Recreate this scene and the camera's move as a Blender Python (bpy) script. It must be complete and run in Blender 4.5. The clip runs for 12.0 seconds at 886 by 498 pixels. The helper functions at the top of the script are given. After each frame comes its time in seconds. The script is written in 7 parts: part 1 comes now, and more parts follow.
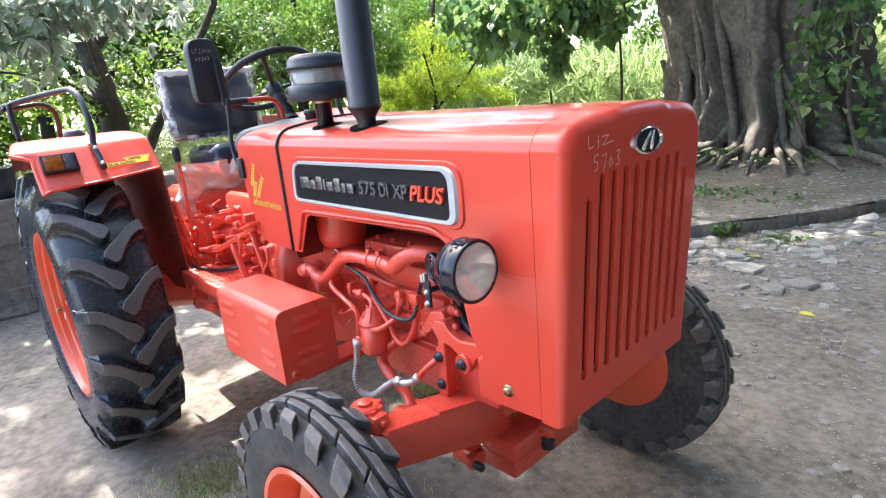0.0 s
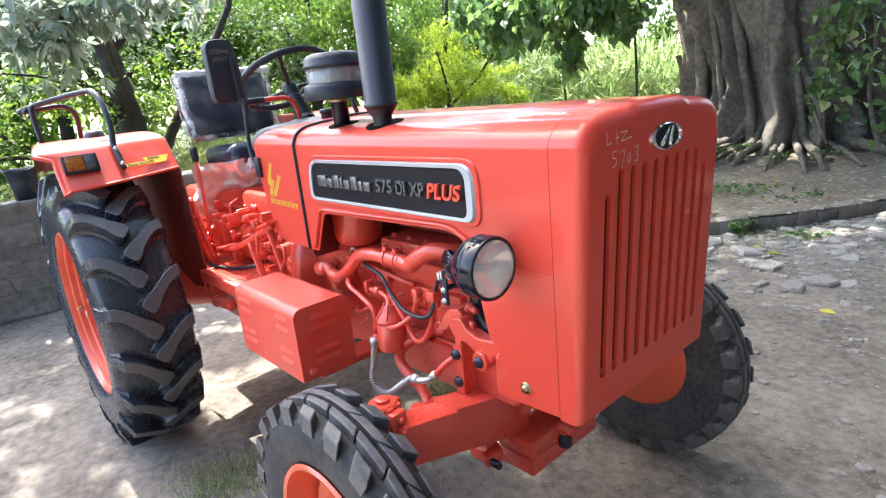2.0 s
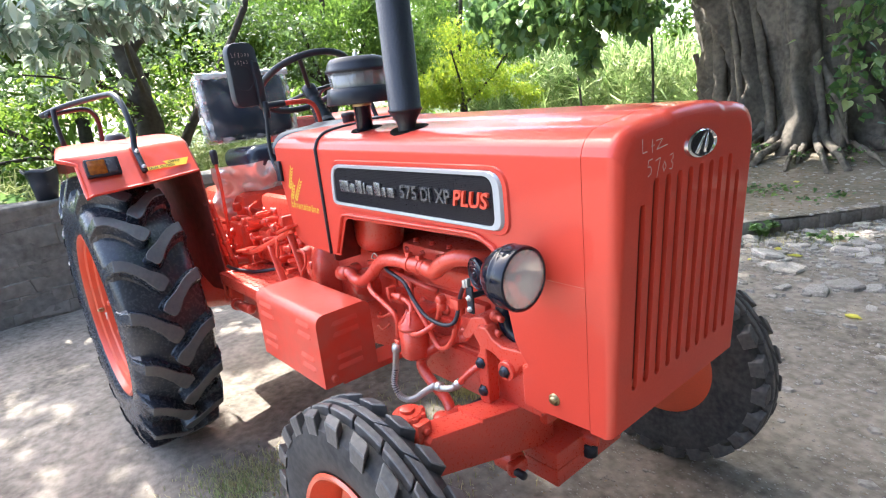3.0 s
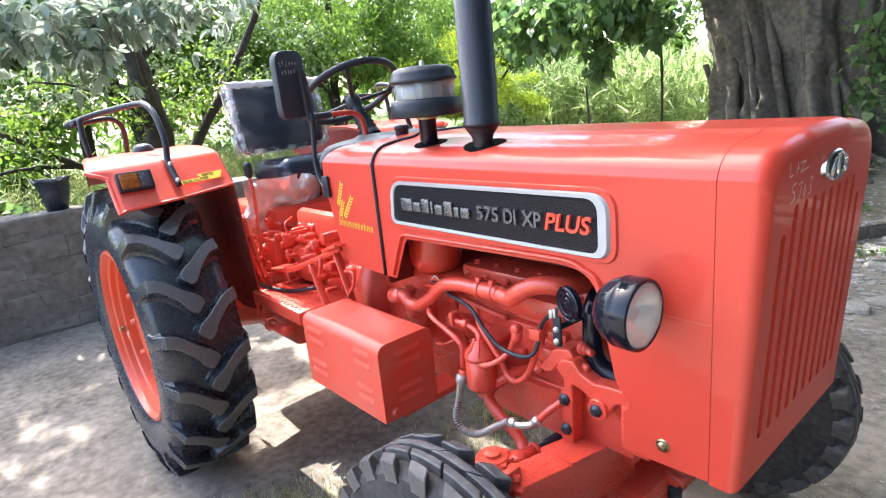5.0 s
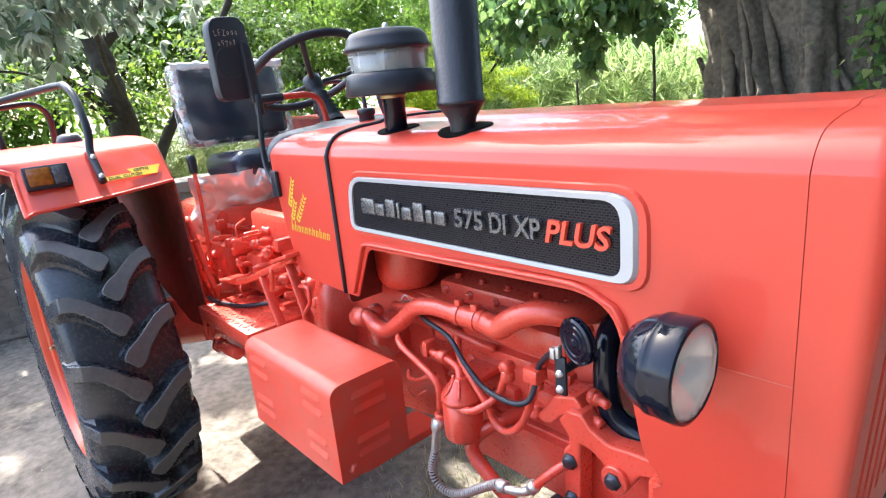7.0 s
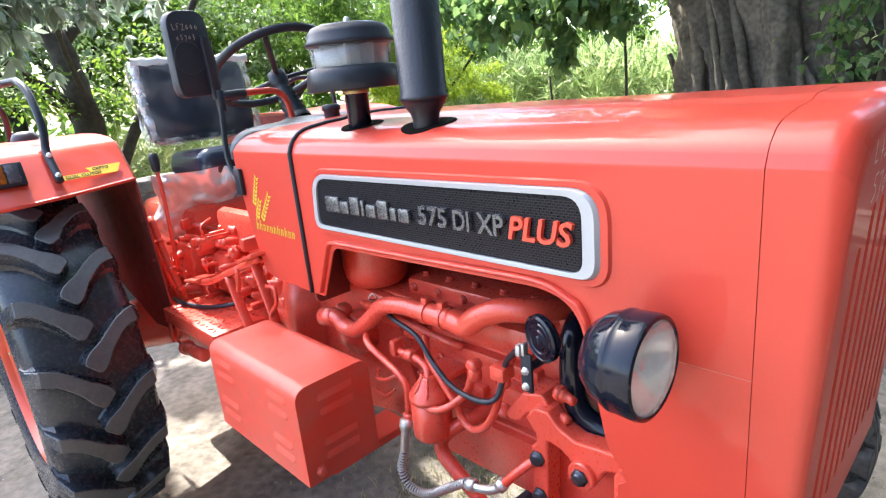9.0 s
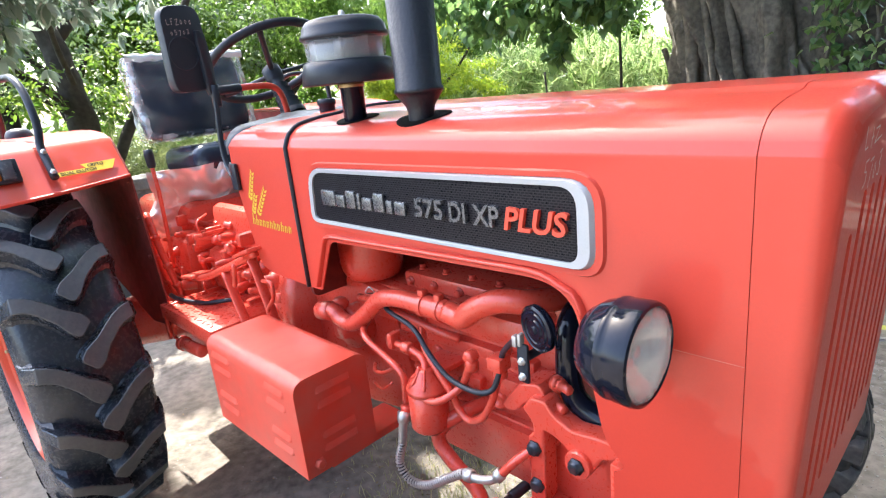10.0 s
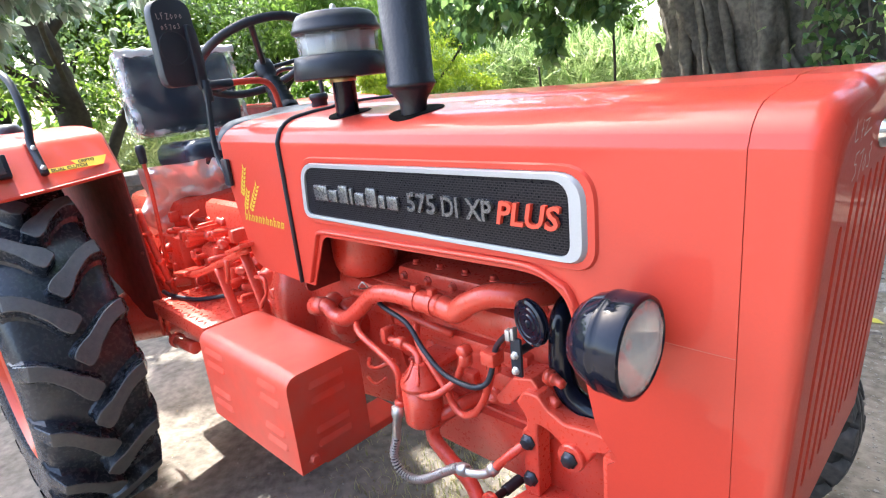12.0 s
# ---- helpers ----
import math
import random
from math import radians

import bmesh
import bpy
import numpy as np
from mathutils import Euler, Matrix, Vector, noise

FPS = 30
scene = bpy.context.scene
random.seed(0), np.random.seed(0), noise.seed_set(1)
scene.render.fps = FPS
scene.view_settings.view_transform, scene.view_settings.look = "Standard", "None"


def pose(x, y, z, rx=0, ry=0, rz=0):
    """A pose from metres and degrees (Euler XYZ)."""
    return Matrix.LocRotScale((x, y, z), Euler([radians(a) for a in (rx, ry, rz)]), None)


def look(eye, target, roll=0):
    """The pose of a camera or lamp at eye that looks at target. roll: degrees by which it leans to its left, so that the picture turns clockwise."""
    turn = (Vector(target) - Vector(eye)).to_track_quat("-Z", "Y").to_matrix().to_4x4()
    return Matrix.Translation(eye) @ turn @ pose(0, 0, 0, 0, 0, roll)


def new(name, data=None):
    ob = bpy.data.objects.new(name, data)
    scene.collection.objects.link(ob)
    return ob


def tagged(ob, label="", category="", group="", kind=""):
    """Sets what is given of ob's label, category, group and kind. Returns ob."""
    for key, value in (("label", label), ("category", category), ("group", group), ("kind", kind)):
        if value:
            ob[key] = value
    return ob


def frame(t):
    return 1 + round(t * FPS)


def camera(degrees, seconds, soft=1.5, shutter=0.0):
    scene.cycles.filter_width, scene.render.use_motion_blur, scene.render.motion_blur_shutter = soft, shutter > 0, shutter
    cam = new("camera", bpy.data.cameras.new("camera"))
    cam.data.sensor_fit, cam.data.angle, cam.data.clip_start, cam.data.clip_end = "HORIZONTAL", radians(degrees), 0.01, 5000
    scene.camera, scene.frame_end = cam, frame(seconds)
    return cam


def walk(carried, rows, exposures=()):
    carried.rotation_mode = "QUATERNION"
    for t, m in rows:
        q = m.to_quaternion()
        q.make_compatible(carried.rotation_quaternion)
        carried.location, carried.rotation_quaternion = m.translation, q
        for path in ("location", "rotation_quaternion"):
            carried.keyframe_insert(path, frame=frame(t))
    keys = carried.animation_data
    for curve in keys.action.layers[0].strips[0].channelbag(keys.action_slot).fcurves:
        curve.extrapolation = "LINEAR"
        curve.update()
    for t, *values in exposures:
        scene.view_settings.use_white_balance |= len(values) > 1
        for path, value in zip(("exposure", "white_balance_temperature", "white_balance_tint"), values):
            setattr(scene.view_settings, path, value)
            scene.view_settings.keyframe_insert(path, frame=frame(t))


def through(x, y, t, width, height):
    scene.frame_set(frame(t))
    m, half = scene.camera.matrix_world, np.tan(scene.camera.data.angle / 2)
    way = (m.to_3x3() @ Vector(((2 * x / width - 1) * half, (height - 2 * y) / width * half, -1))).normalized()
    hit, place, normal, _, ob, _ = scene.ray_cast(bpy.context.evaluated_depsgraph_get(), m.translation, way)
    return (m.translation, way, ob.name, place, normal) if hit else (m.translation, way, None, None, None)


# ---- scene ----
cam = camera(75.0, 12.0, soft=1.2)
PATH = [
    (0, (3.067, -1.207, 1.507), (1.635, 0.080, 0.966), -5.26),
    (0.5, (3.064, -1.208, 1.508), (1.626, 0.076, 0.972), -5.38),
    (1, (3.058, -1.220, 1.509), (1.610, 0.051, 0.972), -5.60),
    (1.5, (3.057, -1.220, 1.506), (1.601, 0.040, 0.965), -5.74),
    (2, (3.062, -1.214, 1.506), (1.599, 0.037, 0.964), -5.86),
    (2.5, (3.043, -1.210, 1.518), (1.568, 0.021, 0.964), -6.12),
    (3, (3.019, -1.221, 1.526), (1.530, -0.002, 0.983), -6.01),
    (3.2, (3.019, -1.229, 1.511), (1.518, -0.012, 0.994), -5.83),
    (4.8, (2.808, -1.275, 1.556), (1.315, -0.050, 1.038), -5.65),
    (5, (2.780, -1.294, 1.556), (1.296, -0.057, 1.038), -5.65),
    (5.5, (2.722, -1.300, 1.547), (1.258, -0.041, 1.025), -5.51),
    (6, (2.657, -1.239, 1.530), (1.194, 0.021, 1.005), -5.46),
    (6.5, (2.585, -1.101, 1.518), (1.128, 0.165, 0.996), -5.40),
    (7, (2.545, -1.040, 1.499), (1.088, 0.223, 0.967), -5.50),
    (9, (2.551, -1.012, 1.495), (1.150, 0.304, 0.944), -5.61),
    (9.5, (2.553, -1.017, 1.486), (1.157, 0.302, 0.930), -5.78),
    (10, (2.556, -1.018, 1.488), (1.166, 0.304, 0.925), -5.92),
    (10.5, (2.557, -1.023, 1.489), (1.173, 0.304, 0.919), -5.88),
    (11, (2.554, -1.025, 1.493), (1.173, 0.304, 0.920), -5.86),
    (11.5, (2.560, -1.018, 1.492), (1.182, 0.313, 0.917), -5.93),
    (12, (2.558, -1.015, 1.485), (1.182, 0.316, 0.906), -6.03),
]
walk(cam, [(t, look(e, g, r)) for t, e, g, r in PATH])

# ---- light ----
SUN_TO = Vector((-0.55, 0.03, 0.83)).normalized()
world = bpy.data.worlds.new("sky")
scene.world = world
world.use_nodes = True
wn = world.node_tree.nodes
sky = wn.new("ShaderNodeTexSky")
sky.sky_type = "NISHITA"
sky.sun_disc = False
sky.sun_elevation = math.asin(SUN_TO.z)
sky.sun_rotation = math.atan2(SUN_TO.x, SUN_TO.y)
sky.dust_density = 3.0
world.node_tree.links.new(sky.outputs[0], wn["Background"].inputs[0])
wn["Background"].inputs[1].default_value = 0.15
sun = new("sun", bpy.data.lights.new("sun", "SUN"))
sun.data.energy, sun.data.angle, sun.data.color = 2.6, radians(0.6), (1.0, 0.965, 0.91)
sun.matrix_world = look(SUN_TO * 30, (0, 0, 0))
scene.view_settings.exposure = 2.8


# ---- materials ----
def material(name, colour, rough=0.6, metal=0.0, second=None, fine=60.0, coarse=3.0, amount=0.5, bump=0.0, bump_scale=None,
             coat=0.0, transmission=0.0, rough_var=0.12, piece=0.0, alpha=1.0, spec=0.5, coat_rough=0.08):
    """A procedural surface: two colours mixed by a coarse and a fine noise, with relief and uneven gloss."""
    m = bpy.data.materials.new(name)
    m.use_nodes = True
    n, l = m.node_tree.nodes, m.node_tree.links
    b = n["Principled BSDF"]
    co = n.new("ShaderNodeTexCoord")
    second = second or tuple(c * 0.72 for c in colour)
    noises = []
    for scale, detail in ((coarse, 4.0), (fine, 3.0)):
        t = n.new("ShaderNodeTexNoise")
        t.inputs["Scale"].default_value, t.inputs["Detail"].default_value = scale, detail
        l.new(co.outputs["Object"], t.inputs["Vector"])
        noises.append(t)
    add = n.new("ShaderNodeMath")
    add.operation = "ADD"
    l.new(noises[0].outputs["Fac"], add.inputs[0])
    l.new(noises[1].outputs["Fac"], add.inputs[1])
    ramp = n.new("ShaderNodeMapRange")
    ramp.inputs["From Min"].default_value, ramp.inputs["From Max"].default_value = 0.75, 1.3
    ramp.inputs["To Max"].default_value = amount
    l.new(add.outputs[0], ramp.inputs["Value"])
    mix = n.new("ShaderNodeMix")
    mix.data_type = "RGBA"
    mix.inputs["A"].default_value, mix.inputs["B"].default_value = (*colour, 1), (*second, 1)
    l.new(ramp.outputs[0], mix.inputs["Factor"])
    out = mix.outputs["Result"]
    if piece:
        info = n.new("ShaderNodeObjectInfo")
        hsv = n.new("ShaderNodeHueSaturation")
        mr = n.new("ShaderNodeMapRange")
        mr.inputs["To Min"].default_value, mr.inputs["To Max"].default_value = 1 - piece, 1 + piece
        l.new(info.outputs["Random"], mr.inputs["Value"])
        l.new(mr.outputs[0], hsv.inputs["Value"])
        l.new(out, hsv.inputs["Color"])
        out = hsv.outputs[0]
    l.new(out, b.inputs["Base Color"])
    rr = n.new("ShaderNodeMapRange")
    rr.inputs["To Min"].default_value, rr.inputs["To Max"].default_value = max(0.02, rough - rough_var), min(1, rough + rough_var)
    l.new(noises[1].outputs["Fac"], rr.inputs["Value"])
    l.new(rr.outputs[0], b.inputs["Roughness"])
    b.inputs["Metallic"].default_value = metal
    b.inputs["Specular IOR Level"].default_value = spec
    b.inputs["Coat Weight"].default_value = coat
    b.inputs["Coat Roughness"].default_value = coat_rough
    b.inputs["Transmission Weight"].default_value = transmission
    b.inputs["Alpha"].default_value = alpha
    if bump:
        bt = noises[1]
        if bump_scale:
            bt = n.new("ShaderNodeTexNoise")
            bt.inputs["Scale"].default_value, bt.inputs["Detail"].default_value = bump_scale, 5.0
            l.new(co.outputs["Object"], bt.inputs["Vector"])
        bp = n.new("ShaderNodeBump")
        bp.inputs["Strength"].default_value, bp.inputs["Distance"].default_value = bump, 0.01
        l.new(bt.outputs["Fac"], bp.inputs["Height"])
        l.new(bp.outputs[0], b.inputs["Normal"])
        if coat:
            l.new(bp.outputs[0], b.inputs["Coat Normal"])
    return m


def leaf_material(name, colour, second, through=0.5, rough=0.4):
    """A leaf: green that differs from leaf to leaf, lets light through."""
    m = bpy.data.materials.new(name)
    m.use_nodes = True
    n, l = m.node_tree.nodes, m.node_tree.links
    b = n["Principled BSDF"]
    geo = n.new("ShaderNodeNewGeometry")
    mix = n.new("ShaderNodeMix")
    mix.data_type = "RGBA"
    mix.inputs["A"].default_value, mix.inputs["B"].default_value = (*colour, 1), (*second, 1)
    l.new(geo.outputs["Random Per Island"], mix.inputs["Factor"])
    l.new(mix.outputs["Result"], b.inputs["Base Color"])
    b.inputs["Roughness"].default_value = rough
    tr = n.new("ShaderNodeBsdfTranslucent")
    hs = n.new("ShaderNodeHueSaturation")
    hs.inputs["Hue"].default_value, hs.inputs["Saturation"].default_value, hs.inputs["Value"].default_value = 0.49, 0.95, 1.65
    l.new(mix.outputs["Result"], hs.inputs["Color"])
    l.new(hs.outputs[0], tr.inputs["Color"])
    ms = n.new("ShaderNodeMixShader")
    ms.inputs[0].default_value = through
    l.new(b.outputs[0], ms.inputs[1])
    l.new(tr.outputs[0], ms.inputs[2])
    l.new(ms.outputs[0], n["Material Output"].inputs["Surface"])
    return m


PAINT = material("tractor_paint", (0.64, 0.062, 0.037), 0.42, second=(0.58, 0.060, 0.040), fine=300, coarse=4, coat=0.42, bump=0.05, bump_scale=9, rough_var=0.08, spec=0.3, coat_rough=0.035)
# same red with less gloss, so the nose front mirrors less light
NOSEPAINT = material("dull_nose_paint", (0.64, 0.062, 0.037), 0.55, second=(0.56, 0.060, 0.040), fine=200, coarse=4, bump=0.02, bump_scale=9, rough_var=0.1, spec=0.2, coat=0.26, coat_rough=0.035)
CAST = material("painted_casting", (0.72, 0.080, 0.048), 0.30, second=(0.60, 0.070, 0.045), fine=120, coarse=9, amount=0.5, bump=0.07, bump_scale=120, coat=0.25, coat_rough=0.14)
BOXPAINT = material("dusty_paint", (0.66, 0.060, 0.034), 0.42, second=(0.58, 0.105, 0.072), fine=26, coarse=7, amount=0.9, bump=0.04, coat=0.1)
RIMPAINT = material("rim_paint", (0.70, 0.10, 0.045), 0.35, fine=200, coarse=6, coat=0.3)
RUBBER = material("tyre_rubber", (0.023, 0.029, 0.041), 0.26, second=(0.042, 0.049, 0.063), fine=90, coarse=6, amount=0.6, bump=0.05, rough_var=0.12, spec=0.5)
LUGRUBBER = material("lug_rubber", (0.062, 0.065, 0.072), 0.42, second=(0.118, 0.118, 0.120), fine=70, coarse=10, amount=0.8, bump=0.15)
DUSTRUBBER = material("dusty_rubber", (0.044, 0.047, 0.054), 0.5, second=(0.118, 0.116, 0.114), fine=60, coarse=9, amount=0.9, bump=0.2)
# shade on the far tyre's inside is put into this darker rubber
SIDEWALL = material("sidewall_rubber", (0.024, 0.026, 0.031), 0.7, second=(0.080, 0.079, 0.079), fine=50, coarse=7, amount=0.9, bump=0.12, spec=0.22)
BLACK = material("black_plastic", (0.018, 0.023, 0.034), 0.36, second=(0.028, 0.034, 0.048), fine=220, coarse=8, bump=0.06, spec=0.35)
GLOSSBLACK = material("gloss_black", (0.007, 0.009, 0.018), 0.1, second=(0.013, 0.015, 0.026), fine=120, coarse=6, coat=0.1, rough_var=0.05, spec=0.3)
MIRRORBLACK = material("mirror_plastic", (0.020, 0.027, 0.040), 0.42, second=(0.032, 0.040, 0.054), fine=160, coarse=7, bump=0.05)
MUFFLER = material("muffler_black", (0.008, 0.012, 0.020), 0.40, second=(0.014, 0.019, 0.029), fine=150, coarse=10, bump=0.12)
DASH = material("dash_grey", (0.030, 0.038, 0.054), 0.40, second=(0.050, 0.058, 0.072), fine=80, coarse=6, bump=0.05)
# dark red for the shade seen through the nose slots
SLOTSHADE = material("slot_shade_red", (0.20, 0.034, 0.026), 0.7, second=(0.12, 0.022, 0.018), fine=120, coarse=12, spec=0.2)
STEEL = material("zinc_steel", (0.68, 0.68, 0.67), 0.48, 0.85, second=(0.5, 0.49, 0.47), fine=120, coarse=20, bump=0.08)
BOLTBLUE = material("dark_bolt", (0.05, 0.055, 0.07), 0.4, 0.7, fine=200, coarse=30)
ARMOUR = material("hose_armour", (0.60, 0.59, 0.57), 0.45, 0.7, second=(0.34, 0.33, 0.31), fine=160, coarse=20, bump=0.1)
PIT = material("opening_shade", (0.006, 0.005, 0.005), 0.95, second=(0.010, 0.007, 0.006), fine=60, coarse=10, spec=0.05)
BRASS = material("brass_bolt", (0.46, 0.36, 0.20), 0.42, 1.0, fine=200, coarse=30)
CHROME = material("chrome", (0.78, 0.78, 0.79), 0.1, 1.0, fine=60, coarse=10, amount=0.2, rough_var=0.04)
SILVER = material("silver_trim", (0.50, 0.53, 0.56), 0.35, 0.35, fine=300, coarse=12, amount=0.25)
TAGPAPER = material("white_paper", (0.78, 0.78, 0.76), 0.8, fine=200, coarse=40, amount=0.2)
BADGE = material("badge_black", (0.008, 0.008, 0.013), 0.3, second=(0.013, 0.012, 0.020), fine=300, coarse=20, spec=0.25)
MESHWEB = material("badge_web", (0.013, 0.013, 0.020), 0.35, second=(0.024, 0.023, 0.032), fine=300, coarse=20)
GREYTEXT = material("letter_grey", (0.17, 0.175, 0.185), 0.28, 0.6, fine=200, coarse=20, amount=0.3)
REDTEXT = material("letter_red", (0.75, 0.09, 0.05), 0.35, fine=200, coarse=20, amount=0.3)
YELLOW = material("yellow_decal", (0.75, 0.52, 0.05), 0.45, fine=150, coarse=20, amount=0.3)
DARKTEXT = material("dark_print", (0.05, 0.04, 0.02), 0.5, fine=150, coarse=20)
SCORED = material("scored_paint", (0.66, 0.20, 0.15), 0.6, fine=300, coarse=60, amount=0.4)
CHALK = material("chalk_mark", (0.75, 0.62, 0.58), 0.9, fine=300, coarse=60, amount=0.6)
AMBER = material("amber_lens", (0.20, 0.050, 0.006), 0.2, second=(0.60, 0.20, 0.012), fine=80, coarse=30, coat=0.5)
CLEARLENS = material("clear_lens", (0.06, 0.06, 0.075), 0.25, second=(0.12, 0.11, 0.12), fine=90, coarse=30, coat=0.5)
REFLECTOR = material("lamp_reflector", (0.8, 0.78, 0.76), 0.16, 0.9, second=(0.55, 0.45, 0.42), fine=50, coarse=20)
# body red darkened to stand for shade inside the mudguards and engine bay
SHADE_RED = material("shade_red", (0.26, 0.030, 0.020), 0.8, second=(0.14, 0.020, 0.015), fine=30, coarse=3, amount=0.9, bump=0.15)
VINYL = material("black_vinyl", (0.018, 0.027, 0.048), 0.20, second=(0.034, 0.042, 0.060), fine=150, coarse=8, bump=0.02, bump_scale=60)


def glass_material(name, tint, rough, weight, haze=0.5, patchy=0.0, crumple=0.3):
    """Thin clear sheet: mostly see-through, with gloss."""
    m = bpy.data.materials.new(name)
    m.use_nodes = True
    n, l = m.node_tree.nodes, m.node_tree.links
    g = n.new("ShaderNodeBsdfGlossy")
    g.inputs["Roughness"].default_value = rough
    t = n.new("ShaderNodeBsdfTransparent")
    t.inputs[0].default_value = (*tint, 1)
    d = n.new("ShaderNodeBsdfDiffuse")
    d.inputs[0].default_value = (0.8, 0.82, 0.84, 1)
    tex, co = n.new("ShaderNodeTexNoise"), n.new("ShaderNodeTexCoord")
    tex.inputs["Scale"].default_value, tex.inputs["Detail"].default_value = 22, 5
    l.new(co.outputs["Object"], tex.inputs["Vector"])
    bp = n.new("ShaderNodeBump")
    bp.inputs["Strength"].default_value, bp.inputs["Distance"].default_value = crumple, 0.02
    l.new(tex.outputs["Fac"], bp.inputs["Height"])
    l.new(bp.outputs[0], g.inputs["Normal"])
    m1, m2 = n.new("ShaderNodeMixShader"), n.new("ShaderNodeMixShader")
    m1.inputs[0].default_value = haze
    l.new(g.outputs[0], m1.inputs[1])
    l.new(d.outputs[0], m1.inputs[2])
    m2.inputs[0].default_value = weight
    if patchy:
        pn, pr = n.new("ShaderNodeTexNoise"), n.new("ShaderNodeMapRange")
        pn.inputs["Scale"].default_value, pn.inputs["Detail"].default_value = patchy, 6
        pr.inputs["From Min"].default_value, pr.inputs["From Max"].default_value = 0.42, 0.68
        pr.inputs["To Min"].default_value, pr.inputs["To Max"].default_value = weight * 0.12, weight * 1.5
        l.new(co.outputs["Object"], pn.inputs["Vector"])
        l.new(pn.outputs["Fac"], pr.inputs["Value"])
        l.new(pr.outputs[0], m2.inputs[0])
    l.new(t.outputs[0], m2.inputs[1])
    l.new(m1.outputs[0], m2.inputs[2])
    l.new(m2.outputs[0], n["Material Output"].inputs["Surface"])
    return m


CLEAR = glass_material("clear_bowl", (0.9, 0.92, 0.92), 0.12, 0.22)
FILM = glass_material("plastic_film", (0.97, 0.97, 0.98), 0.10, 0.24, 0.25, patchy=9.0, crumple=0.5)
BAG = glass_material("plastic_bag", (0.99, 0.99, 1.0), 0.12, 0.92, 0.66, crumple=0.5)
WRAPEDGE = glass_material("wrap_edge", (0.95, 0.95, 0.96), 0.2, 0.58, 0.65, patchy=14.0)
WRAPROLL = glass_material("wrap_roll", (0.95, 0.95, 0.96), 0.2, 0.80, 0.8, crumple=0.5)
FLIPGLASS = glass_material("lamp_glass", (0.98, 0.98, 0.98), 0.10, 0.40, 0.6)
SOIL = material("dusty_ground", (0.268, 0.234, 0.197), 0.95, second=(0.098, 0.084, 0.067), fine=22, coarse=2.4, amount=1.0, bump=0.55, bump_scale=45)
STONE = material("pale_stone", (0.44, 0.415, 0.385), 0.9, second=(0.20, 0.182, 0.162), fine=40, coarse=7, amount=0.9, bump=0.6, bump_scale=40, piece=0.25)
KERB = material("kerb_concrete", (0.25, 0.225, 0.195), 0.92, second=(0.12, 0.105, 0.09), fine=30, coarse=4, amount=0.9, bump=0.6, bump_scale=35)
WALLMAT = material("old_plaster", (0.20, 0.186, 0.168), 0.92, second=(0.085, 0.08, 0.070), fine=14, coarse=2.2, amount=1.0, bump=0.9, bump_scale=25, piece=0.07)
BLOCKWALL = material("light_blocking_wall", (0.050, 0.056, 0.058), 0.95, second=(0.035, 0.040, 0.042), fine=14, coarse=1.2, amount=1.0, bump=0.4, bump_scale=30, spec=0.2)
MORTAR = material("old_mortar", (0.185, 0.172, 0.156), 0.95, second=(0.088, 0.083, 0.074), fine=20, coarse=3, amount=1.0, bump=0.6, bump_scale=40)
BARK = material("grey_bark", (0.178, 0.152, 0.122), 0.92, second=(0.070, 0.060, 0.049), fine=16, coarse=2.4, amount=1.0, bump=0.9, bump_scale=18)
DARKBARK = material("dark_bark", (0.055, 0.046, 0.036), 0.92, second=(0.025, 0.021, 0.017), fine=18, coarse=3, amount=1.0, bump=0.9, bump_scale=22)
# pale second tone stands in for sky gloss on the leaves
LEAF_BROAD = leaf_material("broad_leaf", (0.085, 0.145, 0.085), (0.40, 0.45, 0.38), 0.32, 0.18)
LEAF_FINE = leaf_material("fine_leaf", (0.05, 0.12, 0.010), (0.12, 0.20, 0.02), 0.55, 0.5)
LEAF_HEART = leaf_material("heart_leaf", (0.045, 0.11, 0.04), (0.13, 0.22, 0.06), 0.5, 0.3)
LEAF_YELLOWGREEN = leaf_material("yellow_green_leaf", (0.12, 0.22, 0.01), (0.26, 0.33, 0.015), 0.55, 0.5)
LEAF_DEEP = leaf_material("deep_green_leaf", (0.05, 0.12, 0.014), (0.12, 0.21, 0.03), 0.55, 0.45)
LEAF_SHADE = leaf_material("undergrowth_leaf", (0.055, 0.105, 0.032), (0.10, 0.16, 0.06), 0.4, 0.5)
LEAF_PALE = leaf_material("pale_weed_leaf", (0.16, 0.21, 0.05), (0.34, 0.37, 0.16), 0.4, 0.5)
LITTER = leaf_material("dry_leaf", (0.12, 0.085, 0.05), (0.26, 0.19, 0.10), 0.1, 0.8)
BANKSOIL = material("bank_earth", (0.23, 0.195, 0.152), 0.96, second=(0.10, 0.09, 0.062), fine=18, coarse=1.6, amount=1.0, bump=0.9, bump_scale=28)
LEAF_FIELD = leaf_material("field_leaf", (0.08, 0.16, 0.03), (0.35, 0.43, 0.19), 0.5, 0.3)
MEADOW = material("meadow_ground", (0.05, 0.085, 0.015), 0.95, second=(0.09, 0.11, 0.035), fine=9, coarse=0.6, amount=1.0, bump=0.8, bump_scale=30)
GRASS = leaf_material("grass_blade", (0.20, 0.22, 0.09), (0.40, 0.37, 0.20), 0.4, 0.6)
STRAW = leaf_material("dry_straw", (0.34, 0.32, 0.10), (0.50, 0.46, 0.22), 0.3, 0.6)
LEAF_YELLOW = leaf_material("fallen_leaf", (0.50, 0.45, 0.06), (0.30, 0.36, 0.08), 0.3, 0.5)


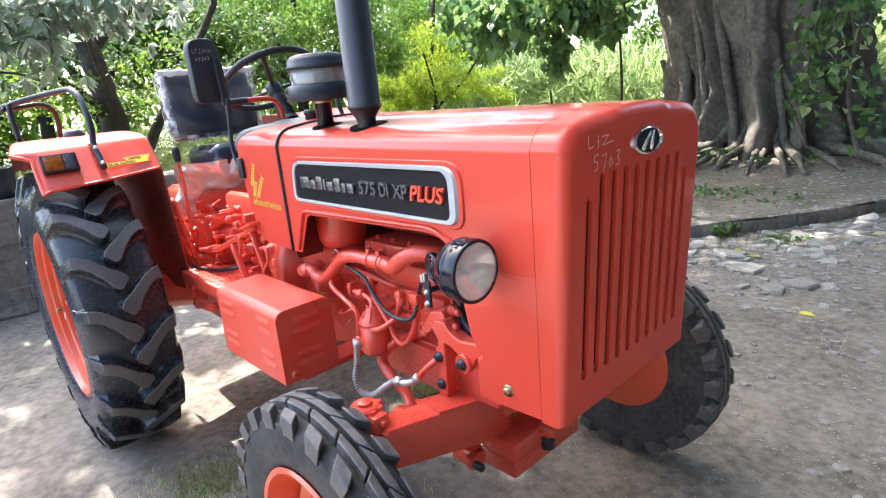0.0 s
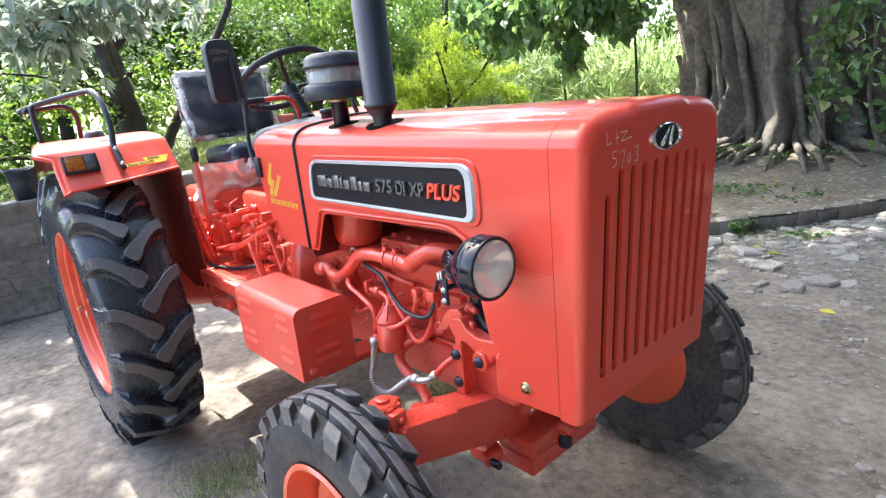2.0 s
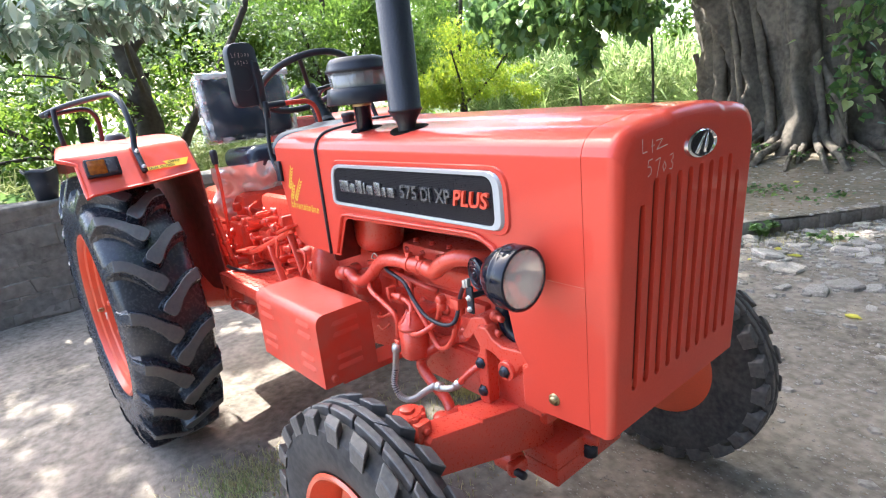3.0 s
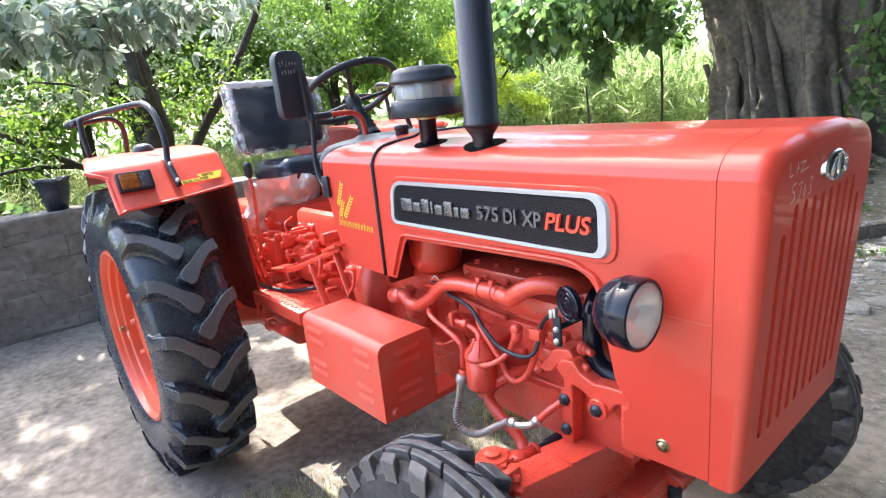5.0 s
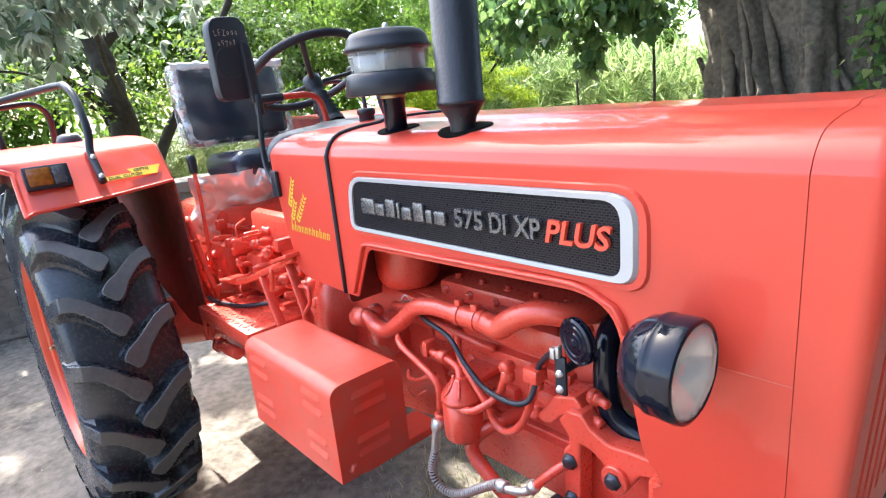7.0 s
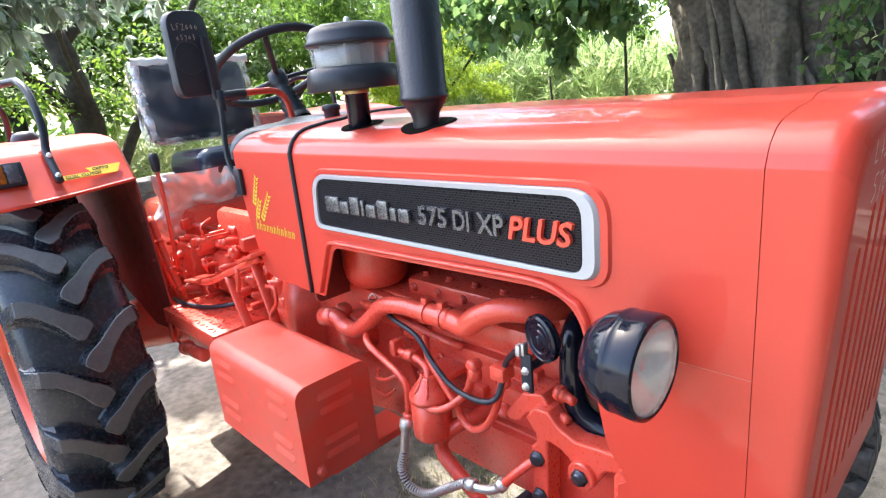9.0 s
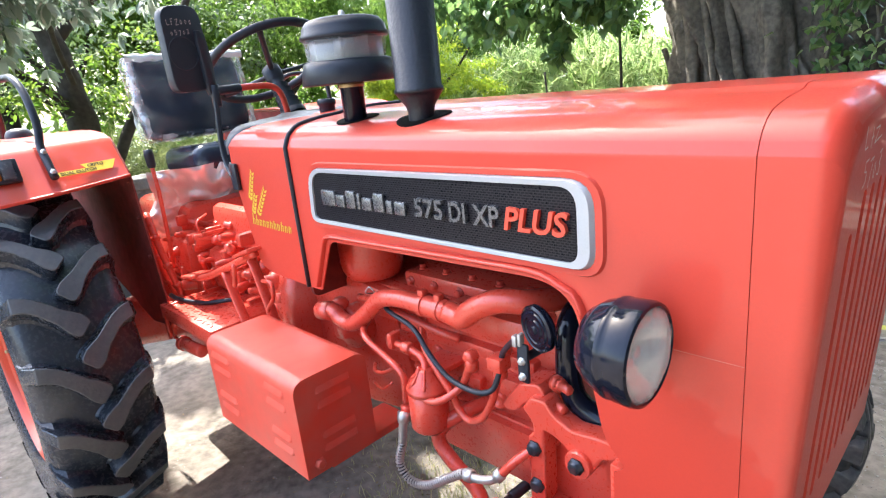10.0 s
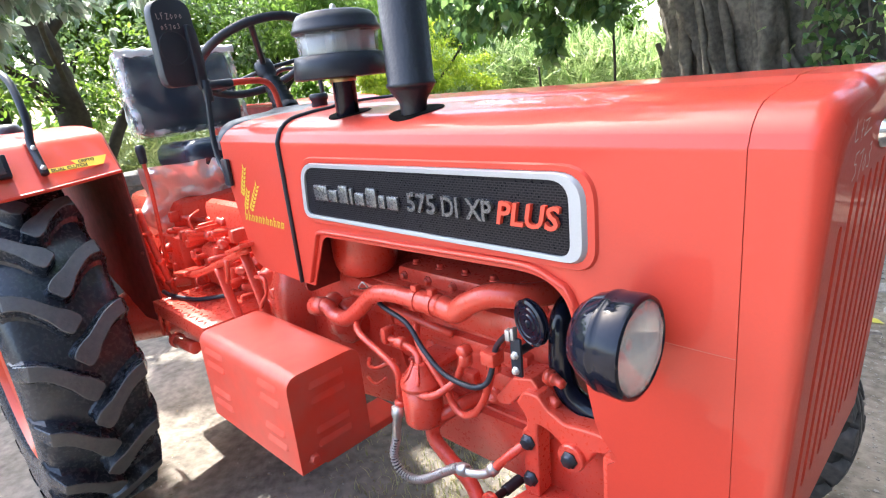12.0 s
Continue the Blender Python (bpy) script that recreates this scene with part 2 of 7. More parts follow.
# ---- mesh helpers ----
def part(name, bm, mat, parent=None, label="", smooth=0.6, kind=""):
    """Links a bmesh as one mesh object, under a thing or a part."""
    if smooth:
        for f in bm.faces:
            f.smooth = True
        for e in bm.edges:
            if len(e.link_faces) == 2 and e.calc_face_angle(0.0) > smooth:
                e.smooth = False
    me = bpy.data.meshes.new(name)
    bm.to_mesh(me)
    bm.free()
    me.materials.append(mat)
    ob = new(name, me)
    ob.parent = parent
    if mat in (PAINT, BOXPAINT):
        # sheet metal stays flat up to its rounded edges
        wn = ob.modifiers.new("flat_sheets", "WEIGHTED_NORMAL")
        wn.keep_sharp, wn.weight = True, 80
    if label or kind:
        tagged(ob, label=label, kind=kind)
    return ob


def shared(name, me, m, parent):
    """Another object on the same mesh, under parent, at matrix m."""
    ob = new(name, me)
    ob.parent = parent
    ob.matrix_basis = m
    return ob


def empty(name, parent=None):
    ob = new(name)
    ob.empty_display_size = 0.1
    ob.parent = parent
    return ob


def box(bm, x0, x1, y0, y1, z0, z1, b=0.004, m=None, seg=2):
    vs = bmesh.ops.create_cube(bm, size=1.0)["verts"]
    for v in vs:
        v.co = Vector(((x0 + x1) / 2 + v.co.x * (x1 - x0), (y0 + y1) / 2 + v.co.y * (y1 - y0), (z0 + z1) / 2 + v.co.z * (z1 - z0)))
        if m:
            v.co = m @ v.co
    if b:
        es = list({e for v in vs for e in v.link_edges})
        bmesh.ops.bevel(bm, geom=es, offset=b, segments=seg, affect="EDGES", profile=0.5, clamp_overlap=True)
    return bm


def frame_axes(d):
    d = Vector(d).normalized()
    a = Vector((0, 0, 1)) if abs(d.z) < 0.9 else Vector((1, 0, 0))
    u = a.cross(d).normalized()
    return u, d.cross(u)


def lathe(bm, origin, axis, profile, seg=24, closed=False):
    """Turns (radius, height) pairs about an axis."""
    o, d = Vector(origin), Vector(axis).normalized()
    u, w = frame_axes(d)
    rings = []
    for r, h in profile:
        if r < 1e-5:
            rings.append([bm.verts.new(o + d * h)])
        else:
            rings.append([bm.verts.new(o + d * h + (u * math.cos(2 * math.pi * i / seg) + w * math.sin(2 * math.pi * i / seg)) * r) for i in range(seg)])
    pairs = list(zip(rings, rings[1:])) + ([(rings[-1], rings[0])] if closed else [])
    for a, b in pairs:
        for i in range(seg):
            j = (i + 1) % seg
            if len(a) == 1 and len(b) == 1:
                continue
            if len(a) == 1:
                bm.faces.new((a[0], b[j], b[i]))
            elif len(b) == 1:
                bm.faces.new((a[i], a[j], b[0]))
            else:
                bm.faces.new((a[i], a[j], b[j], b[i]))
    return bm


def rod(bm, a, b, r, seg=12, bev=0.0):
    a, b = Vector(a), Vector(b)
    h = (b - a).length
    bev = bev or r * 0.15
    return lathe(bm, a, b - a, [(0, 0), (r - bev, 0), (r, bev), (r, h - bev), (r - bev, h), (0, h)], seg)


def curve_points(pts, steps=6):
    p = [Vector(q) for q in pts]
    p = [p[0] * 2 - p[1]] + p + [p[-1] * 2 - p[-2]]
    out = []
    for i in range(1, len(p) - 2):
        for k in range(steps):
            t = k / steps
            a, b, c, d = p[i - 1], p[i], p[i + 1], p[i + 2]
            out.append(0.5 * ((2 * b) + (c - a) * t + (2 * a - 5 * b + 4 * c - d) * t * t + (3 * b - a - 3 * c + d) * t ** 3))
    out.append(p[-2])
    return out


def tube(bm, pts, r, seg=10, steps=6, radii=None, squash=1.0, cap=True):
    """A smooth pipe along points; radii are shares of r along the way."""
    path = curve_points(pts, steps) if steps > 1 else [Vector(q) for q in pts]
    n = len(path)
    u = None
    rings = []
    for i, c in enumerate(path):
        d = (path[min(i + 1, n - 1)] - path[max(i - 1, 0)]).normalized()
        if u is None:
            u = frame_axes(d)[0]
        u = (u - d * u.dot(d)).normalized()
        w = d.cross(u)
        k = r
        if radii:
            f = i / (n - 1) * (len(radii) - 1)
            a = min(int(f), len(radii) - 2)
            k = r * (radii[a] + (radii[a + 1] - radii[a]) * (f - a))
        rings.append([bm.verts.new(c + u * math.cos(2 * math.pi * j / seg) * k + w * math.sin(2 * math.pi * j / seg) * k * squash) for j in range(seg)])
    for a, b in zip(rings, rings[1:]):
        for j in range(seg):
            bm.faces.new((a[j], a[(j + 1) % seg], b[(j + 1) % seg], b[j]))
    if cap:
        bm.faces.new(rings[0][::-1])
        bm.faces.new(rings[-1])
    return bm


def prism(bm, outline, axis, a, b, bev=0.0):
    """A polygon of 2D points, given thickness from a to b along x, y or z."""
    place = {"x": lambda p, h: (h, p[0], p[1]), "y": lambda p, h: (p[0], h, p[1]), "z": lambda p, h: (p[0], p[1], h)}[axis]
    lo = [bm.verts.new(place(p, a)) for p in outline]
    hi = [bm.verts.new(place(p, b)) for p in outline]
    faces = [bm.faces.new(lo), bm.faces.new(hi[::-1])]
    for i in range(len(lo)):
        j = (i + 1) % len(lo)
        faces.append(bm.faces.new((lo[j], lo[i], hi[i], hi[j])))
    bmesh.ops.recalc_face_normals(bm, faces=faces)
    if bev:
        es = list({e for f in faces[:2] for e in f.edges})
        bmesh.ops.bevel(bm, geom=es, offset=bev, segments=2, affect="EDGES", profile=0.5, clamp_overlap=True)
    return bm


def rounded(pts, r, n=4):
    """Rounds the corners of a 2D outline by r (one number, or one a corner)."""
    out = []
    k = len(pts)
    for i in range(k):
        rr = r[i] if isinstance(r, (list, tuple)) else r
        p, a, b = Vector(pts[i]), Vector(pts[i - 1]), Vector(pts[(i + 1) % k])
        if rr <= 0:
            out.append(tuple(p))
            continue
        da, db = (a - p), (b - p)
        ka, kb = min(rr, da.length * 0.49), min(rr, db.length * 0.49)
        s, e = p + da.normalized() * ka, p + db.normalized() * kb
        for j in range(n + 1):
            t = j / n
            out.append(tuple((1 - t) ** 2 * s + 2 * t * (1 - t) * p + t * t * e))
    return out


def bolt(bm, at, axis, r, h):
    """A hexagon head on a washer."""
    lathe(bm, at, axis, [(0, 0), (r * 1.35, 0), (r * 1.35, h * 0.25), (r, h * 0.25), (r, h * 0.9), (r * 0.85, h), (0, h)], 6)
    return bm


def loft(bm, sections):
    rows = [[bm.verts.new(p) for p in s] for s in sections]
    for a, b in zip(rows, rows[1:]):
        for i in range(len(a) - 1):
            bm.faces.new((a[i], a[i + 1], b[i + 1], b[i]))
    return rows


def text_mesh(body, size, depth, m, squeeze=1.0, spacing=1.0, shear=0.0, bold=0.0):
    """Raised letters as a bmesh, from the built-in font."""
    c = bpy.data.curves.new("lettering", "FONT")
    c.body, c.size, c.extrude, c.space_character, c.shear = body, size, depth, spacing, shear
    c.bevel_depth, c.offset, c.resolution_u = 0.0, bold, 3
    ob = bpy.data.objects.new("lettering", c)
    scene.collection.objects.link(ob)
    me = bpy.data.meshes.new_from_object(ob.evaluated_get(bpy.context.evaluated_depsgraph_get()))
    bm = bmesh.new()
    bm.from_mesh(me)
    bm.transform(m @ Matrix.Diagonal((squeeze, 1, 1, 1)))
    bpy.data.objects.remove(ob)
    bpy.data.curves.remove(c)
    bpy.data.meshes.remove(me)
    return bm


def lettering(body, x0, x1, z0, z1, y, depth, shear=0.0, bold=0.001):
    """Raised letters on a side panel that fill a given width and height."""
    bm = text_mesh(body, 0.05, depth, Matrix.Identity(4), shear=shear, bold=bold)
    us, ws = [v.co.x for v in bm.verts], [v.co.y for v in bm.verts]
    ku, kw = (x1 - x0) / (max(us) - min(us)), (z1 - z0) / (max(ws) - min(ws))
    for v in bm.verts:
        v.co = Vector((x0 + (v.co.x - min(us)) * ku, y - v.co.z, z0 + (v.co.y - min(ws)) * kw))
    bmesh.ops.reverse_faces(bm, faces=bm.faces[:])
    return bm


# ---- the tractor: bodywork ----
tractor = tagged(empty("tractor"), "orange-red farm tractor with black tyres parked on dusty ground", "tractor")
B = bmesh.new
HW = 0.295          # half width of the bonnet
XN, XS = 2.335, 1.285   # joint of the nose, joint of the cowl


# half profile of the bonnet: distance in from the side, height below the crown
SHOULDER = [(0.0, 0.0770), (0.0, 0.0715), (0.0010, 0.0690), (0.0070, 0.0550), (0.0080, 0.0530), (0.0150, 0.0425), (0.0290, 0.0305), (0.0460, 0.0226), (0.0720, 0.0176),
            (0.1150, 0.0122), (0.1620, 0.0092), (0.1730, 0.0078), (0.1870, 0.0032), (0.1930, 0.0020), (0.2080, 0.0014)]


def section(x, z_low, hw=HW, top=1.437):
    """Bonnet section from one side over the top to the other: creased shoulder, raised middle."""
    right = [(-hw, z_low)] + [(-hw + d * hw / HW, top - h) for d, h in SHOULDER] + [(0, top)]
    pts = right + [(-y, z) for y, z in right[-2::-1]]
    return [(x, y, z) for y, z in pts]


Z_SPLIT = 1.322
EARS = [((1.046, 1.220), (1.090, 1.308), 7), ((1.050, 1.182), (1.086, 1.244), 5), ((1.078, 1.180), (1.146, 1.264), 7)]
SIDE_HOOD = [(XS, Z_SPLIT), (XS, 1.008), (1.34, 1.008), (1.412, 1.146), (2.03, 1.160), (2.082, 1.128), (2.128, 0.905), (2.165, 0.862),
             (2.145, 0.845), (2.145, 0.752), (2.20, 0.752), (XN - 0.001, 0.758), (XN - 0.001, Z_SPLIT)]
SIDE_ROUND = [0, 0.004, 0.006, 0.02, 0.05, 0.035, 0.02, 0.01, 0, 0.004, 0.004, 0, 0]


def shell(bm, xs, z_low, hw=HW, thick=0.004):
    """Sheet-metal bonnet top with an inner skin."""
    rows = loft(bm, [section(x, z_low, hw) for x in xs])
    inner = loft(bm, [[(x, y * (1 - thick / hw), z - thick) for x, y, z in section(x, z_low, hw)] for x in xs])
    for o, i in ((rows[0], inner[0]), (rows[-1], inner[-1])):
        for k in range(len(o) - 1):
            bm.faces.new((o[k], o[k + 1], i[k + 1], i[k]))
    bmesh.ops.recalc_face_normals(bm, faces=bm.faces[:])
    return bm


bm = shell(B(), [XS + 0.004, 1.5, 1.7, 1.9, 2.1, XN - 0.001], Z_SPLIT)
hood = part("bonnet", bm, PAINT, tractor, "glossy orange-red sheet-metal bonnet")
for s in (-1, 1):
    bm = B()
    outline = rounded(SIDE_HOOD, SIDE_ROUND)
    prism(bm, outline, "y", s * HW, s * (HW - 0.004))
    edge = [Vector((x, s * (HW + 0.001), z)) for x, z in outline]
    i0 = min(range(len(edge)), key=lambda i: (edge[i] - Vector((1.346, s * HW, 1.02))).length)
    i1 = min(range(len(edge)), key=lambda i: (edge[i] - Vector((2.10, s * HW, 1.05))).length)
    lip = [edge[i] for i in range(i0, i1 + 1)]
    lip = [p + Vector((-0.012 if p.x < 1.42 else (0.012 if p.x > 2.06 else 0), 0, 0.014 if p.x > 1.40 else 0.006)) for p in lip]
    tube(bm, lip, 0.011, 8, 1, squash=0.5)
    part("side_panel", bm, PAINT, hood)

# added dark box that stops light passing under the bonnet
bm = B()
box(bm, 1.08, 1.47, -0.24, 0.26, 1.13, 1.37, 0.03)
part("bonnet_blocker", bm, SHADE_RED, tractor, "added dark box blocking light under the bonnet")

# black rubber strip in the joint before the cowl
bm = B()
tube(bm, [(XS - 0.001 - 0.012 * max(0, (1.2 - p[2])) * 0, p[1] * 1.006, p[2] + 0.001) for p in [(XS, -HW, 1.008), *section(XS, 1.2), (XS, HW, 1.008)]], 0.0065, 8, 1)
part("joint_strip", bm, BLACK, tractor, "black rubber strip in the bonnet joint")

# rear cowl
bm = B()
COWL = [(XS - 0.008, Z_SPLIT), (XS - 0.008, 1.008), (1.09, 1.014), (1.040, 1.028), (1.014, 1.11), (0.967, 1.300), (0.970, Z_SPLIT)]
shell(bm, [0.972, 1.075, 1.15, XS - 0.006], Z_SPLIT)
for s in (-1, 1):
    prism(bm, rounded(COWL, [0, 0.004, 0.02, 0.03, 0.02, 0.03, 0]), "y", s * HW, s * (HW - 0.004))
cowl = part("cowl", bm, PAINT, tractor, "orange-red rear cowl with wheat-ear decal")
bm = B()
xs = [0.945 + 0.05 * i / 4 for i in range(5)]
loft(bm, [[(x, y * (0.985 - 0.05 * (1 - i / 4) ** 2), z - 0.001 - 0.03 * (1 - i / 4) ** 2) for x, y, z in section(x, Z_SPLIT + 0.0)] for i, x in enumerate(xs)])
s0 = section(1.0, Z_SPLIT)
loft(bm, [[(0.945, y * 0.93, z - 0.03) for x, y, z in s0], [(0.955, y * 0.78, min(z - 0.05, 1.33)) for x, y, z in s0], [(0.99, y * 0.74, 1.15) for x, y, z in s0]])
box(bm, 0.80, 1.02, -0.07, 0.07, 1.33, 1.43, 0.03)
part("dash_panel", bm, DASH, cowl, "dark grey instrument panel")

# dark panel that laps over the cowl's top
bm = B()
lo, hi = [], []
for _, y, z in section(0, Z_SPLIT + 0.02):
    k = abs(y) / HW
    lo.append((0.958, y * 1.004, z + 0.002))
    hi.append((0.972 + 0.20 * (1 - k ** 2.6), y * 1.004, z + 0.002))
mids = [[tuple(Vector(a).lerp(Vector(b), t)) for a, b in zip(lo, hi)] for t in (0, 0.3, 0.6, 0.92)]
loft(bm, mids + [[(x, y * 0.999, z - 0.003) for x, y, z in hi]])
part("dash_cover", bm, DASH, cowl, "dark blue-grey moulded dash cover")

# wheat-ear decal and the illegible name below it
bm = B()
for (bx, bz), (tx, tz), n in EARS:
    d0 = Vector((tx - bx, 0, tz - bz))
    up0 = d0.normalized()
    for k in range(n):
        for sgn in (-1, 1):
            c = Vector((bx, -HW - 0.0012, bz)) + d0 * (k / n) * 0.92
            side0 = Vector((up0.z, 0, -up0.x)) * sgn
            d = (up0 + side0 * 0.60).normalized()
            w = Vector((d.z, 0, -d.x)) * (0.0052 * (1 - 0.05 * k))
            l = d * 0.0190
            p = c + side0 * 0.001
            bm.faces.new([bm.verts.new(q) for q in (p, p + l * 0.4 + w, p + l, p + l * 0.4 - w)])
part("wheat_decal", bm, YELLOW, cowl, "yellow wheat-ear decal")
bm = B()
for k, h in enumerate((0.034, 0.030, 0.019, 0.019, 0.019, 0.022, 0.024, 0.019, 0.026, 0.019, 0.019)):
    x, z = 1.036 + 0.0190 * k, 1.150 - 0.0006 * k
    for dx, w, z0, z1 in ((0.0, 0.0042, 0.0, h), (0.0090, 0.0034, 0.0, 0.017), (0.0035, 0.0065, 0.0145, 0.0172)):
        bm.faces.new([bm.verts.new((q[0] + 0.2 * (q[1] - z), -HW - 0.0012, q[1])) for q in ((x + dx, z + z0), (x + dx + w, z + z0), (x + dx + w, z + z1), (x + dx, z + z1))])
part("name_decal", bm, YELLOW, cowl, "yellow name decal, drawn as plain bars")

# badge panel on the bonnet side
badge = empty("badge_panel", tractor)
tagged(badge, "black mesh badge panel in a silver frame")
Y0 = -HW


def ring_plate(bm, outer, inner, y0, y1):
    """A flat frame between two outlines of equal length."""
    a = [bm.verts.new((x, y0, z)) for x, z in outer]
    b = [bm.verts.new((x * 0.5 + u * 0.5, y1, z * 0.5 + w * 0.5)) for (x, z), (u, w) in zip(outer, inner)]
    a2 = [bm.verts.new((x * 0.75 + u * 0.25, y1, z * 0.75 + w * 0.25)) for (x, z), (u, w) in zip(outer, inner)]
    c = [bm.verts.new((x, y1 + 0.001, z)) for x, z in inner]
    d = [bm.verts.new((x, y0, z)) for x, z in inner]
    n = len(a)
    for p, q in ((a, a2), (a2, b), (b, c), (c, d)):
        for i in range(n):
            bm.faces.new((p[i], p[(i + 1) % n], q[(i + 1) % n], q[i]))
    bmesh.ops.recalc_face_normals(bm, faces=bm.faces[:])


OUT = rounded([(1.372, 1.322), (1.358, 1.190), (2.124, 1.188), (2.124, 1.331)], [0.05, 0.03, 0.035, 0.05], 6)
INN = rounded([(1.388, 1.312), (1.376, 1.200), (2.096, 1.198), (2.096, 1.318)], [0.04, 0.022, 0.025, 0.035], 6)
EMB = rounded([(1.362, 1.336), (1.346, 1.178), (2.141, 1.177), (2.141, 1.343)], [0.06, 0.04, 0.045, 0.06], 6)
bm = B()
ring_plate(bm, OUT, INN, Y0 - 0.001, Y0 - 0.009)
part("badge_frame", bm, SILVER, badge, "silver frame")
bm = B()
ring_plate(bm, EMB, OUT, Y0 + 0.001, Y0 - 0.005)
part("badge_surround", bm, PAINT, badge)
bm = B()
prism(bm, INN, "y", Y0 + 0.0, Y0 - 0.003)
part("badge_plate", bm, BADGE, badge, "black back plate")
# fine honeycomb mesh: short raised webs in staggered rows
bm = B()
rows, pitch = 25, 0.0044
for r in range(rows):
    z = 1.2030 + pitch * r
    x0, x1 = 1.381 + 0.0004 * r, 2.091
    bm.faces.new([bm.verts.new((x, Y0 - 0.0052, zz)) for x, zz in ((x0, z), (x1, z), (x1, z + 0.0013), (x0, z + 0.0013))])
    if r < rows - 1:
        n = 84
        for k in range(n):
            x = x0 + 0.001 + (k + 0.5 * (r % 2)) * (x1 - x0) / n
            if x < x1 - 0.004:
                bm.faces.new([bm.verts.new((xx, Y0 - 0.0050, zz)) for xx, zz in ((x, z + 0.0013), (x + 0.0014, z + 0.0013), (x + 0.0014, z + pitch), (x, z + pitch))])
part("badge_mesh", bm, MESHWEB, badge, "black honeycomb mesh", smooth=0)
# maker's name as plain bars
for x, w, h in ((1.424, 0.052, 0.036), (1.478, 0.034, 0.028), (1.518, 0.033, 0.040), (1.557, 0.011, 0.036), (1.574, 0.033, 0.028), (1.613, 0.034, 0.040), (1.653, 0.020, 0.028), (1.679, 0.033, 0.028)):
    bm = B()
    box(bm, x, x + w, Y0 - 0.013, Y0 - 0.004, 1.238, 1.238 + h, 0.004, seg=2)
    part("name_bar", bm, GREYTEXT, badge, "grey raised bar in place of a letter")
for word, x0, x1, tone, say in (("575", 1.741, 1.817, GREYTEXT, "grey raised figures"), ("DI", 1.834, 1.873, GREYTEXT, "grey raised letters"), ("XP", 1.891, 1.950, GREYTEXT, "grey raised letters")):
    part("lettering", lettering(word, x0, x1, 1.2405, 1.2770, Y0 - 0.009, 0.004), tone, badge, say)
part("lettering", lettering("PLUS", 1.959, 2.083, 1.2390, 1.2785, Y0 - 0.009, 0.004, 0.2), REDTEXT, badge, "red raised letters")

# nose with slotted front
nose = empty("nose", tractor)
tagged(nose, "orange-red nose with vertical air slots")


def front_x(z):
    return 2.388 + (z - 0.75) * 0.058


RC = 0.025
bm = B()
ZLOW = 0.752


def nose_section(x, inset):
    """Bonnet section drawn in by the rounding of the front edge, leaning with the front."""
    pts = []
    for _, y, z in section(0, ZLOW + inset * 0.2, HW - inset, 1.437 - inset * 1.5):
        lean = (x - XN) / 0.075 * (z - 1.12) * 0.058
        pts.append((x + lean, y, z))
    return pts


XF = 2.388 + (1.12 - 0.75) * 0.058
secs = [nose_section(XN + 0.0004, 0.0), nose_section(XF - RC - 0.003, 0.0), nose_section(XF - RC, 0.0)]
for i in range(1, 8):
    a = i / 7 * math.pi / 2
    secs.append(nose_section(XF - RC + RC * math.sin(a), RC * (1 - math.cos(a))))


def on_front(p):
    return (front_x(p[2]), p[1], p[2])


for sct in secs:
    sct[1] = (sct[1][0], sct[1][1], min(sct[1][2], 1.316))
    sct[-2] = (sct[-2][0], sct[-2][1], min(sct[-2][2], 1.316))
secs[-1] = [on_front(p) for p in secs[-1]]
loft(bm, secs)
# bottom return and the face above the slots
loft(bm, [[q[0] for q in secs], [(q[0][0], 0.0, ZLOW + 0.004) for q in secs]])
loft(bm, [[q[-1] for q in secs], [(q[-1][0], 0.0, ZLOW + 0.004) for q in secs]])
last = secs[-1]
bm.faces.new([bm.verts.new(q) for q in last[1:-1]])
# slotted front face
YF = HW - RC
Z0, Z1 = last[0][2], last[1][2]
NS, SW = 10, 0.0215
ys = [-0.212 + 0.0471 * i for i in range(NS)]


def fp(y, z, back=0.0):
    return bm.verts.new((front_x(z) - back, y, z))


edges = [-YF]
for i, y in enumerate(ys):
    zb = 0.842
    zt = 1.262 if i in (0, NS - 1) else 1.308
    arc = [math.pi * k / 4 for k in range(5)]
    r = SW / 2
    top_arc = [(y + r * math.cos(a), zt - r + r * math.sin(a)) for a in arc]
    low_arc = [(y + r * math.cos(a + math.pi), zb + r + r * math.sin(a + math.pi)) for a in arc]
    bm.faces.new([fp(*p) for p in [(y - r, Z1), *top_arc[::-1], (y + r, Z1)][::-1]])
    bm.faces.new([fp(*p) for p in [(y - r, Z0), *low_arc, (y + r, Z0)]])
    loop = top_arc + low_arc
    f1, f2 = [fp(*p) for p in loop], [fp(*p, 0.010) for p in loop]
    for k in range(len(loop)):
        bm.faces.new((f1[k], f1[(k + 1) % len(loop)], f2[(k + 1) % len(loop)], f2[k]))
    bm.faces.new([fp(*p) for p in ((edges[-1], Z0), (y - r, Z0), (y - r, zb + r), (y - r, zt - r), (y - r, Z1), (edges[-1], Z1))])
    edges.append(y + r)
bm.faces.new([fp(*p) for p in ((edges[-1], Z0), (YF, Z0), (YF, Z1), (edges[-1], Z1))])
bmesh.ops.remove_doubles(bm, verts=bm.verts[:], dist=0.0004)
bmesh.ops.recalc_face_normals(bm, faces=bm.faces[:])
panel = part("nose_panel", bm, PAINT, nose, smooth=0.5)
# front faces take the duller copy, to hold down their reflection
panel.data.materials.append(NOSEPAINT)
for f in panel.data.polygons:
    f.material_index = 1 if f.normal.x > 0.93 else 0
# backing sheet put where the slots show only shade
bm = B()
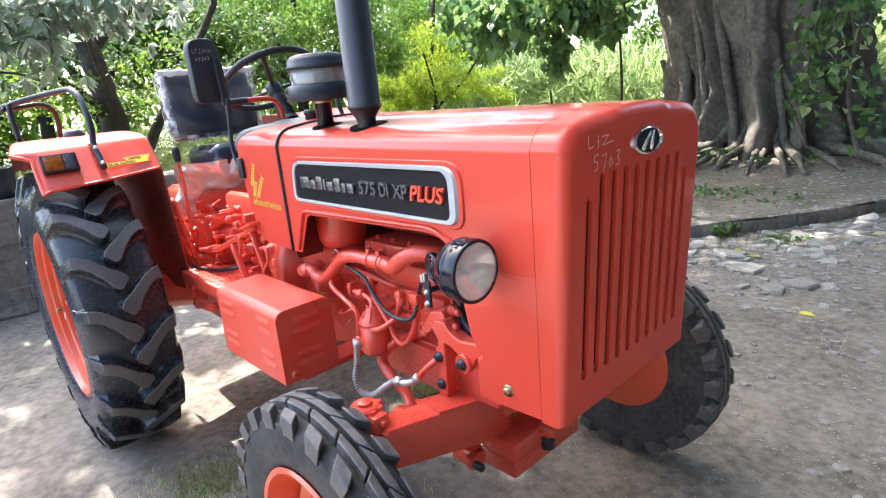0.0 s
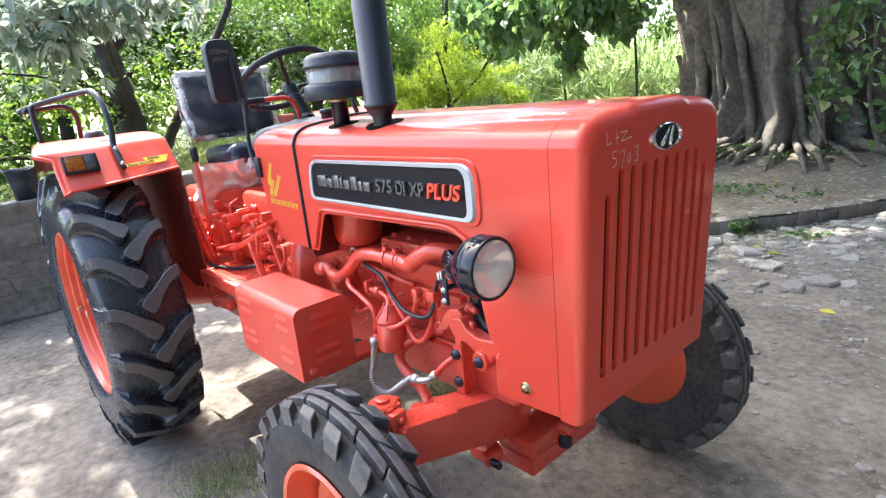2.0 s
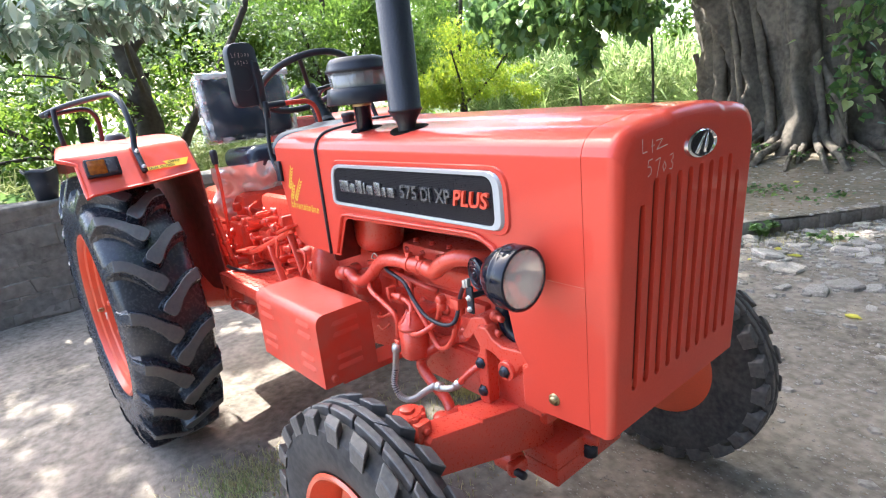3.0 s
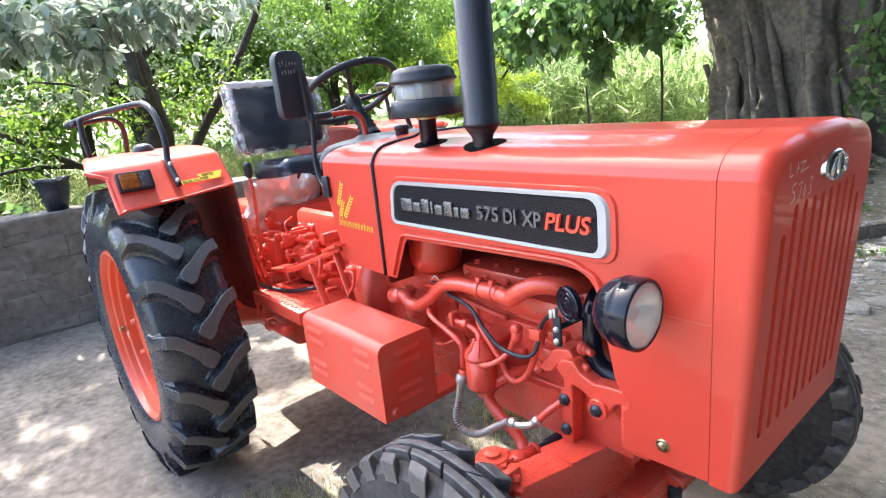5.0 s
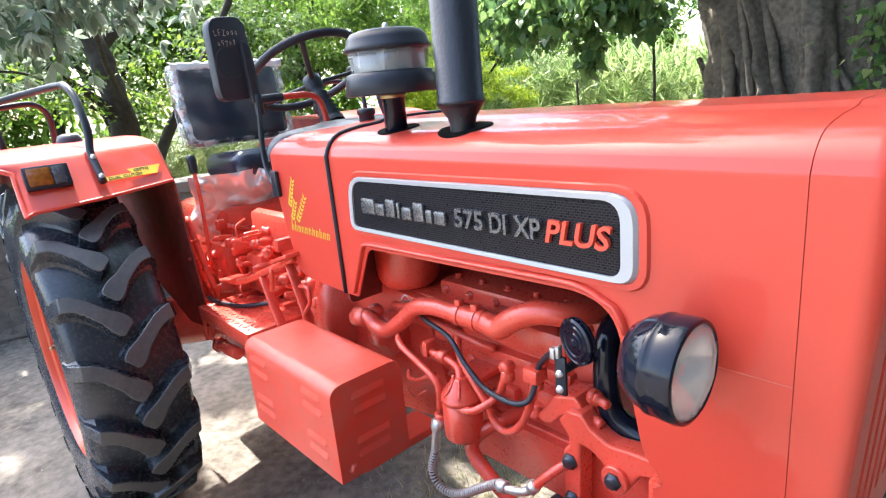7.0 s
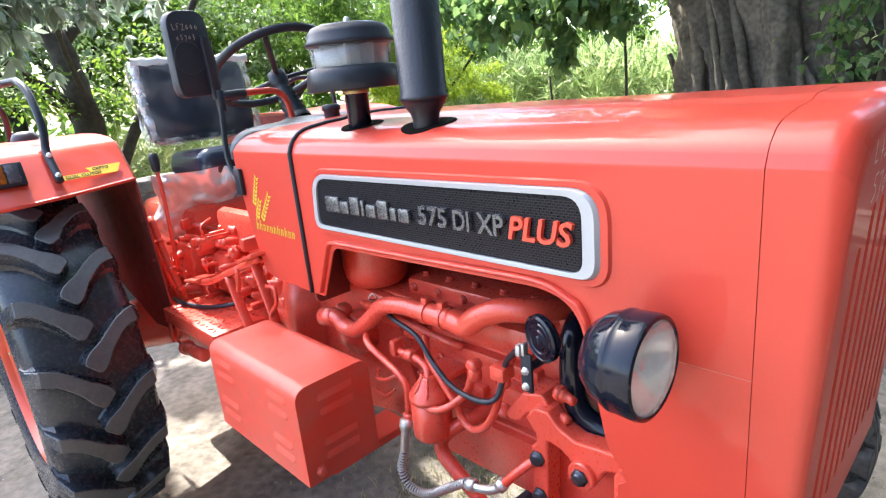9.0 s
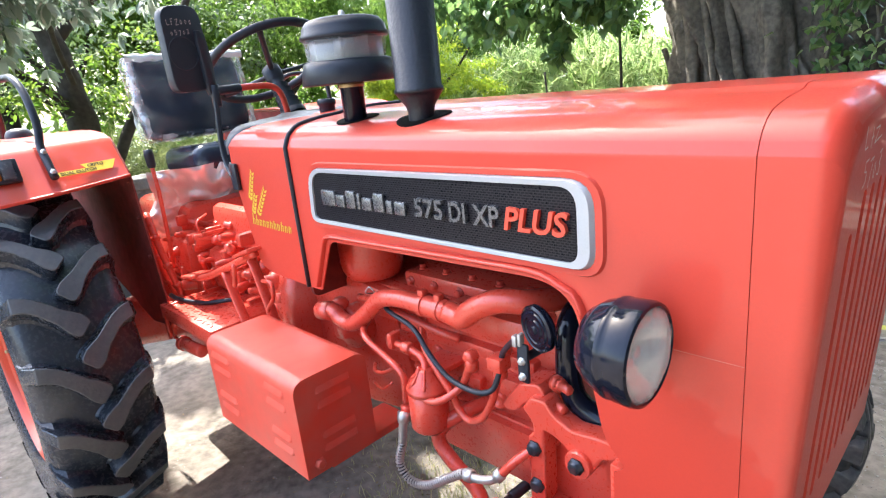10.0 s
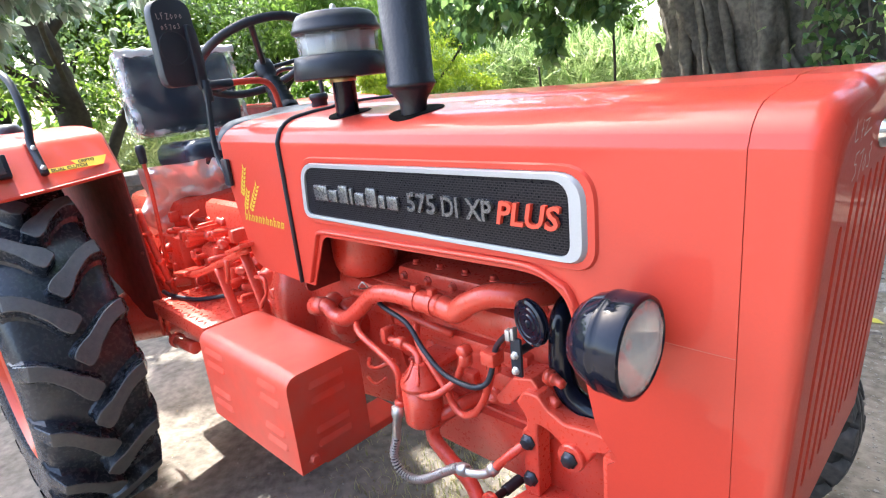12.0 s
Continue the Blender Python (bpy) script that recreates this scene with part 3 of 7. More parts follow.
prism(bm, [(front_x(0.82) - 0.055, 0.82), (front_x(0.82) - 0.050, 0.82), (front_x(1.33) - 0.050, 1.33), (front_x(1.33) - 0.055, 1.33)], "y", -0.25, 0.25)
part("slot_backing", bm, SLOTSHADE, nose, "dark red backing for the shade in the slots")
bm = B()
ex = front_x(1.355)
tilt = pose(ex + 0.001, 0.006, 1.352, 0, 87, 0) @ Matrix.Diagonal((0.80, 1, 1, 1))
lathe(bm, (0, 0, 0), (0, 0, 1), [(0.0305, 0.001), (0.032, 0.006), (0.0335, 0.009), (0.037, 0.006), (0.038, -0.002)], 32)
bmesh.ops.scale(bm, vec=(1, 1.78, 1), verts=bm.verts[:])
for a, b in (((0.024, -0.026), (-0.026, 0.014)), ((0.027, 0.012), (-0.024, 0.026))):
    w = 0.004
    d = (Vector(b) - Vector(a)).normalized()
    o = Vector((-d.y, d.x)) * w
    q = [Vector(a) - o * 1.6, Vector(b) - o * 0.4, Vector(b) + o * 0.4, Vector(a) + o * 1.6]
    lo = [bm.verts.new((v.x, v.y, 0.003)) for v in q]
    hi = [bm.verts.new((v.x, v.y, 0.007)) for v in q]
    bm.faces.new(hi)
    for k in range(4):
        bm.faces.new((lo[k], lo[(k + 1) % 4], hi[(k + 1) % 4], hi[k]))
bm.transform(tilt)
part("emblem", bm, CHROME, nose, "oval chrome emblem with plain stripes")
bm = B()
lathe(bm, (0, 0, 0), (0, 0, 1), [(0, 0.0035), (0.032, 0.0035), (0.032, -0.002)], 32)
bmesh.ops.scale(bm, vec=(1, 1.78, 1), verts=bm.verts[:])
bm.transform(tilt)
part("emblem_field", bm, BADGE, nose, "dark field of the emblem")
# chalked batch mark on the nose's corner, in thin uneven strokes
GLYPHS = {"L": [[(0.1, 1), (0.25, 0.05), (0.85, 0.12)]], "1": [[(0.4, 1), (0.45, 0)]], "-": [[(0.1, 0.5), (0.8, 0.55)]], "2": [[(0.0, 0.9), (0.7, 0.95), (0.1, 0.1), (0.95, 0.25), (1.3, 0.3)]],
          "5": [[(0.8, 1), (0.2, 0.95), (0.15, 0.6), (0.6, 0.55), (0.7, 0.2), (0.2, 0.0)]], "7": [[(0.05, 0.9), (0.75, 1.0), (0.35, -0.1)]], "0": [[(0.4, 0.75), (0.1, 0.4), (0.35, 0.05), (0.7, 0.35), (0.4, 0.75)]],
          "3": [[(0.1, 0.9), (0.6, 1.0), (0.65, 0.7), (0.3, 0.55), (0.7, 0.35), (0.55, 0.05), (0.1, 0.1)]], "F": [[(0.7, 1), (0.15, 0.95), (0.2, 0.0)], [(0.15, 0.5), (0.6, 0.55)]], "Z": [[(0.05, 0.95), (0.8, 1.0), (0.1, 0.05), (0.95, 0.1)]],
          "8": [[(0.7, 0.9), (0.3, 0.95), (0.3, 0.65), (0.7, 0.3), (0.5, 0.0), (0.2, 0.25), (0.7, 0.8), (0.7, 0.9)]]}
bm = B()
for ch, y0, z0, w, h in (("L", -0.229, 1.362, 0.026, 0.028), ("1", -0.196, 1.360, 0.016, 0.026), ("-", -0.196, 1.360, 0.018, 0.026), ("2", -0.176, 1.362, 0.034, 0.022), ("5", -0.206, 1.314, 0.026, 0.034), ("7", -0.176, 1.312, 0.026, 0.034), ("0", -0.148, 1.314, 0.022, 0.030), ("3", -0.122, 1.314, 0.024, 0.034)):
    for line in GLYPHS[ch]:
        q = [Vector((0, y0 + u * w, z0 + v * h)) for u, v in line]
        for a, b in zip(q, q[1:]):
            o = (b - a).cross(Vector((1, 0, 0))).normalized() * 0.0009
            bm.faces.new([bm.verts.new(v + Vector((front_x(v.z) + 0.0012, 0, 0))) for v in (a - o, a + o, b + o, b - o)])
part("chalk_mark", bm, CHALK, nose, "faint chalk strokes", smooth=0)
bm = B()
box(bm, 2.235, XN - 0.002, -HW - 0.0005, -HW + 0.001, 1.0938, 1.0946, 0.0)
part("scratch_line", bm, SCORED, hood, "pale scored line", smooth=0)
bm = B()
bolt(bm, (2.238, -HW, 0.800), (0, -1, 0), 0.009, 0.012)
lathe(bm, (2.238, -HW, 0.800), (0, -1, 0), [(0.015, 0), (0.015, 0.003), (0, 0.003)], 20)
part("nose_bolt", bm, BRASS, hood, "brass-plated bolt")


# ---- headlamp ----
def headlamp(at):
    x, y, z = at
    k = 0.945
    g = empty("headlamp", tractor)
    tagged(g, "round headlamp in a gloss black bowl")
    bm = B()
    lathe(bm, (x, y, z), (1, 0, 0), [(0, -0.100), (0.028, -0.097), (0.052, -0.086), (0.066, -0.066), (0.0722, -0.047), (0.0742, -0.0455), (0.0746, -0.042), (0.0742, -0.039), (0.0735, -0.0375), (0.0745, -0.03), (0.0755, -0.006), (0.0735, 0.0), (0.069, 0.002), (0.066, -0.001), (0.066, -0.006)], 40)
    bmesh.ops.scale(bm, vec=(k, k, k), space=Matrix.Translation((-x, -y, -z)), verts=bm.verts[:])
    part("bowl", bm, GLOSSBLACK, g)
    bm = B()
    lathe(bm, (x, y, z), (1, 0, 0), [(0.066, -0.006), (0.055, -0.02), (0.035, -0.035), (0.012, -0.043), (0, -0.044)], 36)
    lathe(bm, (x, y, z), (1, 0, 0), [(0, -0.018), (0.009, -0.018), (0.011, -0.024), (0.011, -0.04)], 16)
    bmesh.ops.scale(bm, vec=(k, k, k), space=Matrix.Translation((-x, -y, -z)), verts=bm.verts[:])
    part("reflector", bm, REFLECTOR, g)
    bm = B()
    lathe(bm, (x, y, z), (1, 0, 0), [(0.0665 * (1 - k / 36), -0.003 + 0.013 * (1 - (1 - k / 36) ** 2)) for k in range(37)], 120)
    for v in bm.verts:
        v.co.x += 0.0034 * abs(math.sin((v.co.y - y) * 420)) + 0.0006 * math.sin((v.co.z - z) * 160)
    bmesh.ops.scale(bm, vec=(k, k, k), space=Matrix.Translation((-x, -y, -z)), verts=bm.verts[:])
    lens = part("lens", bm, FLIPGLASS, g, "ribbed clear lens")
    lens.visible_shadow = False
    bm = B()
    rod(bm, (x - 0.06, y, z), (x - 0.06, -HW, z), 0.016)
    part("lamp_bracket", bm, BLACK, g)
    return g


headlamp((2.248, -0.382, 1.124))

# painted lip behind the joint of bonnet and nose
bm = B()
loft(bm, [section(XN - 0.008, 0.775, HW - 0.0022, 1.4348), section(XN + 0.008, 0.775, HW - 0.0022, 1.4348)])
part("joint_lip", bm, PAINT, hood, "painted lip behind the joint")


# ---- exhaust, pre-cleaner, steering, mirror, seat ----
def exhaust(x, y):
    g = empty("exhaust", tractor)
    tagged(g, "matt black vertical exhaust muffler")
    bm = B()
    lathe(bm, (x, y, 0), (0, 0, 1), [(0.026, 1.33), (0.026, 1.43), (0.029, 1.442), (0.040, 1.458), (0.0465, 1.468), (0.0485, 1.4685), (0.0485, 1.475), (0.0455, 1.477), (0.0455, 2.05), (0.041, 2.06), (0.026, 2.08), (0.026, 2.35), (0, 2.35)], 36)
    part("muffler_body", bm, MUFFLER, g)
    bm = B()
    lathe(bm, (x, y, 0), (0, 0, 1), [(0.027, 1.36), (0.034, 1.36), (0.034, 1.39), (0.027, 1.39)], 24)
    part("collar", bm, MUFFLER, g)


def hood_z(y):
    """Height of the bonnet's top at a place across it."""
    s = section(0, 1.3)
    for (_, ya, za), (_, yb, zb) in zip(s, s[1:]):
        if ya <= y <= yb and yb > ya:
            return za + (zb - za) * (y - ya) / (yb - ya)
    return 1.3


def hole(x, y, rx, ry):
    """A dark oval disc on the bonnet top, coloured for shade in an opening."""
    bm = B()
    lathe(bm, (0, 0, 0), (0, 0, 1), [(0, 0.0010), (0.3, 0.0010), (0.6, 0.0010), (0.85, 0.0012), (0.97, 0.0022), (1.0, 0.0004)], 28)
    for v in bm.verts:
        h = v.co.z
        v.co = Vector((x + v.co.x * rx, y + v.co.y * ry, 0))
        v.co.z = hood_z(v.co.y) + h
    part("opening_disc", bm, PIT, hood, "black oval disc for the shade round the pipe")


EX, PC = (1.70, -0.224), (1.473, -0.216)
exhaust(*EX)
hole(EX[0] - 0.002, EX[1] + 0.008, 0.062, 0.052)
hole(PC[0] - 0.002, PC[1] + 0.007, 0.054, 0.047)

pre = empty("pre_cleaner", tractor)
tagged(pre, "mushroom-shaped air pre-cleaner with clear bowl and black cap")
x, y = PC
bm = B()
lathe(bm, (x, y, 0), (0, 0, 1), [(0.026, 1.33), (0.026, 1.488), (0.0275, 1.489), (0.0275, 1.502)], 28)
part("stem", bm, GLOSSBLACK, pre, "glossy black pipe")
bm = B()
lathe(bm, (x, y, 0), (0, 0, 1), [(0.0285, 1.490), (0.0295, 1.491), (0.0295, 1.500), (0.0285, 1.501)], 28)
part("clamp", bm, BRASS, pre, "brass clamp band")
bm = B()
lathe(bm, (x, y, 0), (0, 0, 1), [(0.028, 1.512), (0.085, 1.506), (0.102, 1.499), (0.105, 1.502), (0.101, 1.53), (0.097, 1.545), (0.088, 1.548), (0.0, 1.548)], 44)
part("skirt", bm, BLACK, pre)
bm = B()
lathe(bm, (x, y, 0), (0, 0, 1), [(0.0855, 1.547), (0.0905, 1.592), (0.0885, 1.592), (0.0835, 1.547)], 44)
bowl = part("bowl", bm, CLEAR, pre, "clear plastic dust bowl")
bowl.visible_shadow = False
bm = B()
lathe(bm, (x, y, 0), (0, 0, 1), [(0.034, 1.547), (0.034, 1.592)], 24)
for k in range(8):
    a = k * math.pi / 4
    c, s = math.cos(a), math.sin(a)
    prism(bm, [(x + 0.034 * c - 0.0015 * s, y + 0.034 * s + 0.0015 * c), (x + 0.08 * c - 0.0015 * s, y + 0.08 * s + 0.0015 * c), (x + 0.08 * c + 0.0015 * s, y + 0.08 * s - 0.0015 * c), (x + 0.034 * c + 0.0015 * s, y + 0.034 * s - 0.0015 * c)], "z", 1.548, 1.591)
part("vanes", bm, SILVER, pre, "pale inner pipe and vanes")
bm = B()
lathe(bm, (x, y, 0), (0, 0, 1), [(0.0, 1.591), (0.092, 1.591), (0.0965, 1.594), (0.0965, 1.600), (0.092, 1.604), (0.090, 1.616), (0.080, 1.629), (0.064, 1.634), (0, 1.637)], 44)
part("cap", bm, BLACK, pre)
bm = B()
lathe(bm, (x, y, 0), (0, 0, 1), [(0.007, 1.635), (0.007, 1.645), (0.004, 1.650), (0, 1.650)], 12)
part("wing_nut", bm, STEEL, pre)

# steering wheel
steer = empty("steering_wheel", tractor)
tagged(steer, "black three-spoke steering wheel")
AX = Vector((-math.sin(0.566), 0, math.cos(0.566)))
HUB = Vector((0.742, 0.0, 1.594)) - AX * 0.045
SU, SW_ = frame_axes(AX)
bm = B()
pts = [HUB + AX * 0.045 + (SU * math.cos(a) + SW_ * math.sin(a)) * 0.200 for a in [2 * math.pi * k / 48 for k in range(48)]]
rings = []
for k in range(48):
    a = 2 * math.pi * k / 48
    rdir = SU * math.cos(a) + SW_ * math.sin(a)
    rings.append([bm.verts.new(pts[k] + rdir * 0.0135 * math.cos(b) + AX * 0.0135 * math.sin(b)) for b in [2 * math.pi * j / 10 for j in range(10)]])
for k in range(48):
    for j in range(10):
        bm.faces.new((rings[k][j], rings[k][(j + 1) % 10], rings[(k + 1) % 48][(j + 1) % 10], rings[(k + 1) % 48][j]))
part("wheel_rim", bm, BLACK, steer)
for k in range(3):
    a = math.radians(62 + 120 * k)
    rdir = SU * math.cos(a) + SW_ * math.sin(a)
    bm = B()
    tube(bm, [HUB + rdir * 0.02 + AX * 0.005, HUB + rdir * 0.1 + AX * 0.022, HUB + AX * 0.044 + rdir * 0.2], 0.0095, 8, 4, squash=0.8)
    part("spoke", bm, BLACK, steer)
bm = B()
lathe(bm, HUB, AX, [(0, 0.03), (0.02, 0.029), (0.03, 0.022), (0.032, 0.0), (0.028, -0.025)], 24)
part("hub", bm, BLACK, steer)
bm = B()
base = Vector((0.862, 0, 1.42))
d = HUB - base
L = d.length
prof = [(0.042, 0)]
for k in range(6):
    r = 0.041 - 0.0022 * k
    prof += [(r, L * (0.10 + 0.12 * k)), (r - 0.012, L * (0.16 + 0.12 * k))]
prof += [(0.026, L * 0.86), (0.026, L)]
lathe(bm, base, d, prof, 24)
part("gaiter", bm, BLACK, steer, "ribbed black rubber gaiter")

# mirror on its arm
MIRROR_AT = pose(0.885, -0.322, 1.628, 0, 0, 12) @ Matrix.Scale(0.92, 4)
mirror = empty("rear_view_mirror", tractor)
tagged(mirror, "black plastic rear-view mirror seen from the back")
bm = B()
prism(bm, rounded([(-0.062, 0.128), (-0.072, -0.085), (-0.062, -0.115), (0.062, -0.115), (0.072, -0.09), (0.066, 0.128)], [0.045, 0.02, 0.03, 0.03, 0.02, 0.045], 6), "x", -0.018, 0.016, 0.012)
prism(bm, rounded([(0.030, 0.06), (0.028, -0.13), (0.058, -0.145), (0.066, -0.05), (0.060, 0.05)], 0.012, 4), "x", 0.010, 0.030, 0.006)
bm.transform(MIRROR_AT @ pose(0, 0, 0, 3, 0, 0))
lathe(bm, MIRROR_AT @ Vector((0.0165, -0.016, -0.006)), Vector((math.cos(math.radians(12)), math.sin(math.radians(12)), 0)), [(0.041, -0.002), (0.042, 0.0012), (0.044, 0.0012), (0.045, -0.002)], 40)
part("mirror_housing", bm, MIRRORBLACK, mirror)
bm = B()
for word, y0, z0, w, h in (("LFZ000", -0.050, 0.074, 0.0115, 0.017), ("05703", -0.044, 0.046, 0.0105, 0.014)):
    for i, ch in enumerate(word):
        for line in GLYPHS[ch]:
            q = [Vector((0.0172, y0 + i * w * 1.28 + u * w, z0 + v * h + 0.001 * math.sin(i * 2.2))) for u, v in line]
            for a, b in zip(q, q[1:]):
                o = (b - a).cross(Vector((1, 0, 0))).normalized() * 0.0006
                bm.faces.new([bm.verts.new(v) for v in (a - o, a + o, b + o, b - o)])
bm.transform(MIRROR_AT @ pose(0, 0, 0, 3, 0, 0))
part("chalk_mark", bm, CHALK, mirror, "chalk strokes on the mirror's back", smooth=0)
bm = B()
tube(bm, [(0.90, -0.268, 1.52), (0.905, -0.275, 1.47), (0.905, -0.283, 1.36), (0.93, -0.287, 1.30), (0.985, -0.297, 1.272)], 0.008, 8, 5)
box(bm, 0.975, 1.01, -0.308, -0.296, 1.245, 1.32, 0.004)
rod(bm, (0.90, -0.268, 1.475), (0.90, -0.268, 1.535), 0.013)
part("mirror_stay", bm, BLACK, mirror, "bent black steel stay")
bm = B()
tube(bm, [(0.90, -0.27, 1.518), (0.90, -0.16, 1.522), (0.90, -0.09, 1.518), (0.90, -0.06, 1.49), (0.895, -0.045, 1.43)], 0.0095, 8, 6)
part("cross_tube", bm, PAINT, tractor, "bent orange tube beside the steering column")
bm = B()
rod(bm, (0.90, -0.27, 1.518), (0.90, -0.19, 1.521), 0.0125)
part("tube_sleeve", bm, BLACK, tractor, "black sleeve")
bm = B()
lathe(bm, (1.18, -0.09, 1.43), (0, 0, 1), [(0.022, 0), (0.022, 0.02), (0.026, 0.022), (0.026, 0.034), (0.02, 0.038), (0, 0.038)], 16)
part("filler_cap", bm, BLACK, hood, "small black filler cap")

# seat with its delivery wrap
seat = empty("driver_seat", tractor)
tagged(seat, "black vinyl driver's seat still wrapped in clear plastic")


def cushion(w, h, d, bev, m):
    bm = B()
    box(bm, -d / 2, d / 2, -w / 2, w / 2, -h / 2, h / 2, bev, seg=5)
    bmesh.ops.subdivide_edges(bm, edges=[e for e in bm.edges if e.calc_length() > 0.08], cuts=5, use_grid_fill=True)
    bm.transform(m)
    return bm


MB = pose(-0.025, 0.042, 1.524, 0, -10, 0)


def puffed(bm, w, h, amount):
    """Rounds a pad's front outwards, with a seam across its lower third."""
    bmesh.ops.subdivide_edges(bm, edges=bm.edges[:], cuts=1, use_grid_fill=True)
    for v in bm.verts:
        u, t = min(1.0, abs(v.co.y) / (w / 2)), min(1.0, abs(v.co.z) / (h / 2))
        if v.co.x > 0:
            v.co.x += amount * (1 - u ** 2.5) * (1 - t ** 2.5) - 0.006 * math.exp(-((v.co.z + 0.03) / 0.012) ** 2)
            v.co.x += 0.006 * noise.noise(v.co * 9)
        v.co.y *= 1 - 0.06 * t ** 3
    return bm


pad = puffed(cushion(0.47, 0.335, 0.085, 0.04, Matrix.Identity(4)), 0.47, 0.335, 0.030)
pad.transform(MB)
part("backrest", pad, VINYL, seat)
part("seat_cushion", cushion(0.35, 0.115, 0.38, 0.05, pose(0.115, 0.055, 1.272, 0, -3, 0)), VINYL, seat)


def wrapped(bm, push, seed):
    """Loosens a skin into crumpled film."""
    for v in bm.verts:
        n = noise.noise_vector(v.co * 14 + Vector((seed, 0, 0))) + noise.noise_vector(v.co * 40 + Vector((0, seed, 0))) * 0.5
        v.co += n * push
    return bm


bm = puffed(cushion(0.488, 0.352, 0.104, 0.03, Matrix.Identity(4)), 0.488, 0.352, 0.030)
bm.transform(MB)
part("plastic_wrap", wrapped(bm, 0.006, 3), FILM, seat, "clear plastic wrap", smooth=0.9)
bm = B()
ring = rounded([(-0.244, -0.170), (-0.244, 0.172), (0.244, 0.172), (0.244, -0.170)], 0.03, 4)
dense = []
for (y0, z0), (y1, z1) in zip(ring, ring[1:] + ring[:1]):
    n = max(1, int(math.hypot(y1 - y0, z1 - z0) / 0.012))
    dense += [(y0 + (y1 - y0) * t / n, z0 + (z1 - z0) * t / n) for t in range(n)]
bands = []
for f, x in ((0.90, 0.058), (0.96, 0.057), (1.0, 0.045), (1.02, 0.0), (0.97, -0.05)):
    bands.append([(x + 0.010 * noise.noise(Vector((y * 40, z * 40, x * 60))), y * (f + 0.022 * noise.noise(Vector((y * 30, z * 30, 7 + x * 20)))), z * (f + 0.03 * noise.noise(Vector((z * 30, y * 30, 3 + x * 20))))) for y, z in dense + dense[:1]])
loft(bm, bands)
bm.transform(MB)
part("wrap_edge", bm, WRAPEDGE, seat, "white crumpled edge of the plastic wrap", smooth=0.5)
bm = B()
rolls = []
for f, x in ((0.80, 0.064), (0.92, 0.070), (1.0, 0.056), (1.02, 0.02)):
    rolls.append([(x + 0.012 * noise.noise(Vector((y * 26, f * 30, 2))), y * (0.98 + 0.02 * f), 0.172 * f + 0.008 * noise.noise(Vector((y * 34, f * 20, 9)))) for y in [-0.246 + 0.492 * i / 60 for i in range(61)]])
loft(bm, rolls)
bm.transform(MB)
part("wrap_roll", bm, WRAPROLL, seat, "white bunched plastic along the top", smooth=0.5)
bm = B()
r = []
for i in range(9):
    for j in range(15):
        y0 = -0.27 + 0.40 * j / 14
        r.append(bm.verts.new((0.22 + 0.10 * math.sin(j * 0.22) - 0.012 * i, y0 - 0.02, 1.26 - 0.265 * i / 8)))
for i in range(8):
    for j in range(14):
        bm.faces.new((r[i * 15 + j], r[i * 15 + j + 1], r[i * 15 + 16 + j], r[i * 15 + 15 + j]))
bmesh.ops.subdivide_edges(bm, edges=bm.edges[:], cuts=3, use_grid_fill=True)
for v in bm.verts:
    # sharp folds at two sizes
    p = v.co * 7 + Vector((8, 3, 0))
    fold = (abs(noise.noise(p)) - 0.2) * 0.13 + (abs(noise.noise(p * 2.7)) - 0.2) * 0.055
    v.co += Vector((0.75, -0.55, 0.1)) * fold + noise.noise_vector(v.co * 9) * 0.02
part("plastic_wrap", bm, BAG, seat, "crumpled plastic hanging below the seat", smooth=0.7)
bm = B()
box(bm, -0.02, 0.16, -0.08, 0.14, 1.10, 1.23, 0.02)
part("seat_base", bm, BLACK, seat)


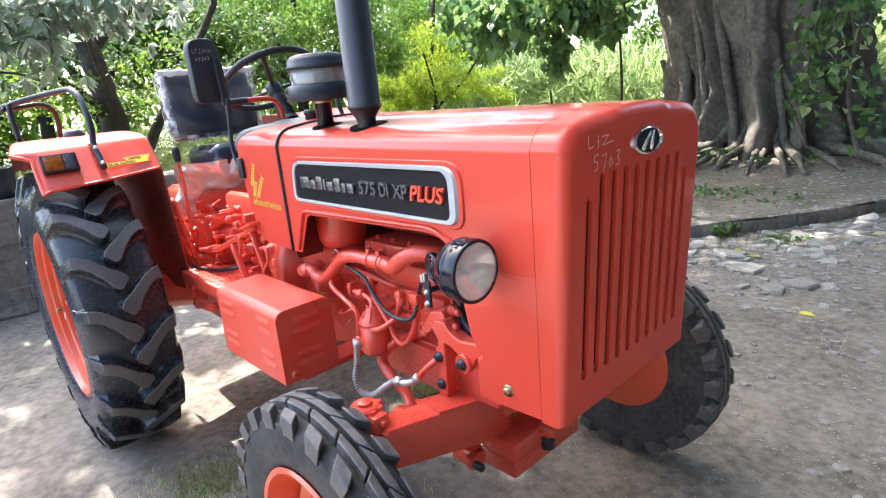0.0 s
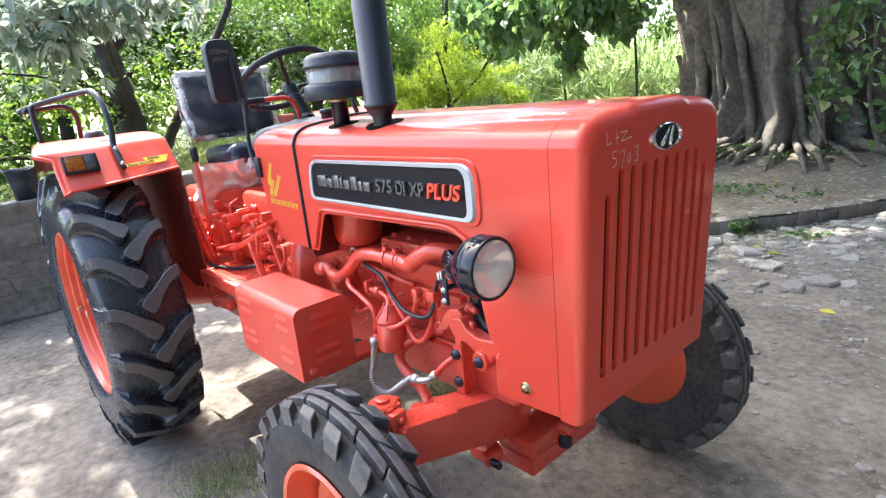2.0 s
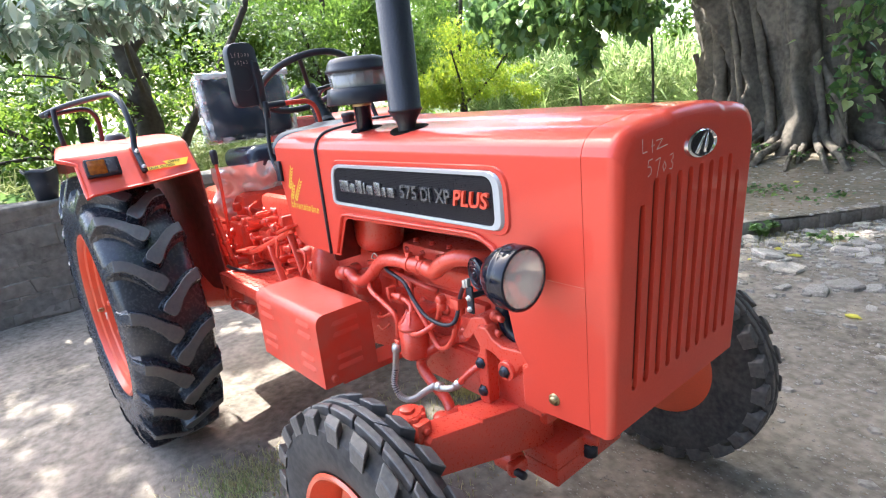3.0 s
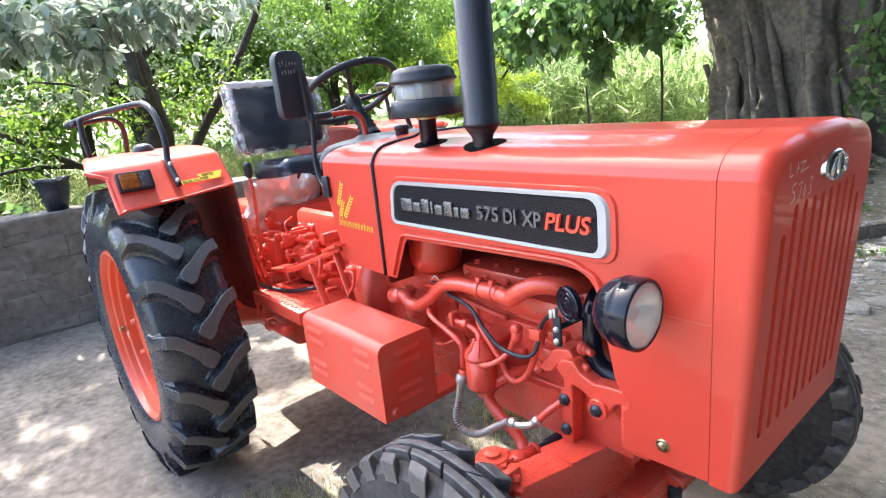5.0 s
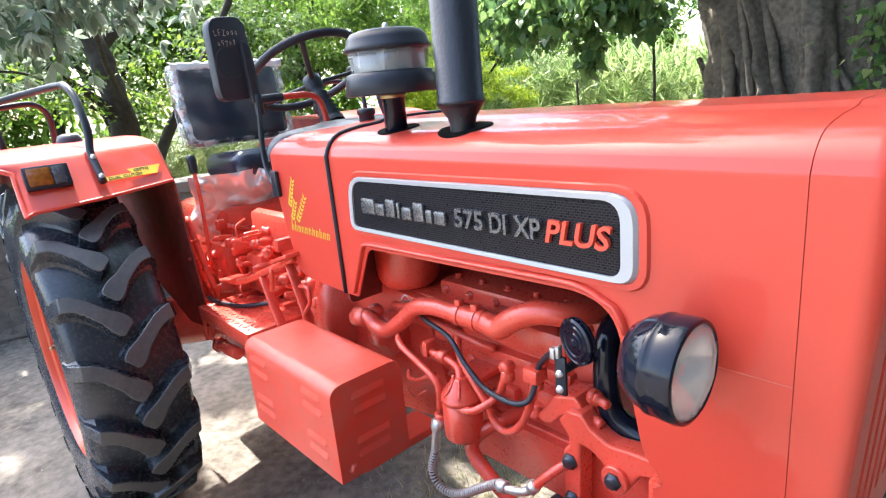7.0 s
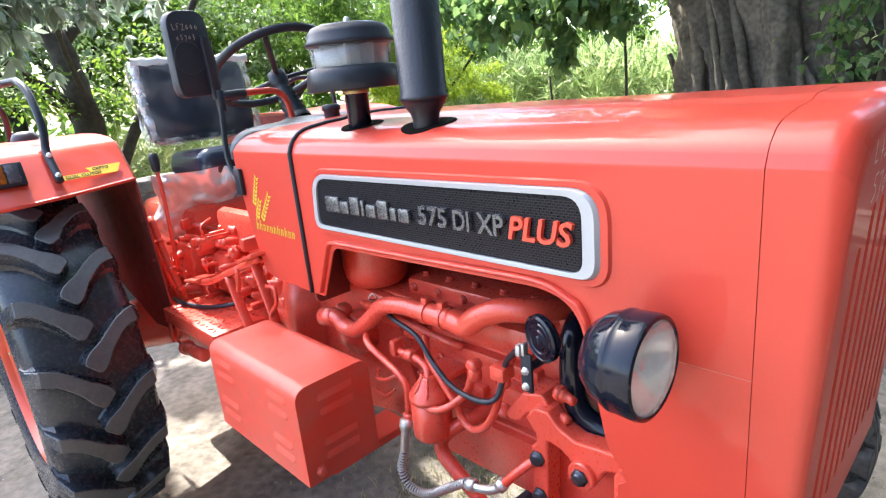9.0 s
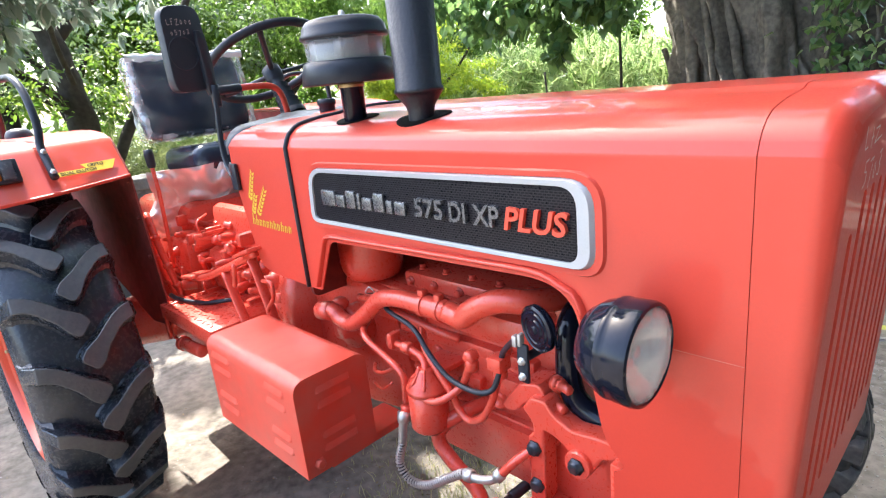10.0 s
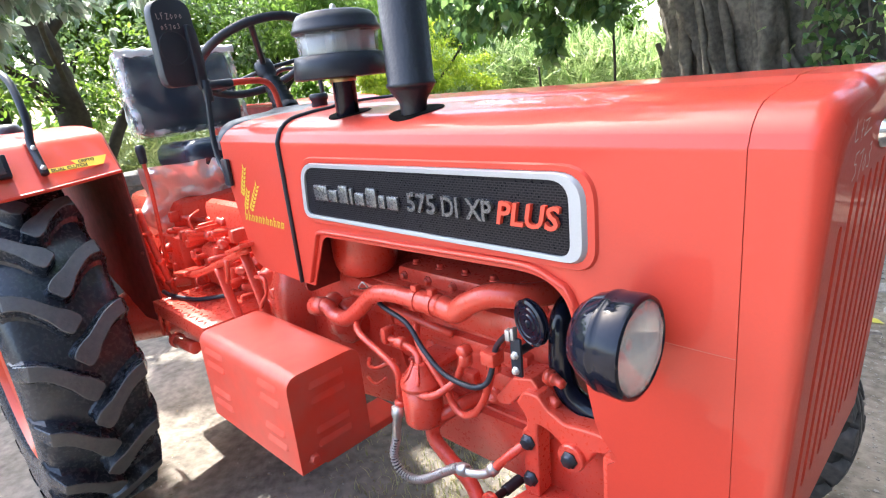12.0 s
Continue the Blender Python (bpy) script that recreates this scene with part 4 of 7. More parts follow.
# ---- fenders ----
def fender(s):
    """Rear mudguard; s is -1 for the right-hand one, 1 for the other."""
    g = empty("rear_fender", tractor)
    tagged(g, "orange-red rear mudguard with a slanted front panel")
    yo, yi = 0.915, 0.385

    def xf(y):
        """The front panel stands askew: further forward at the outside."""
        ks = [(0.385, 0.340), (0.50, 0.378), (0.62, 0.412), (0.75, 0.415), (0.85, 0.408), (0.93, 0.398)]
        for (a, c), (b, d) in zip(ks, ks[1:]):
            if y <= b:
                return c + (d - c) * (y - a) / (b - a)
        return ks[-1][1]

    prof = [(0.015, 1.276), (-0.037, 1.330), (-0.085, 1.381), (-0.112, 1.405), (-0.150, 1.418), (-0.22, 1.427), (-0.36, 1.435), (-0.62, 1.43), (-0.80, 1.38), (-0.93, 1.29)]
    prof = [tuple(q)[::2] for q in curve_points([(x, 0, z) for x, z in prof], 3)]
    bm = B()
    cols = [0.0, 0.015, 0.05, 0.15, 0.32, 0.5, 0.65, 0.85, 0.97, 1.0]
    rows_o, rows_i, edge = [], [], []
    for n, (x, z) in enumerate(prof):
        k = max(0.0, min(1.0, (1.402 - z) / 0.018)) if n < 9 else 0.0
        out = yo - 0.16 * max(0.0, -x) - (0.062 + 0.014 * min(1.0, (1.402 - z) / 0.12)) * k
        r = []
        for c in cols:
            y = out + (yi - out) * c
            drop = 0.010 * max(0, 1 - c / 0.05) ** 2
            low = 0.030 * max(0.0, (y - yi) / (yo - yi)) * max(0.0, min(1.0, (1.40 - z) / 0.12)) if n < 9 else 0.0
            r.append((x + xf(y), s * y, z - drop - low))
        rows_o.append(r)
        rows_i.append([(a - 0.004, b, c - 0.005) for a, b, c in r])
        edge.append((r[0][0] + 0.002, r[0][1], r[0][2]))
    a, b = loft(bm, rows_o), loft(bm, rows_i)
    for k in range(len(a) - 1):
        for e in (0, -1):
            bm.faces.new((a[k][e], a[k + 1][e], b[k + 1][e], b[k][e]))
    for e in (0, -1):
        for j in range(len(cols) - 1):
            bm.faces.new((a[e][j], a[e][j + 1], b[e][j + 1], b[e][j]))
    tube(bm, [e for e in edge if e[2] < 1.40 and e[0] > 0.2], 0.008, 8, 1)
    tube(bm, [(q[0] + 0.002, q[1], q[2]) for q in rows_o[0]], 0.006, 8, 1)
    bmesh.ops.recalc_face_normals(bm, faces=bm.faces[:])
    part("fender_sheet", bm, PAINT, g)
    bm = B()
    top = [q for q in edge if not (q[2] < 1.404 and q[0] > 0.2)]
    up = [(x, y, z + 0.002) for x, y, z in top]
    ra = loft(bm, [up, [(x - 0.004, y + s * 0.002, z - 0.11 * min(1, (0.42 - x) * 4 + 0.85)) for x, y, z in top]])
    rb = loft(bm, [[(x, y - s * 0.004, z - 0.003) for x, y, z in up], [(x - 0.004, y - s * 0.002, z - 0.11 * min(1, (0.42 - x) * 4 + 0.85)) for x, y, z in top]])
    bmesh.ops.recalc_face_normals(bm, faces=bm.faces[:])
    part("side_valance", bm, PAINT, g)
    # shade under the mudguard is put into this sheet's colour
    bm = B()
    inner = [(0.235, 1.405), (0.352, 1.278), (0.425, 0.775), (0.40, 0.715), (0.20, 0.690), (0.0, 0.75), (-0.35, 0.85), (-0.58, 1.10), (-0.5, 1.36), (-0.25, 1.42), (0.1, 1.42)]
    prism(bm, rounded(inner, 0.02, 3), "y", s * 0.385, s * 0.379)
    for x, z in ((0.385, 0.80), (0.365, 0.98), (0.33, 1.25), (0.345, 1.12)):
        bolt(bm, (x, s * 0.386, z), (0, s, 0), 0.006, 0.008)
    part("inner_sheet", bm, SHADE_RED, g, "inner sheet coloured dark for shade")
    ind = empty("indicator", tractor)
    tagged(ind, "amber and clear indicator lamp in a black frame")
    # local frame of the front panel: outwards, across, up
    def on_panel(y, z, lean=0.93):
        slope = (xf(abs(y) + 0.05) - xf(abs(y) - 0.05)) / 0.1
        across = Vector((slope * (1 if y > 0 else -1), 1.0, 0)).normalized()
        rise = Vector((-lean, 0, 1.0)).normalized()
        out_n = across.cross(rise).normalized()
        o = Vector((xf(abs(y)) + 0.015 - 0.95 * (z - 1.276), y, z))
        return Matrix(((out_n.x, across.x, rise.x, o.x), (out_n.y, across.y, rise.y, o.y), (out_n.z, across.z, rise.z, o.z), (0, 0, 0, 1)))

    m = on_panel(s * 0.755, 1.345, 0.40)
    bm = B()
    box(bm, -0.020, 0.022, -0.062, 0.062, -0.037, 0.037, 0.005, m)
    part("lamp_frame", bm, BLACK, ind)
    for y0, y1, mt, nm in ((-0.053, 0.012, AMBER, "amber_lens"), (0.014, 0.050, CLEARLENS, "clear_lens")):
        bm = B()
        if s > 0:
            y0, y1 = -y1, -y0
        box(bm, 0.016, 0.027, y0, y1, -0.029, 0.029, 0.004, m)
        part(nm, bm, mt, ind)
    rail = empty("grab_rail", tractor)
    tagged(rail, "bent black tubular grab rail")
    bm = B()
    yy = 0.613
    tube(bm, [(0.408, s * yy, 1.312), (0.362, s * yy, 1.360), (0.326, s * yy, 1.405), (0.312, s * 0.604, 1.46), (0.295, s * 0.602, 1.51), (0.24, s * 0.602, 1.585), (0.18, s * 0.61, 1.625), (0.08, s * 0.615, 1.635), (-0.05, s * 0.69, 1.622), (-0.13, s * 0.78, 1.60), (-0.19, s * 0.845, 1.575)], 0.0125, 10, 5)
    part("rail_tube", bm, BLACK, rail)
    bm = B()
    tube(bm, [(-0.10, s * 0.80, 1.43), (-0.12, s * 0.805, 1.53), (-0.135, s * 0.80, 1.60)], 0.0115, 10, 4)
    part("rail_stay", bm, BLACK, rail)
    bm = B()
    tube(bm, [(-0.30, s * 0.61, 1.42), (-0.27, s * 0.61, 1.52), (-0.25, s * 0.63, 1.57), (-0.22, s * 0.68, 1.59), (-0.17, s * 0.80, 1.578), (-0.15, s * 0.83, 1.575)], 0.011, 10, 5)
    part("rail_stay", bm, BLACK, rail)
    for z, x in ((1.330, 0.405), (1.391, 0.350)):
        bm = B()
        bolt(bm, (x, s * yy, z), (0.73, 0, 0.68), 0.007, 0.009)
        part("rail_bolt", bm, STEEL, rail)
    if s < 0:
        bm = B()
        prism(bm, [(-0.105, -0.020), (0.075, -0.020), (0.098, 0.016), (-0.025, 0.016), (-0.012, -0.002), (-0.105, -0.002)], "x", 0.0, 0.0012)
        ms = on_panel(s * 0.500, 1.322) @ Matrix.Translation((0.0030, 0, 0))
        bm.transform(ms)
        part("sticker", bm, YELLOW, g, "yellow sticker with dark print")
        for body, yy0, zz0, sz in (("CRPTO", -0.005, 0.001, 0.0165), ("DUAL CLUTCH", -0.098, -0.0165, 0.0165)):
            mm = ms @ Matrix.Translation((0.0018, yy0, zz0)) @ pose(0, 0, 0, 90, 0, 90)
            part("lettering", text_mesh(body, sz, 0.0003, mm, 1.05, bold=0.0004), DARKTEXT, g, "dark printed letters")
        bm = B()
        lathe(bm, (-0.05, s * 0.60, 1.425), (0, 0, 1), [(0.045, 0), (0.044, 0.02), (0.036, 0.036), (0.018, 0.043), (0, 0.044)], 20)
        part("work_lamp", bm, DASH, g, "grey round lamp behind the mudguard top")
    return g


fender(-1)
fender(1)


# ---- wheels ----
def rear_wheel(s):
    g = empty("rear_wheel", tractor)
    tagged(g, "large rear wheel with chevron-lugged black tyre")
    yc, zc = s * 0.695, 0.645
    R, W = 0.607, 0.168
    bm = B()
    prof = [(0.395, -0.135), (0.41, -0.152), (0.46, -0.170), (0.52, -0.172), (0.565, -0.162), (0.590, -0.14), (0.601, -0.10), (R, -0.04), (R, 0.04), (0.601, 0.10), (0.590, 0.14), (0.565, 0.162), (0.52, 0.172), (0.46, 0.170), (0.41, 0.152), (0.395, 0.135), (0.385, 0.12), (0.385, -0.12)]
    lathe(bm, (0, yc, zc), (0, 1, 0), prof, 72, closed=True)
    bmesh.ops.recalc_face_normals(bm, faces=bm.faces[:])
    part("tyre", bm, RUBBER, g, "black rubber tractor tyre")

    def crest(v):
        """Carcass radius across the tread, v from -1 to 1."""
        a = abs(v)
        return R - 0.012 * a ** 3 - (0.045 * max(0, (a - 0.85) / 0.15) ** 1.5)

    NL = 19
    for side in (-1, 1):
        bm = B()
        # across, round the tyre, half width: blunt foot, waist, straight bar, kink at the shoulder
        spine = [(-0.012, -0.026, 0.021), (-0.006, -0.020, 0.029), (0.010, -0.004, 0.031), (0.026, 0.012, 0.027), (0.042, 0.027, 0.0215), (0.080, 0.062, 0.0200), (0.100, 0.077, 0.0205), (0.120, 0.087, 0.0220), (0.146, 0.094, 0.0225), (0.171, 0.100, 0.0225)]
        secs_l = []
        for i, (y, a, hw) in enumerate(spine):
            (ya, aa, _), (yb, ab, _) = spine[max(0, i - 1)], spine[min(len(spine) - 1, i + 1)]
            d = Vector((yb - ya, ab - aa)).normalized()
            if i > 6:
                d = Vector((d.x + 1.5, d.y)).normalized()
            h = 0.057 if y < 0.15 else 0.040
            row = []
            for off, dr in ((-hw - 0.016, -0.012), (-hw - 0.004, 0.008), (-hw, h), (hw, h), (hw + 0.004, 0.008), (hw + 0.016, -0.012)):
                py, pa = y - d.y * off, a + d.x * off
                rr = crest(min(1.02, py / W)) + dr
                row.append((rr * math.cos(pa / R), side * py, rr * math.sin(pa / R)))
            secs_l.append(row)
        t = 0.176
        secs_l.append([((0.545 + dr) * math.cos(t + d / R), side * 0.174, (0.545 + dr) * math.sin(t + d / R)) for d, dr in ((-0.030, -0.006), (-0.026, -0.001), (-0.022, 0.004), (0.022, 0.004), (0.026, -0.001), (0.030, -0.006))])
        rws = loft(bm, secs_l)
        bm.faces.new(rws[0])
        bm.faces.new(rws[-1][::-1])
        bmesh.ops.recalc_face_normals(bm, faces=bm.faces[:])
        es = [e for e in bm.edges if len(e.link_faces) == 2 and e.calc_face_angle(0) > 0.6]
        bmesh.ops.bevel(bm, geom=es, offset=0.0028, segments=1, affect="EDGES")
        first = part("lug", bm, LUGRUBBER, g, smooth=0.35)
        me = first.data
        # worn grey tops, dark glossy flanks
        me.materials.append(RUBBER)
        for f in me.polygons:
            rad = Vector((f.center.x, 0, f.center.z)).normalized()
            f.material_index = 0 if f.normal.dot(rad) > 0.6 else 1
        for k in range(NL):
            ang = 2 * math.pi * (k + (0.5 if side > 0 else 0)) / NL + 0.066
            m = Matrix.Translation((0, yc, zc)) @ Matrix.Rotation(-ang, 4, "Y")
            if k == 0:
                first.matrix_basis = m
            else:
                shared("lug", me, m, g)
    bm = B()
    so = s
    prof = [(0.388, 0.110), (0.398, 0.135), (0.394, 0.150), (0.382, 0.152), (0.376, 0.143), (0.373, 0.126), (0.358, 0.118), (0.355, 0.096), (0.343, 0.088), (0.338, 0.05), (0.335, 0.0), (0.31, -0.005), (0.295, 0.02), (0.24, 0.065), (0.17, 0.075), (0.13, 0.06), (0.12, 0.03), (0, 0.03)]
    lathe(bm, (0, yc, zc), (0, so, 0), prof, 64)
    lathe(bm, (0, yc, zc), (0, so, 0), [(0.388, 0.110), (0.37, -0.13), (0.398, -0.14), (0.36, -0.145), (0.335, -0.05), (0.335, 0.0)], 64)
    bmesh.ops.recalc_face_normals(bm, faces=bm.faces[:])
    part("rim", bm, RIMPAINT, g, "orange-red steel rim")
    bm = B()
    for k in range(8):
        a = k * math.pi / 4
        bolt(bm, (0.2 * math.cos(a), yc + so * 0.073, zc + 0.2 * math.sin(a)), (0, so, 0), 0.014, 0.02)
        part("rim_bolt", bm, RIMPAINT, g)
        bm = B()
    bm.free()
    if s < 0:
        bm = B()
        rod(bm, (-0.345, yc - 0.105, 0.583), (-0.318, yc - 0.125, 0.590), 0.007)
        lathe(bm, (-0.342, yc - 0.106, 0.584), (1, -0.5, 0.2), [(0, 0), (0.013, 0), (0.013, 0.008), (0, 0.008)], 6)
        part("valve", bm, BRASS, g)
        bm = B()
        box(bm, -0.336, -0.333, yc - 0.098, yc - 0.066, 0.528, 0.566, 0.0005)
        part("paper_tag", bm, TAGPAPER, g, "small white paper tag")


def front_wheel(s):
    g = empty("front_wheel", tractor)
    tagged(g, "front wheel with ribbed and lugged black tyre")
    R = 0.414
    xc, yc, zc = 1.936, -0.645 if s < 0 else 0.750, R - 0.014
    side = 0.84   # the tyre is narrow for its height
    bm = B()
    prof = [(0.244, -0.062), (0.262, -0.074), (0.305, -0.083), (0.338, -0.084), (0.362, -0.078), (0.376, -0.058), (0.382, 0.0), (0.376, 0.058), (0.362, 0.078), (0.338, 0.084), (0.305, 0.083), (0.262, 0.074), (0.244, 0.062), (0.236, 0.05), (0.236, -0.05)]
    prof = [(r + 0.010 * min(1.0, max(0.0, (r - 0.24) / 0.1)) - (0.030 if s * h < -0.04 and r < 0.27 else 0.0), h * side) for r, h in prof]
    lathe(bm, (xc, yc, zc), (0, 1, 0), prof, 60, closed=True)
    bmesh.ops.recalc_face_normals(bm, faces=bm.faces[:])
    part("tyre", bm, SIDEWALL, g, "dusty black rubber tyre")
    N = 23
    # (across from, across to, inner radius, outer radius, half angle, stagger, slant)
    kinds = [("rib_block", -0.034, -0.003, 0.372, 0.404, math.pi / N - 0.007, 0.033, 0.02), ("rib_block", 0.004, 0.036, 0.372, 0.404, math.pi / N - 0.012, 0.16, -0.05),
             ("shoulder_lug", -0.087, -0.046, 0.372, 0.404, 0.072, 0.254, 0.03), ("shoulder_lug", 0.048, 0.089, 0.372, 0.404, 0.072, 0.254, -0.03)]
    for nm, y0, y1, r0, r1, ha, off, slant in kinds:
        y0, y1, r0, r1 = y0 * side, y1 * side, r0 + 0.010, r1 + 0.010
        bm = B()
        lo = []
        outer = "lug" in nm
        for y, sg in ((y0, -1), (y1, 1)):
            row = []
            for k in range(4):
                a = -ha + 2 * ha * k / 3 + slant * (1 if sg > 0 else -1)
                drop = 0.006 if outer and abs(y) > 0.07 else 0.0
                row.append((a, y, drop))
            lo.append(row)
        secs = []
        (ra, rb) = lo
        for k in range(4):
            (a1, ya, d1), (a2, yb, d2) = ra[k], rb[k]
            la, lb, wa, wb = r0 - 0.02, r0 - 0.02, ya, yb
            if outer and y0 < 0:
                la, wa = 0.360, -0.086 * side
            elif outer:
                lb, wb = 0.360, 0.086 * side
            secs.append([(la * math.cos(a1), wa, la * math.sin(a1)), ((r1 - d1) * math.cos(a1), ya + 0.003, (r1 - d1) * math.sin(a1)),
                         ((r1 - d2) * math.cos(a2), yb - 0.003, (r1 - d2) * math.sin(a2)), (lb * math.cos(a2), wb, lb * math.sin(a2))])
        rws = loft(bm, secs)
        bm.faces.new(rws[0])
        bm.faces.new(rws[-1][::-1])
        bmesh.ops.recalc_face_normals(bm, faces=bm.faces[:])
        es = [e for e in bm.edges if len(e.link_faces) == 2 and e.calc_face_angle(0) > 0.6]
        bmesh.ops.bevel(bm, geom=es, offset=0.003, segments=1, affect="EDGES")
        first = part(nm, bm, DUSTRUBBER, g)
        for k in range(N):
            m = Matrix.Translation((xc, yc, zc)) @ Matrix.Rotation(-2 * math.pi * k / N - off, 4, "Y")
            if k == 0:
                first.matrix_basis = m
            else:
                shared(nm, first.data, m, g)
    bm = B()
    prof = [(0.238, 0.05), (0.252, 0.062), (0.247, 0.070), (0.236, 0.066), (0.228, 0.04), (0.214, 0.01), (0.208, -0.02), (0.19, -0.03), (0.14, -0.01), (0.08, 0.02), (0.05, 0.025), (0.05, 0.06), (0.035, 0.07), (0, 0.07)]
    lathe(bm, (xc, yc, zc), (0, s, 0), prof, 48)
    lathe(bm, (xc, yc, zc), (0, s, 0), [(0.238, 0.05), (0.228, -0.040), (0.219, -0.050), (0.206, -0.056), (0.17, -0.064), (0.10, -0.074), (0.055, -0.082)], 48)
    lathe(bm, (xc, yc, zc), (0, -s, 0), [(0, 0.13), (0.05, 0.13), (0.06, 0.12), (0.06, 0.06), (0.19, 0.006)], 32)
    bmesh.ops.recalc_face_normals(bm, faces=bm.faces[:])
    part("rim", bm, RIMPAINT, g, "orange-red steel rim")


for s in (-1, 1):
    rear_wheel(s)
    front_wheel(s)

# ---- front axle ----
axle = empty("front_axle", tractor)
tagged(axle, "orange-red box-section front axle")
for s in (-1, 1):
    bm = B()
    prism(bm, [(s * 0.06, 0.470), (s * 0.06, 0.618), (s * 0.505, 0.713), (s * 0.515, 0.70), (s * 0.515, 0.602)], "x", 1.945, 2.032, 0.006)
    part("beam", bm, CAST, axle)
bm = B()
prism(bm, [(-0.345, 0.676), (-0.345, 0.688), (-0.20, 0.657), (-0.20, 0.645)], "x", 1.940, 2.037, 0.003)
part("beam_plate", bm, CAST, axle)
for s in (-1, 1):
    bm = B()
    lathe(bm, (1.955, s * 0.548, 0.36), (0, 0, 1), [(0, 0), (0.032, 0), (0.032, 0.35), (0.028, 0.36), (0, 0.36)], 20)
    rod(bm, (1.945, s * 0.54, 0.40), (1.945, s * (0.62 if s < 0 else 0.72), 0.40), 0.032)
    part("kingpin", bm, CAST, axle)
    bm = B()
    prism(bm, rounded([(1.895, s * 0.525), (1.905, s * 0.478), (1.960, s * 0.468), (2.000, s * 0.478), (2.004, s * 0.520), (1.965, s * 0.555), (1.915, s * 0.560)], 0.018), "z", 0.700, 0.732, 0.007)
    lathe(bm, (1.940, s * 0.508, 0.728), (0, 0, 1), [(0.040, 0), (0.040, 0.018), (0.035, 0.024), (0.020, 0.025), (0.019, 0.033), (0.012, 0.036), (0, 0.036)], 20)
    for k in range(5):
        a = math.radians(-100 + 45 * k)
        lathe(bm, (1.940 + 0.038 * math.cos(a), s * 0.508 + 0.038 * math.sin(a), 0.722), (0, 0, 1), [(0.011, 0), (0.011, 0.022), (0.008, 0.027), (0, 0.027)], 8)
    box(bm, 1.978, 2.004, s * 0.505 - 0.022, s * 0.505 + 0.022, 0.690, 0.742, 0.006)
    bolt(bm, (2.002, s * 0.505, 0.722), (1, 0, 0), 0.010, 0.014)
    part("steering_arm", bm, CAST, axle)
bm = B()
box(bm, 1.962, 2.093, -0.128, 0.20, 0.434, 0.490, 0.005)
box(bm, 1.964, 2.091, -0.126, 0.198, 0.377, 0.432, 0.005)
part("pivot_block", bm, CAST, axle, "heavy pivot block under the nose")
bm = B()
rod(bm, (1.93, -0.19, 0.45), (2.0, -0.19, 0.45), 0.036)
box(bm, 1.99, 2.025, -0.235, -0.17, 0.43, 0.475, 0.012)
part("pivot_boss", bm, CAST, axle)
bm = B()
rod(bm, (2.02, -0.222, 0.452), (2.055, -0.222, 0.452), 0.012)
part("pivot_pin", bm, BOLTBLUE, axle)
bm = B()
rod(bm, (1.850, -0.335, 0.606), (1.850, -0.265, 0.598), 0.017, bev=0.004)
lathe(bm, (1.850, -0.335, 0.590), (0, 0, 1), [(0, 0), (0.022, 0), (0.024, 0.006), (0.024, 0.028), (0.019, 0.034), (0, 0.034)], 16)
lathe(bm, (1.850, -0.272, 0.599), (0, 1, -0.1), [(0.016, 0), (0.021, 0), (0.021, 0.010), (0.016, 0.010)], 16)
part("rod_end", bm, CAST, axle)
bm = B()
rod(bm, (1.850, -0.265, 0.598), (1.850, -0.205, 0.592), 0.009)
rod(bm, (1.850, -0.22, 0.5935), (1.850, 0.40, 0.55), 0.0125)
part("steering_rod", bm, BOLTBLUE, axle, "dark steel ram rod")
bm = B()
lathe(bm, (2.094, 0.02, 0.475), (1, -0.15, 0.1), [(0.024, -0.01), (0.024, 0.02), (0.018, 0.026), (0.016, 0.04), (0, 0.042)], 18)
part("bump_stop", bm, CAST, axle)
bm = B()
lathe(bm, (2.10, 0.02, 0.435), (0, 0, 1), [(0, -0.02), (0.022, -0.02), (0.022, 0.02), (0, 0.02)], 18)
part("rubber_stop", bm, BLACK, axle)


# ---- engine, gearbox, frame ----
engine = empty("engine", tractor)
tagged(engine, "orange-painted diesel engine with pipes and filters")
bm = B()
box(bm, 1.16, 1.99, -0.15, 0.2, 0.74, 0.99, 0.012)
box(bm, 1.42, 1.92, -0.168, 0.2, 0.80, 0.90, 0.01)
box(bm, 1.58, 1.90, -0.175, 0.2, 0.885, 0.915, 0.006)
for k in range(4):
    rod(bm, (1.50 + 0.11 * k, -0.155, 0.86), (1.50 + 0.11 * k, -0.175, 0.86), 0.018)
part("block", bm, CAST, engine)
bm = B()
box(bm, 1.46, 1.97, -0.125, 0.16, 0.985, 1.030, 0.012)
box(bm, 1.66, 1.90, -0.185, -0.10, 0.935, 1.005, 0.02)
for k in range(6):
    bolt(bm, (1.49 + 0.085 * k, -0.125, 1.008), (0, -1, 0), 0.009, 0.012)
    bolt(bm, (1.50 + 0.085 * k, -0.09, 1.030), (0, 0, 1), 0.009, 0.012)
part("cylinder_head", bm, CAST, engine)
# coloured dark for the unlit gap above the manifold
bm = B()
box(bm, 1.44, 1.84, -0.03, 0.12, 1.04, 1.085, 0.02)
part("valve_cover", bm, SHADE_RED, engine, "valve cover coloured dark for shade")
bm = B()
prism(bm, [(-0.185, 0.745), (-0.165, 0.60), (-0.12, 0.562), (0.12, 0.562), (0.18, 0.745)], "x", 1.52, 1.95, 0.015)
box(bm, 1.48, 1.97, -0.165, 0.2, 0.735, 0.752, 0.004)
for k in range(7):
    bolt(bm, (1.53 + 0.065 * k, -0.158, 0.735), (0, 0, -1), 0.007, 0.009)
